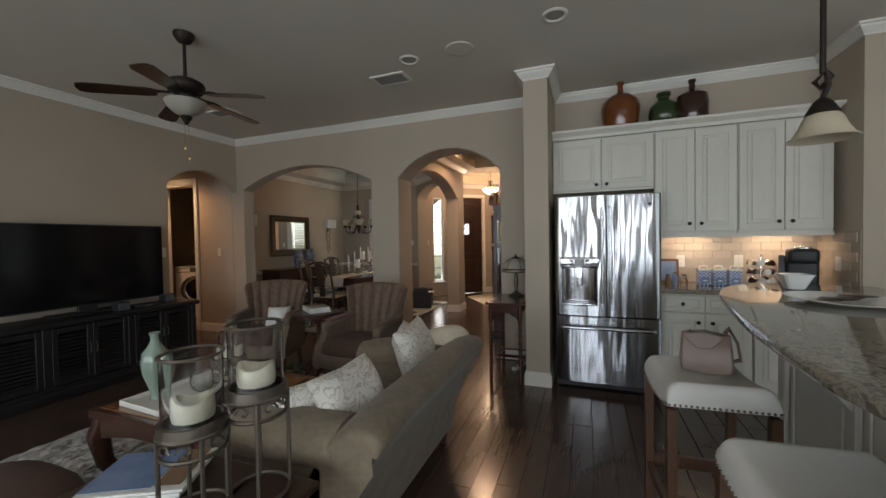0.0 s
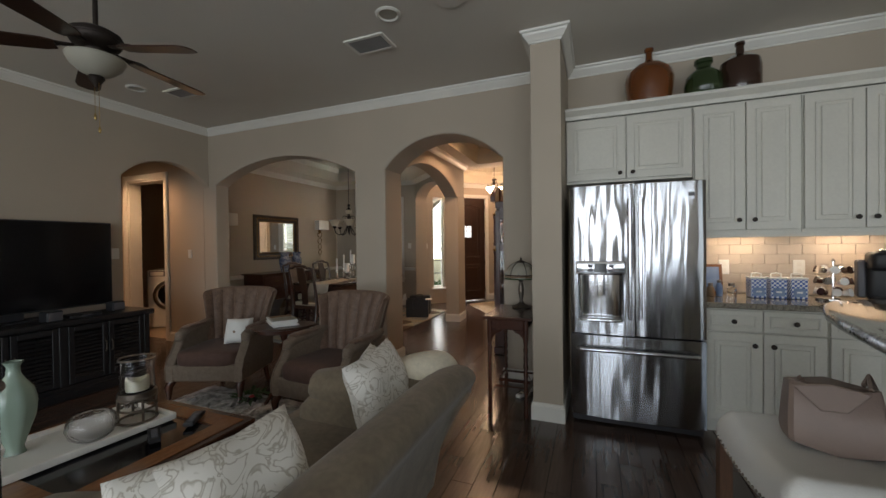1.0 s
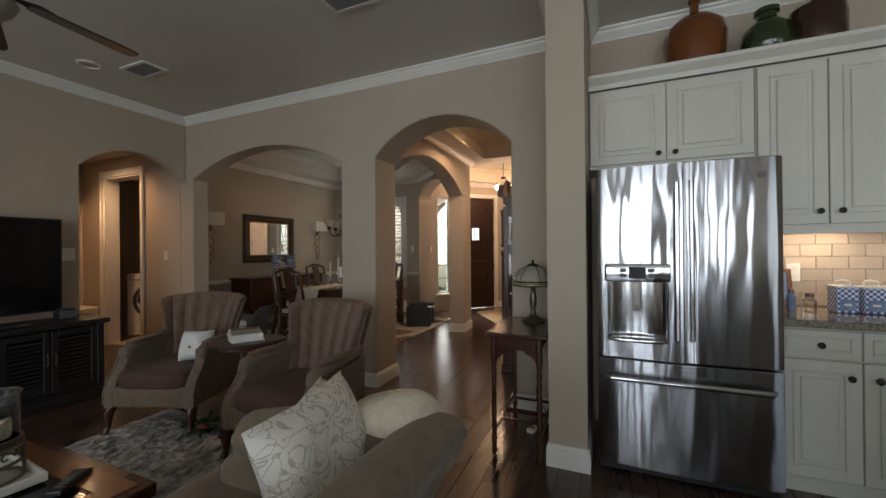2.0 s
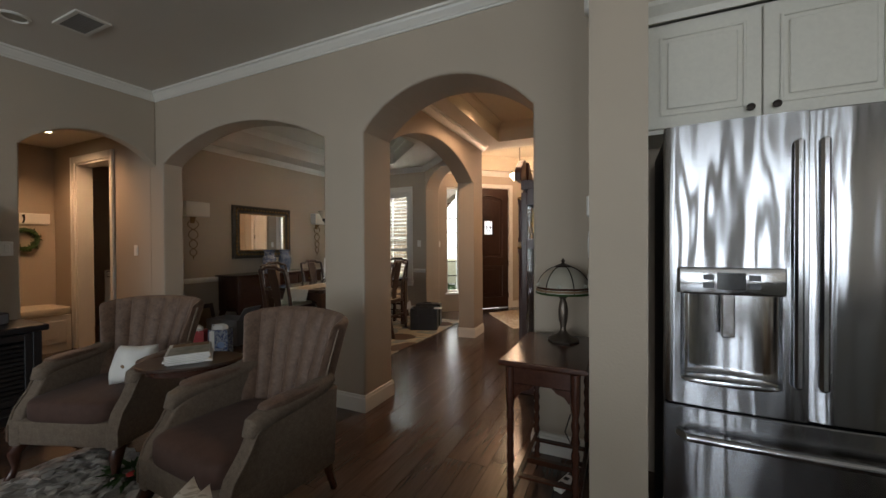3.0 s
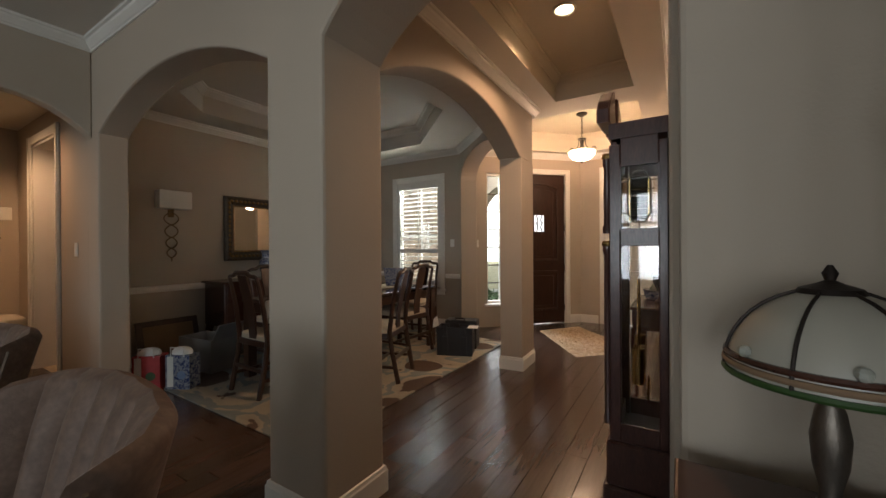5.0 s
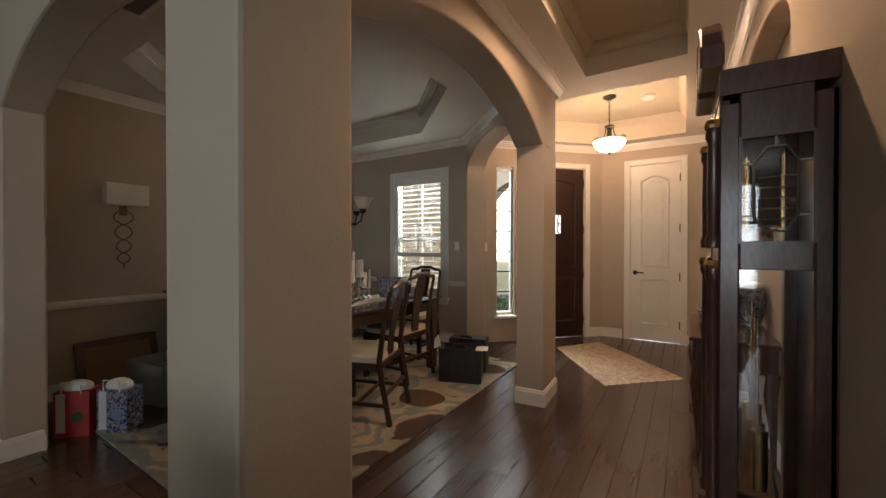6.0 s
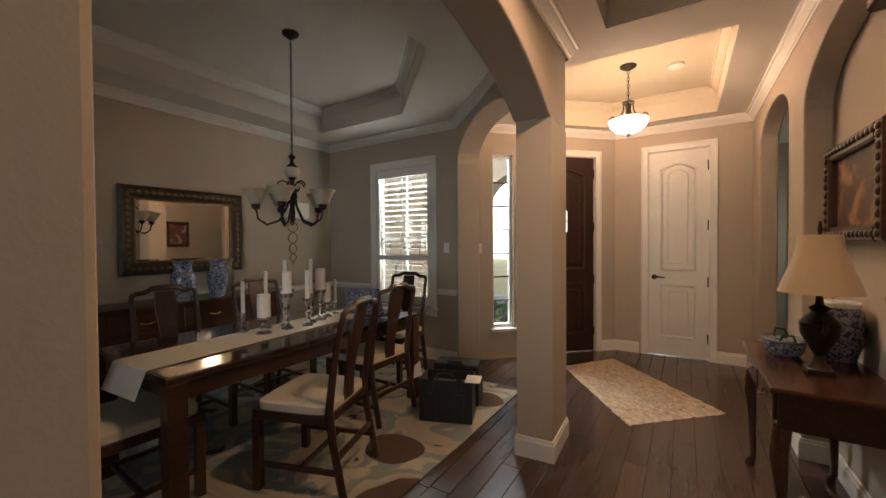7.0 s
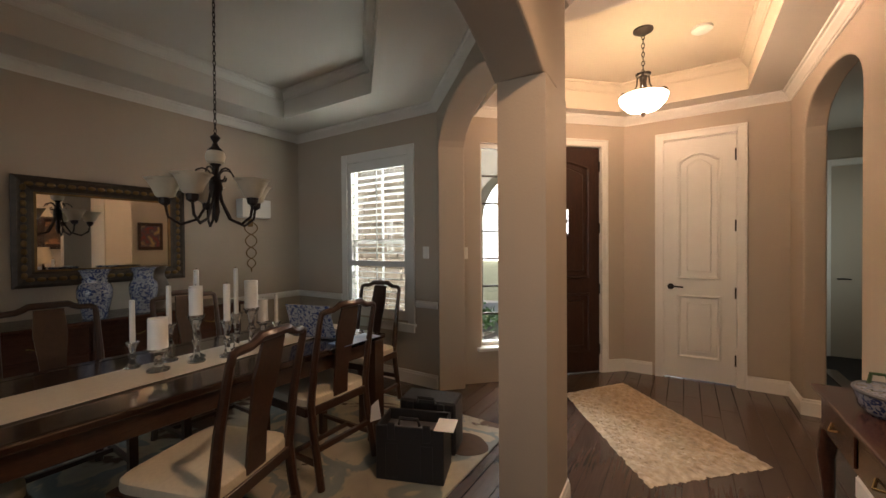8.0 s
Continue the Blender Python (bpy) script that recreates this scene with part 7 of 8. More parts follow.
# sideboard with porcelain vases
sb = thing("sideboard", "dark mahogany sideboard with carved legs", "sideboard", (-5.53, 6.78, 0.0))
sb.scale = (1, 1, 0.945)
part("body", boxes((-0.22, -0.82, 0.36, 0.22, 0.82, 0.88), bevel=0.006), MAHOG, sb)
part("top", prism([(-0.24, -0.85), (0.25, -0.85), (0.25, 0.85), (-0.24, 0.85)], 0.88, 0.91, bevel=0.008), MAHOG, sb)
for y0, y1 in ((-0.80, -0.28), (-0.26, 0.26), (0.28, 0.80)):
    d = part("drawer", boxes((0.221, y0, 0.68, 0.234, y1, 0.86), bevel=0.003), MAHOG, sb)
    part("pull", tube([(0.235, (y0 + y1) / 2 - 0.05, 0.77), (0.255, (y0 + y1) / 2, 0.755), (0.235, (y0 + y1) / 2 + 0.05, 0.77)], 0.005, 6), BRASS, d)
    d = part("door", boxes((0.221, y0, 0.38, 0.234, y1, 0.66), bevel=0.003), MAHOG, sb)
    part("panel", boxes((0.235, y0 + 0.06, 0.43, 0.242, y1 - 0.06, 0.61), bevel=0.003), MAHOG, d)
for x in (-0.18, 0.18):
    for y in (-0.77, 0.77):
        part("leg", tube([(x, y, 0.37), (x * 1.1, y * 1.02, 0.28), (x, y, 0.12), (x * 1.15, y * 1.02, 0.0)], [0.045, 0.042, 0.022, 0.028], 10), MAHOG, sb, smooth=True)
for y, k, mat, lab in ((6.56, 1.0, CHINA, "blue and white porcelain vase with flared neck"), (6.86, 0.92, CHINA, "grey and white patterned porcelain vase"), (6.98, 0.86, PEWTER, "small dark ceramic vase behind the others")):
    v = thing("porcelain_vase", lab, "vase", (-5.40 - (0.10 if k < 0.9 else 0), y, 0.862), 0, "vases on the sideboard")
    part("vase_body", lathe([(0.07 * k, 0), (0.072 * k, 0.015), (0.085 * k, 0.08), (0.102 * k, 0.16), (0.104 * k, 0.21), (0.092 * k, 0.245), (0.074 * k, 0.262), (0.07 * k, 0.30), (0.080 * k, 0.335), (0.096 * k, 0.352), (0.098 * k, 0.358), (0.088 * k, 0.358), (0.07 * k, 0.33), (0.06 * k, 0.30)], 24), mat, v, smooth=True)

# mirror over the sideboard, sconces on both sides
mr = thing("wall_mirror", "large mirror in a dark carved gilt frame", "mirror", (-5.785, 6.76, 1.50))
hw, hh = 0.555, 0.412
prof = [(0, 0.002), (0.0, 0.03), (0.025, 0.045), (0.05, 0.035), (0.07, 0.04), (0.10, 0.022), (0.115, 0.024), (0.115, 0.002)]
bm = bmesh.new()
rings = []
for sy, sz in ((-1, -1), (1, -1), (1, 1), (-1, 1)):
    rings.append([bm.verts.new((h, sy * (hw - o), sz * (hh - o))) for o, h in prof])
for i in range(4):
    a, b = rings[i], rings[(i + 1) % 4]
    for k in range(len(prof)):
        j = (k + 1) % len(prof)
        bm.faces.new((a[k], a[j], b[j], b[k]))
part("frame", bm, BRONZE, mr, "dark bronze carved frame")
for s in (-1, 1):
    for n_, horiz in ((17, True), (12, False)):
        for i in range(n_):
            u = -1 + 2 * (i + 0.5) / n_
            y, z = (u * (hw - 0.06), s * (hh - 0.06)) if horiz else (s * (hw - 0.06), u * (hh - 0.06))
            part("carved_bead", soft(0.040, y, z, 0.02, 0.05 if horiz else 0.035, 0.035 if horiz else 0.05, 2, nu=8, nv=5), GOLDMETAL, mr, smooth=True)
part("inner_bead", boxes((0.003, -hw + 0.115, -hh + 0.115, 0.02, -hw + 0.13, hh - 0.115), (0.003, hw - 0.13, -hh + 0.115, 0.02, hw - 0.115, hh - 0.115), (0.003, -hw + 0.13, -hh + 0.115, 0.02, hw - 0.13, -hh + 0.13), (0.003, -hw + 0.13, hh - 0.13, 0.02, hw - 0.13, hh - 0.115)), GOLDMETAL, mr, "thin gilt inner bead")
part("mirror_glass", boxes((0.003, -hw + 0.13, -hh + 0.13, 0.008, hw - 0.13, hh - 0.13)), MIRROR, mr)


def sconce(y, label):
    ob = thing("wall_sconce", label, "wall sconce", (-5.785, y, 1.0), 0, "sconces beside the mirror")
    part("shade", prism([(0.02, -0.16), (0.14, -0.16), (0.14, 0.16), (0.02, 0.16)], 0.69, 0.89, bevel=0.01), LINEN, ob, "white rectangular linen shade")
    part("backplate", boxes((0.001, -0.03, 0.60, 0.012, 0.03, 0.70), bevel=0.003), GOLDMETAL, ob)
    part("arm", tube([(0.012, 0, 0.66), (0.06, 0, 0.66), (0.08, 0, 0.72)], 0.007, 6), GOLDMETAL, ob)
    zc, hs = 0.66, (0.075, 0.075, 0.065, 0.055)
    for i, h in enumerate(hs):
        zc -= h
        part("loop", tube([(0.02, (0.035 + 0.075 * math.sin(math.pi * k / 10) ** 2 * (1 - 0.12 * i)) * s_ - 0.035 * s_ * 1.0 + 0.0, zc + h * math.cos(math.pi * k / 10)) for s_ in (1,) for k in range(11)] +
                          [(0.02, -(0.075 * math.sin(math.pi * k / 10) ** 2 * (1 - 0.12 * i)), zc - h * math.cos(math.pi * k / 10)) for k in range(1, 10)], 0.006, 6, closed=True), GOLDMETAL, ob, smooth=True)
        zc -= h * 0.9
    part("tip", lathe([(0.004, 0), (0.008, -0.02), (0.002, -0.05)], 8, (0.02, 0, zc)), GOLDMETAL, ob)
    return ob


sconce(5.62, "gold loop wall sconce with a white linen shade")
sconce(7.98, "gold loop wall sconce with a white linen shade, by the window")

# chandelier
ch = thing("chandelier", "bronze chandelier with five alabaster cup shades", "chandelier", (-4.15, 6.80, 3.01))
ch.scale = (0.96, 0.96, 1.09)
part("canopy", lathe([(0.065, 0), (0.065, -0.012), (0.03, -0.035), (0.01, -0.045)], 20), IRON, ch, smooth=True)
cz = -0.045
i = 0
while cz > -0.86:
    pts = [(0.008 * math.cos(a), 0, cz - 0.016 + 0.018 * math.sin(a)) for a in [2 * math.pi * k / 8 for k in range(8)]]
    if i % 2:
        pts = [(0, x, z) for x, y, z in pts]
    part("chain_link", tube(pts, 0.0028, 5, closed=True), IRON, ch)
    cz -= 0.027
    i += 1
part("stem", lathe([(0.006, -0.86), (0.03, -0.88), (0.012, -0.91), (0.02, -0.93), (0.045, -0.955), (0.052, -0.99), (0.045, -1.02), (0.02, -1.045), (0.016, -1.10), (0.035, -1.13), (0.04, -1.17), (0.018, -1.24), (0.022, -1.30), (0.012, -1.34), (0.004, -1.36)], 16), IRON, ch, smooth=True)
part("glass_ball", lathe([(0.02, -0.935), (0.052, -0.965), (0.058, -0.99), (0.05, -1.02), (0.02, -1.04)], 18), ALABASTER, ch, smooth=True)
for k in range(5):
    a = radians(20 + 72 * k)
    ca, sa = math.cos(a), math.sin(a)
    arm = part("arm", tube([(r * ca, r * sa, z) for r, z in ((0.02, -1.14), (0.04, -1.24), (0.10, -1.34), (0.19, -1.37), (0.255, -1.33), (0.27, -1.26))], 0.008, 8), IRON, ch, smooth=True)
    part("scroll", tube([((0.03 + 0.055 * (1 - q / 9)) * ca + 0.035 * math.cos(q * 0.75) * ca, (0.03 + 0.055 * (1 - q / 9)) * sa + 0.035 * math.cos(q * 0.75) * sa, -1.09 + 0.035 * math.sin(q * 0.75)) for q in range(9)], 0.005, 6), IRON, ch, smooth=True)
    part("cup", lathe([(0.012, 0), (0.03, 0.012), (0.035, 0.05), (0.03, 0.052)], 12, (0.27 * ca, 0.27 * sa, -1.27)), IRON, arm)
    part("shade", lathe([(0.03, 0.04), (0.05, 0.05), (0.068, 0.09), (0.095, 0.135), (0.108, 0.142), (0.102, 0.142), (0.063, 0.092), (0.04, 0.05)], 20, (0.27 * ca, 0.27 * sa, -1.27)), ALABASTER, arm, "cream alabaster glass shade", smooth=True)

# packing things on the rug: camera cases, bags, a leaning picture
for x, y, rz, lab, opened in ((-3.11, 7.42, 21, "open black equipment case on the dining rug", True), (-3.19, 7.72, 16, "second black equipment case behind the first", False)):
    cs = thing("equipment_case", lab, "case", (x, y, RZ), rz, "equipment cases")
    cs.scale = (0.88, 0.95, 1.1)
    if opened:
        part("shell", boxes((-0.23, -0.13, 0, 0.23, -0.115, 0.29), (-0.23, 0.115, 0, 0.23, 0.13, 0.29), (-0.23, -0.115, 0, -0.215, 0.115, 0.29), (0.215, -0.115, 0, 0.23, 0.115, 0.29), (-0.215, -0.115, 0, 0.215, 0.115, 0.015), bevel=0.004), PLASTIC, cs)
        part("foam_lining", boxes((-0.212, -0.112, 0.016, 0.212, 0.112, 0.23)), GREYPLASTIC, cs)
        part("paper_flap", prism([(-0.30, 0.27), (-0.22, 0.295), (-0.24, 0.40), (-0.29, 0.36)], -0.06, -0.057, "y"), PAPER, cs, "white paper sticking out")
        part("paper_sheet", boxes((0.17, -0.15, 0.292, 0.30, 0.02, 0.294)), PAPER, cs)
    else:
        part("shell", boxes((-0.22, -0.11, 0, 0.22, 0.11, 0.31), bevel=0.012), PLASTIC, cs)
    for sx in (-0.12, 0.12):
        part("latch", boxes((sx - 0.025, -0.142, 0.22, sx + 0.025, -0.131, 0.31), bevel=0.003), PLASTIC, cs)
        part("rib", boxes((sx - 0.04, -0.138, 0.02, sx + 0.04, -0.131, 0.20), bevel=0.002), PLASTIC, cs)
    part("handle", tube([(-0.07, -0.12, 0.30), (-0.06, -0.13, 0.335), (0.06, -0.13, 0.335), (0.07, -0.12, 0.30)], 0.01, 6), PLASTIC, cs)
for x, y, rz, mat, lab in ((-4.86, 5.07, 42, RED, "red and white paper shopping bag with a green emblem"), (-4.66, 5.24, 30, CHINA, "blue patterned shopping bag with white tissue")):
    bg = thing("shopping_bag", lab, "bag", (x, y, 0.001), rz, "shopping bags in the arch")
    bg.scale = (1.2, 1.2, 1.15)
    part("bag_body", prism([(-0.09, -0.055), (0.09, -0.055), (0.095, 0.055), (-0.095, 0.055)], 0, 0.27), mat, bg)
    part("stripe", boxes((-0.075, -0.058, 0.03, -0.03, -0.0555, 0.26)), PAPER, bg)
    part("emblem", lathe([(0.032, 0), (0.032, 0.002)], 14, (0.03, -0.0555, 0.12), tilt=Matrix.Rotation(radians(90), 4, "X")), LEAF if mat is RED else BLUEINK, bg)
    part("tissue", soft(0, 0, 0.28, 0.15, 0.09, 0.09, 2.2, nu=12, nv=8), PAPER, bg)
    part("handle", tube([(-0.05, -0.055, 0.26), (-0.045, -0.06, 0.33), (0.045, -0.06, 0.33), (0.05, -0.055, 0.26)], 0.004, 5), PAPER, bg)
pic = thing("leaning_picture", "framed brown picture leaning on the dining wall", "picture", (-5.60, 5.55, 0.002), 0)
bm = boxes((0, -0.30, 0, 0.025, 0.30, 0.48), bevel=0.004)
bmesh.ops.transform(bm, matrix=Matrix.Rotation(radians(-16), 4, "Y"), verts=bm.verts)
part("frame", bm, WOOD, pic)
bm = boxes((0.026, -0.24, 0.06, 0.029, 0.24, 0.42))
bmesh.ops.transform(bm, matrix=Matrix.Rotation(radians(-16), 4, "Y"), verts=bm.verts)
part("canvas", bm, CARD, pic)
bxx = thing("storage_bin", "open grey cardboard box with a raised flap", "box", (-5.06, 5.66, 0.001), 8)
part("sides", boxes((-0.25, -0.15, 0, 0.25, -0.14, 0.34), (-0.25, 0.14, 0, 0.25, 0.15, 0.34), (-0.25, -0.14, 0, -0.24, 0.14, 0.34), (0.24, -0.14, 0, 0.25, 0.14, 0.34), (-0.24, -0.14, 0, 0.24, 0.14, 0.01)), PEWTERPAINT, bxx)
part("flap", prism([(0.25, 0.34), (0.36, 0.50), (0.365, 0.495), (0.255, 0.335)], -0.14, 0.14, "y"), PEWTERPAINT, bxx)

# ---- hall and foyer ----
lt = thing("lamp_table", "small dark mahogany table with turned legs", "side table", (-0.715, 4.30, 0))
part("tabletop", prism([(-0.195, -0.31), (0.185, -0.31), (0.185, 0.31), (-0.195, 0.31)], 0.735, 0.76, bevel=0.007), MAHOG, lt)
for r in ((-0.15, -0.29, 0.66, -0.135, 0.29, 0.734), (0.125, -0.29, 0.66, 0.14, 0.29, 0.734), (-0.135, -0.30, 0.66, 0.125, -0.285, 0.734), (-0.135, 0.285, 0.66, 0.125, 0.30, 0.734)):
    part("apron", boxes(r, bevel=0.003), MAHOG, lt)
LEGP = [(0.016, 0), (0.020, 0.03), (0.014, 0.06), (0.020, 0.10), (0.015, 0.13)] + [(0.013 + 0.006 * (i % 2), 0.16 + 0.032 * i) for i in range(14)] + [(0.021, 0.61), (0.021, 0.735)]
for x in (-0.145, 0.135):
    for y in (-0.295, 0.295):
        part("leg", lathe(LEGP, 10, (x, y, 0)), MAHOG, lt, smooth=True)
for s in (-1, 1):
    part("bracket", prism([(s * 0.27, 0.66), (s * 0.15, 0.66), (s * 0.17, 0.64), (s * 0.21, 0.635), (s * 0.23, 0.60), (s * 0.27, 0.575)], -0.15, -0.135, "x"), MAHOG, lt, "pierced corner bracket")
    part("bracket", prism([(s * 0.125, 0.66), (s * 0.04, 0.66), (s * 0.06, 0.64), (s * 0.09, 0.63), (s * 0.125, 0.585)], -0.30, -0.285, "y"), MAHOG, lt, "pierced corner bracket")
    part("stretcher", boxes((s * 0.14 - 0.010, -0.285, 0.15, s * 0.14 + 0.010, 0.285, 0.175)), MAHOG, lt)
part("stretcher", boxes((-0.13, -0.012, 0.15, 0.13, 0.012, 0.175)), MAHOG, lt)
for y in (-0.185, 0.185):
    part("cross_slat", boxes((-0.13, y - 0.015, 0.176, 0.13, y + 0.015, 0.186)), MAHOG, lt)

lamp = thing("table_lamp", "bronze table lamp with a painted panelled glass dome shade", "lamp", (-0.690, 4.46, 0.761))
lamp.scale = (0.88, 0.88, 0.96)
bm = lathe([(0.085, 0), (0.088, 0.008), (0.072, 0.022), (0.045, 0.032), (0.028, 0.045), (0.018, 0.06), (0.016, 0.08), (0.026, 0.12), (0.030, 0.17), (0.022, 0.215), (0.014, 0.235), (0.026, 0.245), (0.012, 0.26), (0.01, 0.40)], 24)
for v in bm.verts:
    if v.co.z < 0.015:
        a = math.atan2(v.co.y, v.co.x)
        v.co.x, v.co.y = v.co.x * (1 + 0.08 * math.cos(6 * a)), v.co.y * (1 + 0.08 * math.cos(6 * a))
part("base", bm, PEWTER, lamp, smooth=True)
R, zs = 0.158, 0.272
prof = [(R * math.cos(t) if t < 1.38 else 0.03, zs + 0.150 * math.sin(t)) for t in [1.4 * i / 9 for i in range(10)]]
bm = bmesh.new()
seg = 6
for s in range(seg):
    rings = []
    for r, z in prof:
        rings.append([bm.verts.new((r * math.cos(a), r * math.sin(a), z)) for a in [2 * math.pi * (s + q / 5) / seg for q in range(6)]])
    for a, b in zip(rings, rings[1:]):
        for i in range(5):
            bm.faces.new((a[i], a[i + 1], b[i + 1], b[i]))
bmesh.ops.remove_doubles(bm, verts=bm.verts, dist=1e-4)
shade = part("shade", bm, OPAL, lamp, "opal glass dome with painted border", smooth=True)
for s in range(seg):
    a = 2 * math.pi * s / seg
    part("rib", tube([(r * 1.012 * math.cos(a), r * 1.012 * math.sin(a), z + 0.002) for r, z in prof], 0.0032, 6), IRON, shade, smooth=True)
for z, k, m in ((zs, 1.005, LEAF), (zs + 0.016, 1.0, CARD), (zs + 0.03, 0.99, MAHOG)):
    part("border", tube([(R * k * math.cos(a), R * k * math.sin(a), z) for a in [2 * math.pi * i / 36 for i in range(36)]], 0.006, 6, closed=True), m, shade, smooth=True)
for s in range(seg):
    a = 2 * math.pi * (s + 0.5) / seg
    part("painted_landscape", soft(R * 0.985 * math.cos(a), R * 0.985 * math.sin(a), zs + 0.045, 0.024, 0.024, 0.022, 2, nu=8, nv=5), GREENINK, shade)
part("cap", lathe([(0.05, zs + 0.143), (0.045, zs + 0.152), (0.02, zs + 0.160), (0.008, zs + 0.166), (0.012, zs + 0.178), (0.004, zs + 0.192)], 16), IRON, lamp, smooth=True)
cd = tube([(-0.66, 4.52, 0.34), (-0.70, 4.60, 0.20), (-0.62, 4.58, 0.06), (-0.72, 4.50, 0.012), (-0.64, 4.42, 0.012), (-0.58, 4.52, 0.02), (-0.56, 4.62, 0.10)], 0.004, 6)
bmesh.ops.translate(cd, verts=cd.verts, vec=(0.690, -4.46, -0.761))
bmesh.ops.scale(cd, vec=(1 / 0.88, 1 / 0.88, 1 / 0.96), verts=cd.verts)
part("cord", cd, DARK, lamp, "loose dark cord under the table", smooth=True)
pw = thing("power_strip", "white power strip on the floor under the lamp table", "power strip", (-0.66, 4.46, 0.001), 70)
part("case", boxes((-0.13, -0.025, 0, 0.13, 0.025, 0.03), bevel=0.006), WHITEPLASTIC, pw)
for i in range(4):
    part("socket", boxes((-0.10 + 0.055 * i, -0.012, 0.03, -0.075 + 0.055 * i, 0.012, 0.032)), DARK, pw)

# grandfather clock
gc = thing("grandfather_clock", "tall dark cherry grandfather clock with glass sides", "clock", (-1.060, 5.795, 0.0))
gc.scale = (1, 1, 0.887)
W, D = 0.205, 0.130      # half width along the wall, half depth
part("plinth", boxes((-D - 0.03, -W - 0.03, 0, D, W + 0.03, 0.10), (-D - 0.015, -W - 0.015, 0.10, D, W + 0.015, 0.34), bevel=0.01), CLOCKWOOD, gc)
part("back_panel", boxes((D - 0.015, -W, 0.34, D, W, 1.95)), CLOCKWOOD, gc)
for y in (-W, W - 0.05):
    for x in (-D, D - 0.05):
        part("stile", boxes((x, y, 0.34, x + 0.05, y + 0.05, 1.95), bevel=0.005), CLOCKWOOD, gc)
for z0, z1 in ((0.34, 0.44), (1.40, 1.49), (1.83, 1.98)):
    part("rail", boxes((-D + 0.05, -W + 0.003, z0, D - 0.05, -W + 0.03, z1), (-D + 0.05, W - 0.03, z0, D - 0.05, W - 0.003, z1), (-D + 0.003, -W + 0.05, z0, -D + 0.03, W - 0.05, z1), bevel=0.003), CLOCKWOOD, gc)
for z0, z1 in ((0.44, 1.40), (1.49, 1.83)):
    for y in (-W + 0.012, W - 0.016):
        p = part("side_glass", boxes((-D + 0.05, y, z0, D - 0.05, y + 0.004, z1)), GLASS, gc)
    part("front_glass", boxes((-D + 0.01, -W + 0.05, z0, -D + 0.014, W - 0.05, z1)), GLASS, gc)
octagon = [(-0.022, 0.135), (0.022, 0.135), (0.048, 0.085), (0.048, -0.085), (0.022, -0.135), (-0.022, -0.135), (-0.048, -0.085), (-0.048, 0.085)]
part("side_fretwork", tube([(x, -W + 0.008, 1.66 + z) for x, z in octagon], 0.0045, 6, closed=True), PEWTER, gc, "slender eight-sided fretwork on the side window", smooth=True)
for x0, z0, x1, z1 in ((-0.003, 1.795, 0.003, 1.83), (-0.003, 1.49, 0.003, 1.525), (-0.08, 1.742, -0.048, 1.748), (0.048, 1.742, 0.08, 1.748), (-0.08, 1.572, -0.048, 1.578), (0.048, 1.572, 0.08, 1.578)):
    part("fretwork_bar", boxes((x0, -W + 0.005, z0, x1, -W + 0.011, z1)), PEWTER, gc)
part("side_bead", boxes((-D + 0.046, -W - 0.004, 1.485, -D + 0.054, -W + 0.004, 1.835), (D - 0.054, -W - 0.004, 1.485, D - 0.046, -W + 0.004, 1.835), (-D + 0.054, -W - 0.004, 1.485, D - 0.054, -W + 0.004, 1.493), (-D + 0.054, -W - 0.004, 1.827, D - 0.054, -W + 0.004, 1.835)), CLOCKWOOD, gc)
for x in (-0.055, 0.03):
    part("movement_plate", boxes((x, -0.09, 1.54, x + 0.006, 0.09, 1.79)), BRASS, gc, "brass plate of the movement")
for k in range(5):
    part("chime_rod", tube([(-0.04, -0.10 - 0.006 * k, 1.57 + 0.035 * k), (0.06, -0.10 - 0.006 * k, 1.57 + 0.035 * k)], 0.004, 6), BRASS, gc)
part("movement_case", boxes((-0.045, -0.085, 1.55, 0.028, 0.085, 1.78)), DARK, gc, "dark works between the plates")
part("dial", lathe([(0.16, 0), (0.16, 0.006), (0.01, 0.007)], 28, (-D + 0.05, 0, 1.66), tilt=Matrix.Rotation(radians(-90), 4, "Y")), BRASS, gc, "brass clock dial")
for y in (-0.06, 0.0, 0.06):
    part("weight", lathe([(0.028, 0), (0.028, 0.20), (0.006, 0.21), (0.002, 0.60)], 14, (-0.02, y, 0.62 + 0.05 * (y > 0))), BRASS, gc, "brass weight", smooth=True)
part("pendulum", lathe([(0.07, 0), (0.075, 0.008), (0.01, 0.016)], 20, (0.03, 0, 0.58), tilt=Matrix.Rotation(radians(-90), 4, "Y")), BRASS, gc)
part("cornice", sweep([(-D, W, 1.98), (D, W, 1.98), (D, -W, 1.98), (-D, -W, 1.98)], [(0, 0), (-0.01, 0), (-0.02, 0.03), (-0.05, 0.06), (-0.055, 0.085), (0, 0.085)], True), CLOCKWOOD, gc)
part("top_board", boxes((-D + 0.002, -W + 0.002, 2.0, D - 0.002, W - 0.002, 2.062)), CLOCKWOOD, gc)
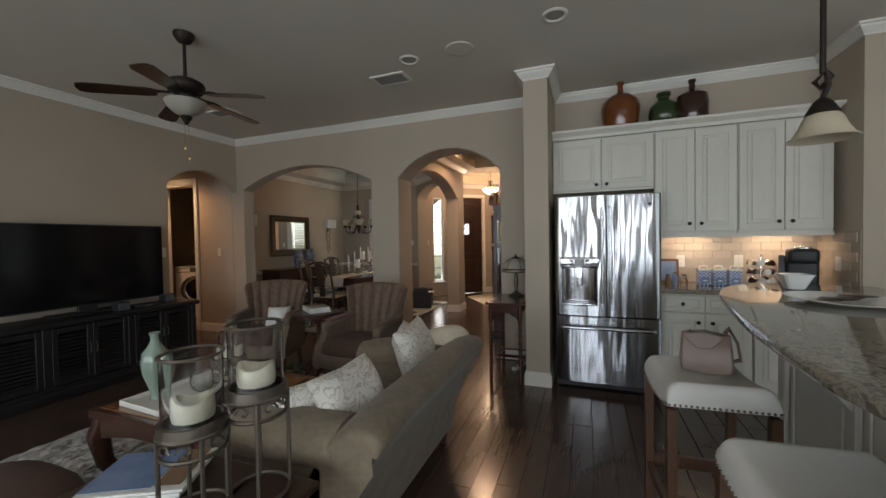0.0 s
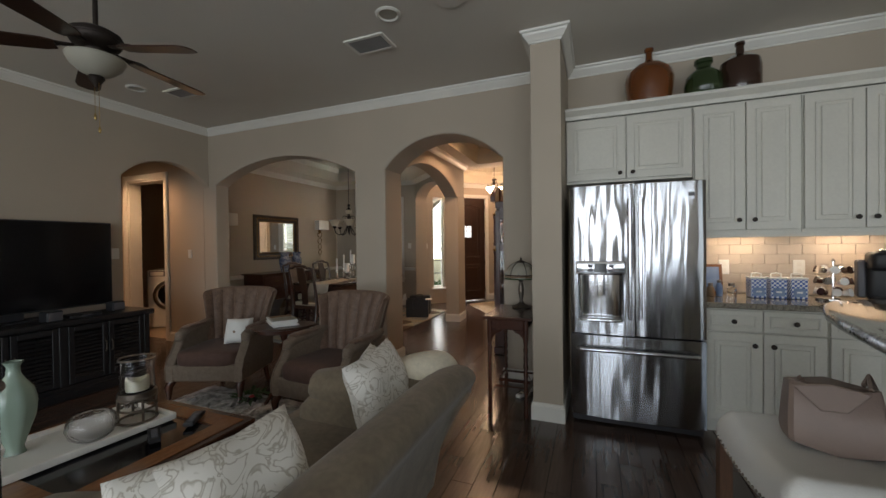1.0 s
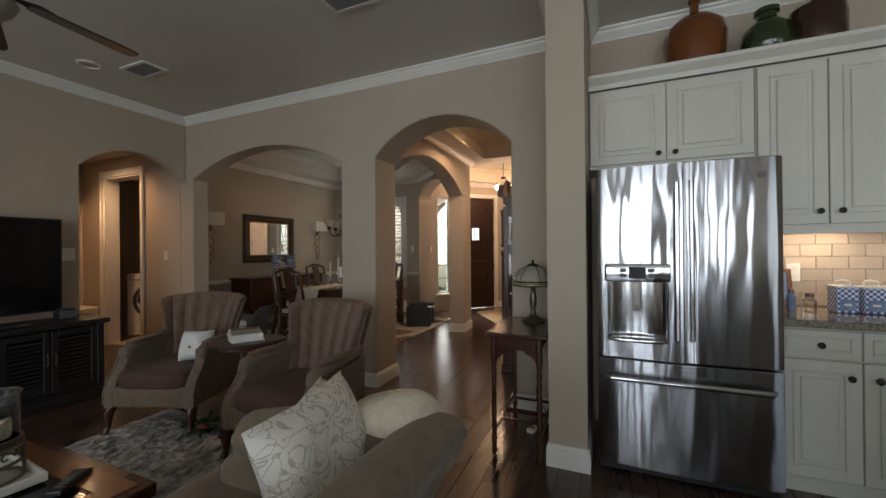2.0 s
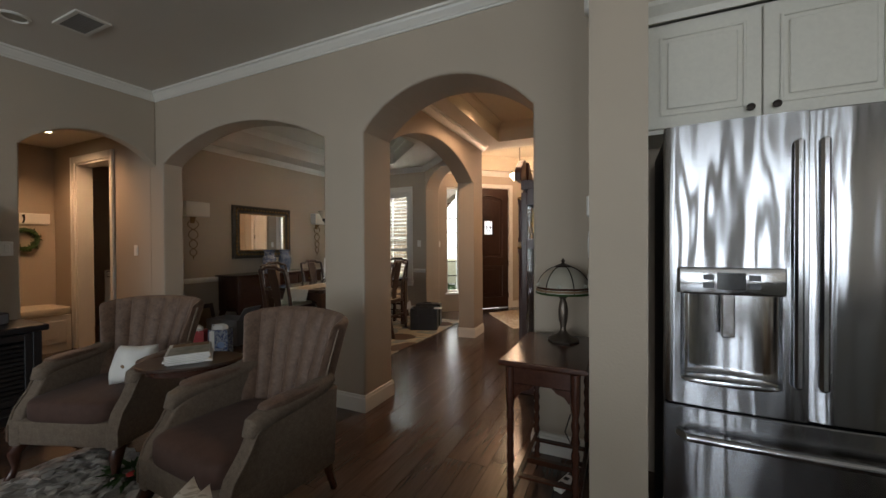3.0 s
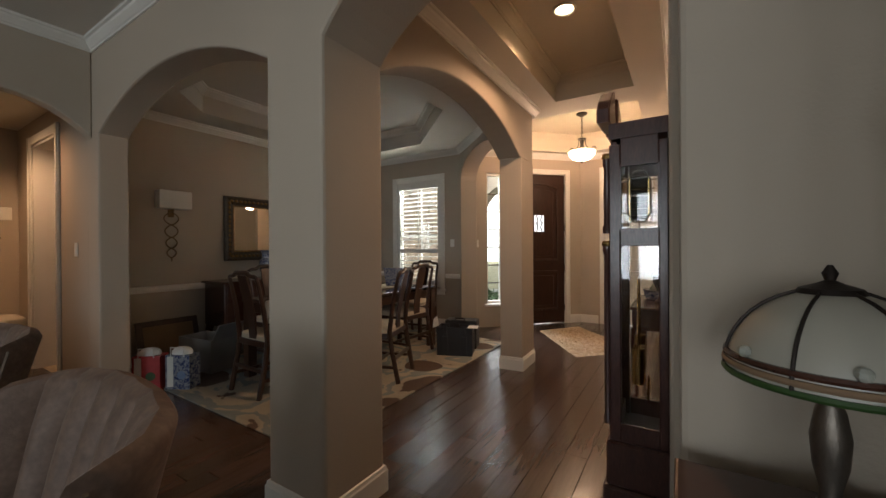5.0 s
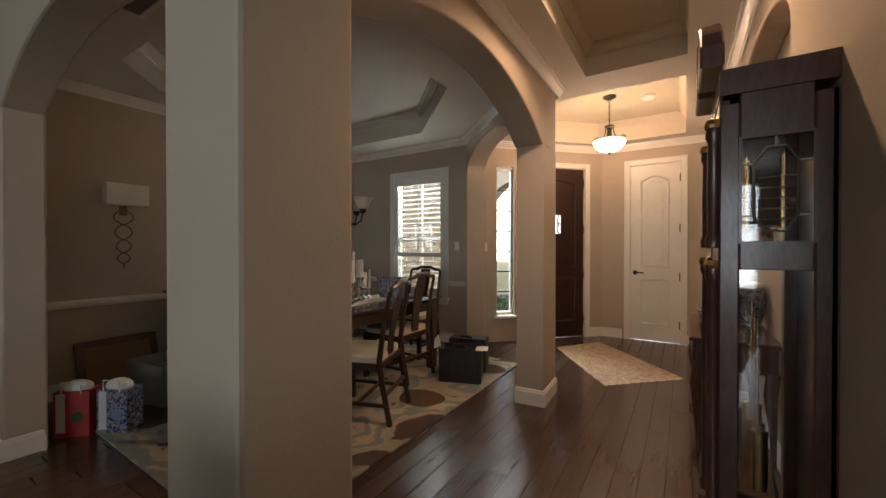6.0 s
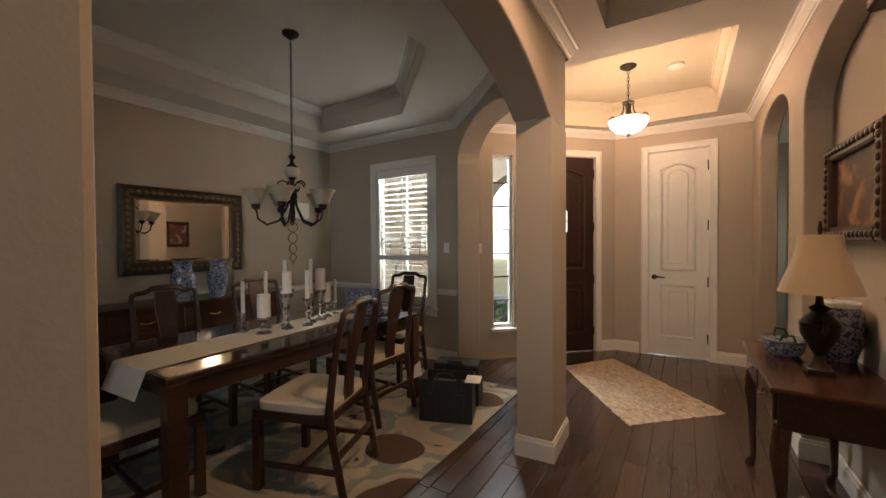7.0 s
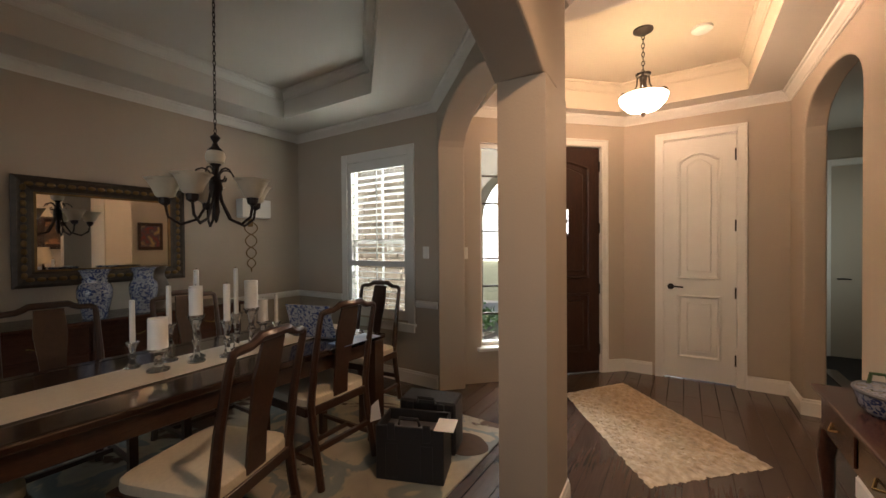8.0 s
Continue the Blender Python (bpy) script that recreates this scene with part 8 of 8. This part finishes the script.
for s in (-1, 1):
    pts = [(s * (W + 0.04), 2.066), (s * (W + 0.04), 2.14), (s * 0.20, 2.20), (s * 0.12, 2.27), (s * 0.06, 2.30), (s * 0.045, 2.25), (s * 0.06, 2.20), (s * 0.03, 2.12), (s * 0.03, 2.066)]
    part("swan_neck", prism(pts, -D - 0.05, -D + 0.01, "x", bevel=0.006, seg=1), CLOCKWOOD, gc)
    for z0, z1 in ((0.42, 1.40), (1.47, 1.88)):
        part("turned_column", lathe([(0.020, z0), (0.022, z0 + 0.03), (0.015, z0 + 0.05), (0.017, (z0 + z1) / 2), (0.015, z1 - 0.05), (0.022, z1 - 0.03), (0.020, z1)], 10, (-D - 0.012, s * (W - 0.025), 0)), CLOCKWOOD, gc, smooth=True)
        part("brass_collar", lathe([(0.024, z1), (0.026, z1 + 0.012), (0.022, z1 + 0.028)], 12, (-D - 0.012, s * (W - 0.025), 0)), BRASS, gc)

# console table with its lamp, basket and jar; painting in the niche
cs = thing("console_table", "mahogany console table with cabriole legs against the niche", "console table", (-1.005, 7.43, 0))
part("tabletop", prism([(-0.245, -0.47), (0.20, -0.47), (0.20, 0.47), (-0.245, 0.47)], 0.73, 0.755, bevel=0.008), MAHOG, cs)
part("frieze", boxes((-0.215, -0.43, 0.57, 0.18, 0.43, 0.729), bevel=0.004), MAHOG, cs)
for a, b in ((-0.40, -0.02), (0.02, 0.40)):
    d = part("drawer", boxes((-0.226, a, 0.595, -0.216, b, 0.715), bevel=0.003), MAHOG, cs)
    part("pull", tube([(-0.227, (a + b) / 2 - 0.04, 0.66), (-0.245, (a + b) / 2, 0.645), (-0.227, (a + b) / 2 + 0.04, 0.66)], 0.005, 6), BRASS, d)
for x in (-0.195, 0.16):
    for y in (-0.41, 0.41):
        part("leg", tube([(x, y, 0.58), (x - 0.012, y * 1.02, 0.46), (x, y, 0.25), (x + 0.004, y, 0.06), (x - 0.012, y * 1.015, 0.02), (x - 0.012, y * 1.015, 0.0)], [0.034, 0.034, 0.020, 0.014, 0.024, 0.022], 10), MAHOG, cs, smooth=True)
ul = thing("urn_lamp", "dark urn table lamp with a pleated tan shade", "lamp", (-1.03, 7.29, 0.756))
ul.scale = (0.79, 0.79, 1.06)
part("foot", boxes((-0.06, -0.06, 0, 0.06, 0.06, 0.025), bevel=0.004), IRON, ul)
part("urn", lathe([(0.055, 0.025), (0.03, 0.05), (0.022, 0.08), (0.045, 0.11), (0.085, 0.17), (0.09, 0.22), (0.06, 0.25), (0.035, 0.27), (0.05, 0.285), (0.02, 0.30), (0.012, 0.36)], 20), IRON, ul, smooth=True)
for s in (-1, 1):
    part("ram_handle", tube([(0, s * 0.08, 0.19), (0, s * 0.12, 0.20), (0, s * 0.125, 0.24), (0, s * 0.10, 0.26), (0, s * 0.07, 0.24)], 0.012, 8), IRON, ul, smooth=True)
bm = lathe([(0.185, 0.35), (0.165, 0.40), (0.13, 0.47), (0.105, 0.54), (0.095, 0.60), (0.09, 0.60), (0.10, 0.54), (0.125, 0.47), (0.16, 0.40), (0.18, 0.352)], 48)
for v in bm.verts:
    a = math.atan2(v.co.y, v.co.x)
    k = 1 + 0.012 * math.cos(24 * a)
    v.co.x, v.co.y = v.co.x * k, v.co.y * k
part("shade", bm, SILK, ul, "pleated tan silk bell shade", smooth=True)
part("finial", lathe([(0.008, 0.60), (0.014, 0.625), (0.005, 0.66)], 10), IRON, ul)
jr = thing("ginger_jar", "blue and white porcelain jar with a flat lid", "jar", (-0.88, 7.62, 0.756))
part("jar_body", lathe([(0.06, 0), (0.065, 0.02), (0.085, 0.10), (0.095, 0.18), (0.085, 0.25), (0.065, 0.27)], 22), CHINA, jr, smooth=True)
part("lid", lathe([(0.075, 0.271), (0.078, 0.29), (0.07, 0.30), (0.01, 0.302)], 20), PORCELAIN, jr)
bk = thing("woven_basket", "oval blue-grey lidded basket with two loop handles", "basket", (-1.10, 7.60, 0.756))
part("basket_body", lathe([(0.075, 0), (0.10, 0.02), (0.115, 0.075), (0.11, 0.085), (0.02, 0.088)], 24, squash=0.8), CHINA, bk, smooth=True)
bm = tube([(0.112 * 0.8 * math.cos(a), 0.112 * math.sin(a), 0.082) for a in [2 * math.pi * i / 24 for i in range(24)]], 0.008, 6, closed=True)
part("braided_rim", bm, GREYPLASTIC, bk, smooth=True)
for s in (-1, 1):
    part("handle", tube([(-0.03, s * 0.085, 0.085), (-0.02, s * 0.10, 0.12), (0.02, s * 0.10, 0.12), (0.03, s * 0.085, 0.085)], 0.007, 6), LEAF, bk, smooth=True)
pa = thing("framed_painting", "dark floral painting in a heavy carved frame", "painting", (RX + 0.14, 7.66, 1.63))
pa.scale = (1, 0.95, 0.82)
for r in ((-0.055, -0.42, -0.33, -0.002, -0.32, 0.33), (-0.055, 0.32, -0.33, -0.002, 0.42, 0.33), (-0.055, -0.32, -0.33, -0.002, 0.32, -0.23), (-0.055, -0.32, 0.23, -0.002, 0.32, 0.33)):
    part("frame", boxes(r, bevel=0.012), WOOD, pa)
for s in (-1, 1):
    for i in range(14):
        u = -1 + 2 * (i + 0.5) / 14
        part("carving", soft(-0.058, u * 0.40, s * 0.285, 0.02, 0.05, 0.045, 2, nu=8, nv=5), WOOD, pa, smooth=True)
    for i in range(9):
        u = -1 + 2 * (i + 0.5) / 9
        part("carving", soft(-0.058, s * 0.375, u * 0.27, 0.02, 0.045, 0.05, 2, nu=8, nv=5), WOOD, pa, smooth=True)
PAINTING = ramp_material("dark_floral_canvas", [(0.2, (0.03, 0.02, 0.012)), (0.5, (0.09, 0.05, 0.025)), (0.6, (0.28, 0.13, 0.05)), (0.75, (0.35, 0.26, 0.12))], 0.5, scale=7, detail=5)
part("canvas", boxes((-0.02, -0.32, -0.23, -0.012, 0.32, 0.23)), PAINTING, pa)
p2 = thing("framed_print", "small red figured print in a brown frame on the corridor wall", "painting", (0.348, 9.26, 1.62))
p2.scale = (1, 1.4, 1.8)
part("frame", boxes((-0.025, -0.17, -0.17, 0, -0.13, 0.17), (-0.025, 0.13, -0.17, 0, 0.17, 0.17), (-0.025, -0.13, -0.17, 0, 0.13, -0.13), (-0.025, -0.13, 0.13, 0, 0.13, 0.17), bevel=0.004), WOOD, p2)
part("print", boxes((-0.012, -0.13, -0.13, -0.004, 0.13, 0.13)), ramp_material("red_print", [(0.3, (0.25, 0.03, 0.02)), (0.5, (0.08, 0.06, 0.08)), (0.7, (0.45, 0.30, 0.12))], 0.5, scale=14), p2)

# foyer pendant
fp = thing("foyer_pendant", "bronze pendant with a glowing alabaster bowl and side scrolls", "pendant lamp", (-1.995, 8.84, 3.0))
fp.scale = (1, 1, 1.06)
part("canopy", lathe([(0.07, 0), (0.07, -0.012), (0.03, -0.035)], 20), IRON, fp, smooth=True)
cz, i = -0.035, 0
while cz > -0.30:
    pts = [(0.010 * math.cos(a), 0, cz - 0.018 + 0.020 * math.sin(a)) for a in [2 * math.pi * k / 8 for k in range(8)]]
    if i % 2:
        pts = [(0, x, z) for x, y, z in pts]
    part("chain_link", tube(pts, 0.003, 5, closed=True), IRON, fp)
    cz -= 0.031
    i += 1
part("yoke", lathe([(0.008, -0.30), (0.055, -0.315), (0.05, -0.33), (0.03, -0.335), (0.022, -0.38), (0.03, -0.42), (0.01, -0.43)], 18), IRON, fp, smooth=True)
for k in range(3):
    a = radians(35 + 120 * k)
    ca, sa = math.cos(a), math.sin(a)
    part("arm", tube([(r * ca, r * sa, z) for r, z in ((0.045, -0.325), (0.05, -0.38), (0.09, -0.44), (0.15, -0.47))], 0.006, 6), IRON, fp, smooth=True)
    part("scroll", tube([((0.165 + 0.026 * math.cos(q * 0.7)) * ca, (0.165 + 0.026 * math.cos(q * 0.7)) * sa, -0.43 + 0.028 * math.sin(q * 0.7)) for q in range(8)], 0.006, 6), IRON, fp, smooth=True)
part("bowl", lathe([(0.165, -0.475), (0.17, -0.48), (0.155, -0.52), (0.11, -0.565), (0.05, -0.585), (0.01, -0.588)], 30), FROST, fp, "lit alabaster glass bowl", smooth=True)
part("finial", lathe([(0.018, -0.588), (0.02, -0.60), (0.006, -0.62)], 10), IRON, fp)
sd = thing("smoke_detector", "round white smoke detector in the foyer tray", "smoke detector", (-1.62, 9.05, 3.0))
part("case", lathe([(0.07, -0.001), (0.07, -0.02), (0.05, -0.035), (0.01, -0.037)], 20), WHITEPLASTIC, sd, smooth=True)

shag("foyer_rug", ((-2.67, 9.13), (-1.90, 8.0), (-1.265, 8.62), (-2.25, 9.71)), 0.03, SHAGTAN, "shaggy tan rug in front of the foyer door", 70, 0.015, 9)

# ---- hardwood floor: planks along y ----
floor = structure("floor", boxes((-9.0, -3.4, -0.0118, 3.8, 12.6, -0.008)), GAP, "dark hand-scraped hardwood floor", "floor")
rnd = random.Random(21)
PW = 0.127
LENS = (0.62, 0.86, 1.10, 1.34)
plank_mesh = {}
for ln in LENS:
    bm = boxes((-PW / 2 + 0.0008, -ln / 2 + 0.0008, -0.009, PW / 2 - 0.0008, ln / 2 - 0.0008, 0.0), bevel=0.0016)
    me = bpy.data.meshes.new("plank")
    bm.to_mesh(me)
    bm.free()
    me.materials.append(PLANK)
    plank_mesh[ln] = me
verts, faces, near = [], [], 0
x = -7.9
while x < 3.6:
    y = -3.3 + rnd.uniform(-0.8, 0)
    while y < 10.3:
        ln = rnd.choice(LENS)
        c = y + ln / 2
        inside = not (x < -5.87 and c > 4.9) and not (x < -7.1) and c < 12.4
        if inside:
            if -2.35 < x < 0.35 and 1.6 < c < 9.4 and near < 300:
                p = new("plank", plank_mesh[ln])
                p.parent, p.location = floor, (x, c, rnd.uniform(-0.0006, 0.0006))
                near += 1
            else:
                o, q = len(verts), rnd.uniform(-0.0006, 0.0006)
                a0, a1, b0, b1 = x - PW / 2 + 0.0015, x + PW / 2 - 0.0015, y + 0.0015, y + ln - 0.0015
                verts += [(a0, b0, -0.009), (a1, b0, -0.009), (a1, b1, -0.009), (a0, b1, -0.009), (a0 + 0.002, b0 + 0.002, q), (a1 - 0.002, b0 + 0.002, q), (a1 - 0.002, b1 - 0.002, q), (a0 + 0.002, b1 - 0.002, q)]
                faces += [(o + 4, o + 5, o + 6, o + 7)] + [(o + i, o + (i + 1) % 4, o + 4 + (i + 1) % 4, o + 4 + i) for i in range(4)]
        y += ln
    x += PW
me = bpy.data.meshes.new("planks")
me.from_pydata(verts, [], faces)
me.materials.append(PLANK2)
rest = new("planks", me)
rest.parent = floor
rest["kind"] = "stuff"
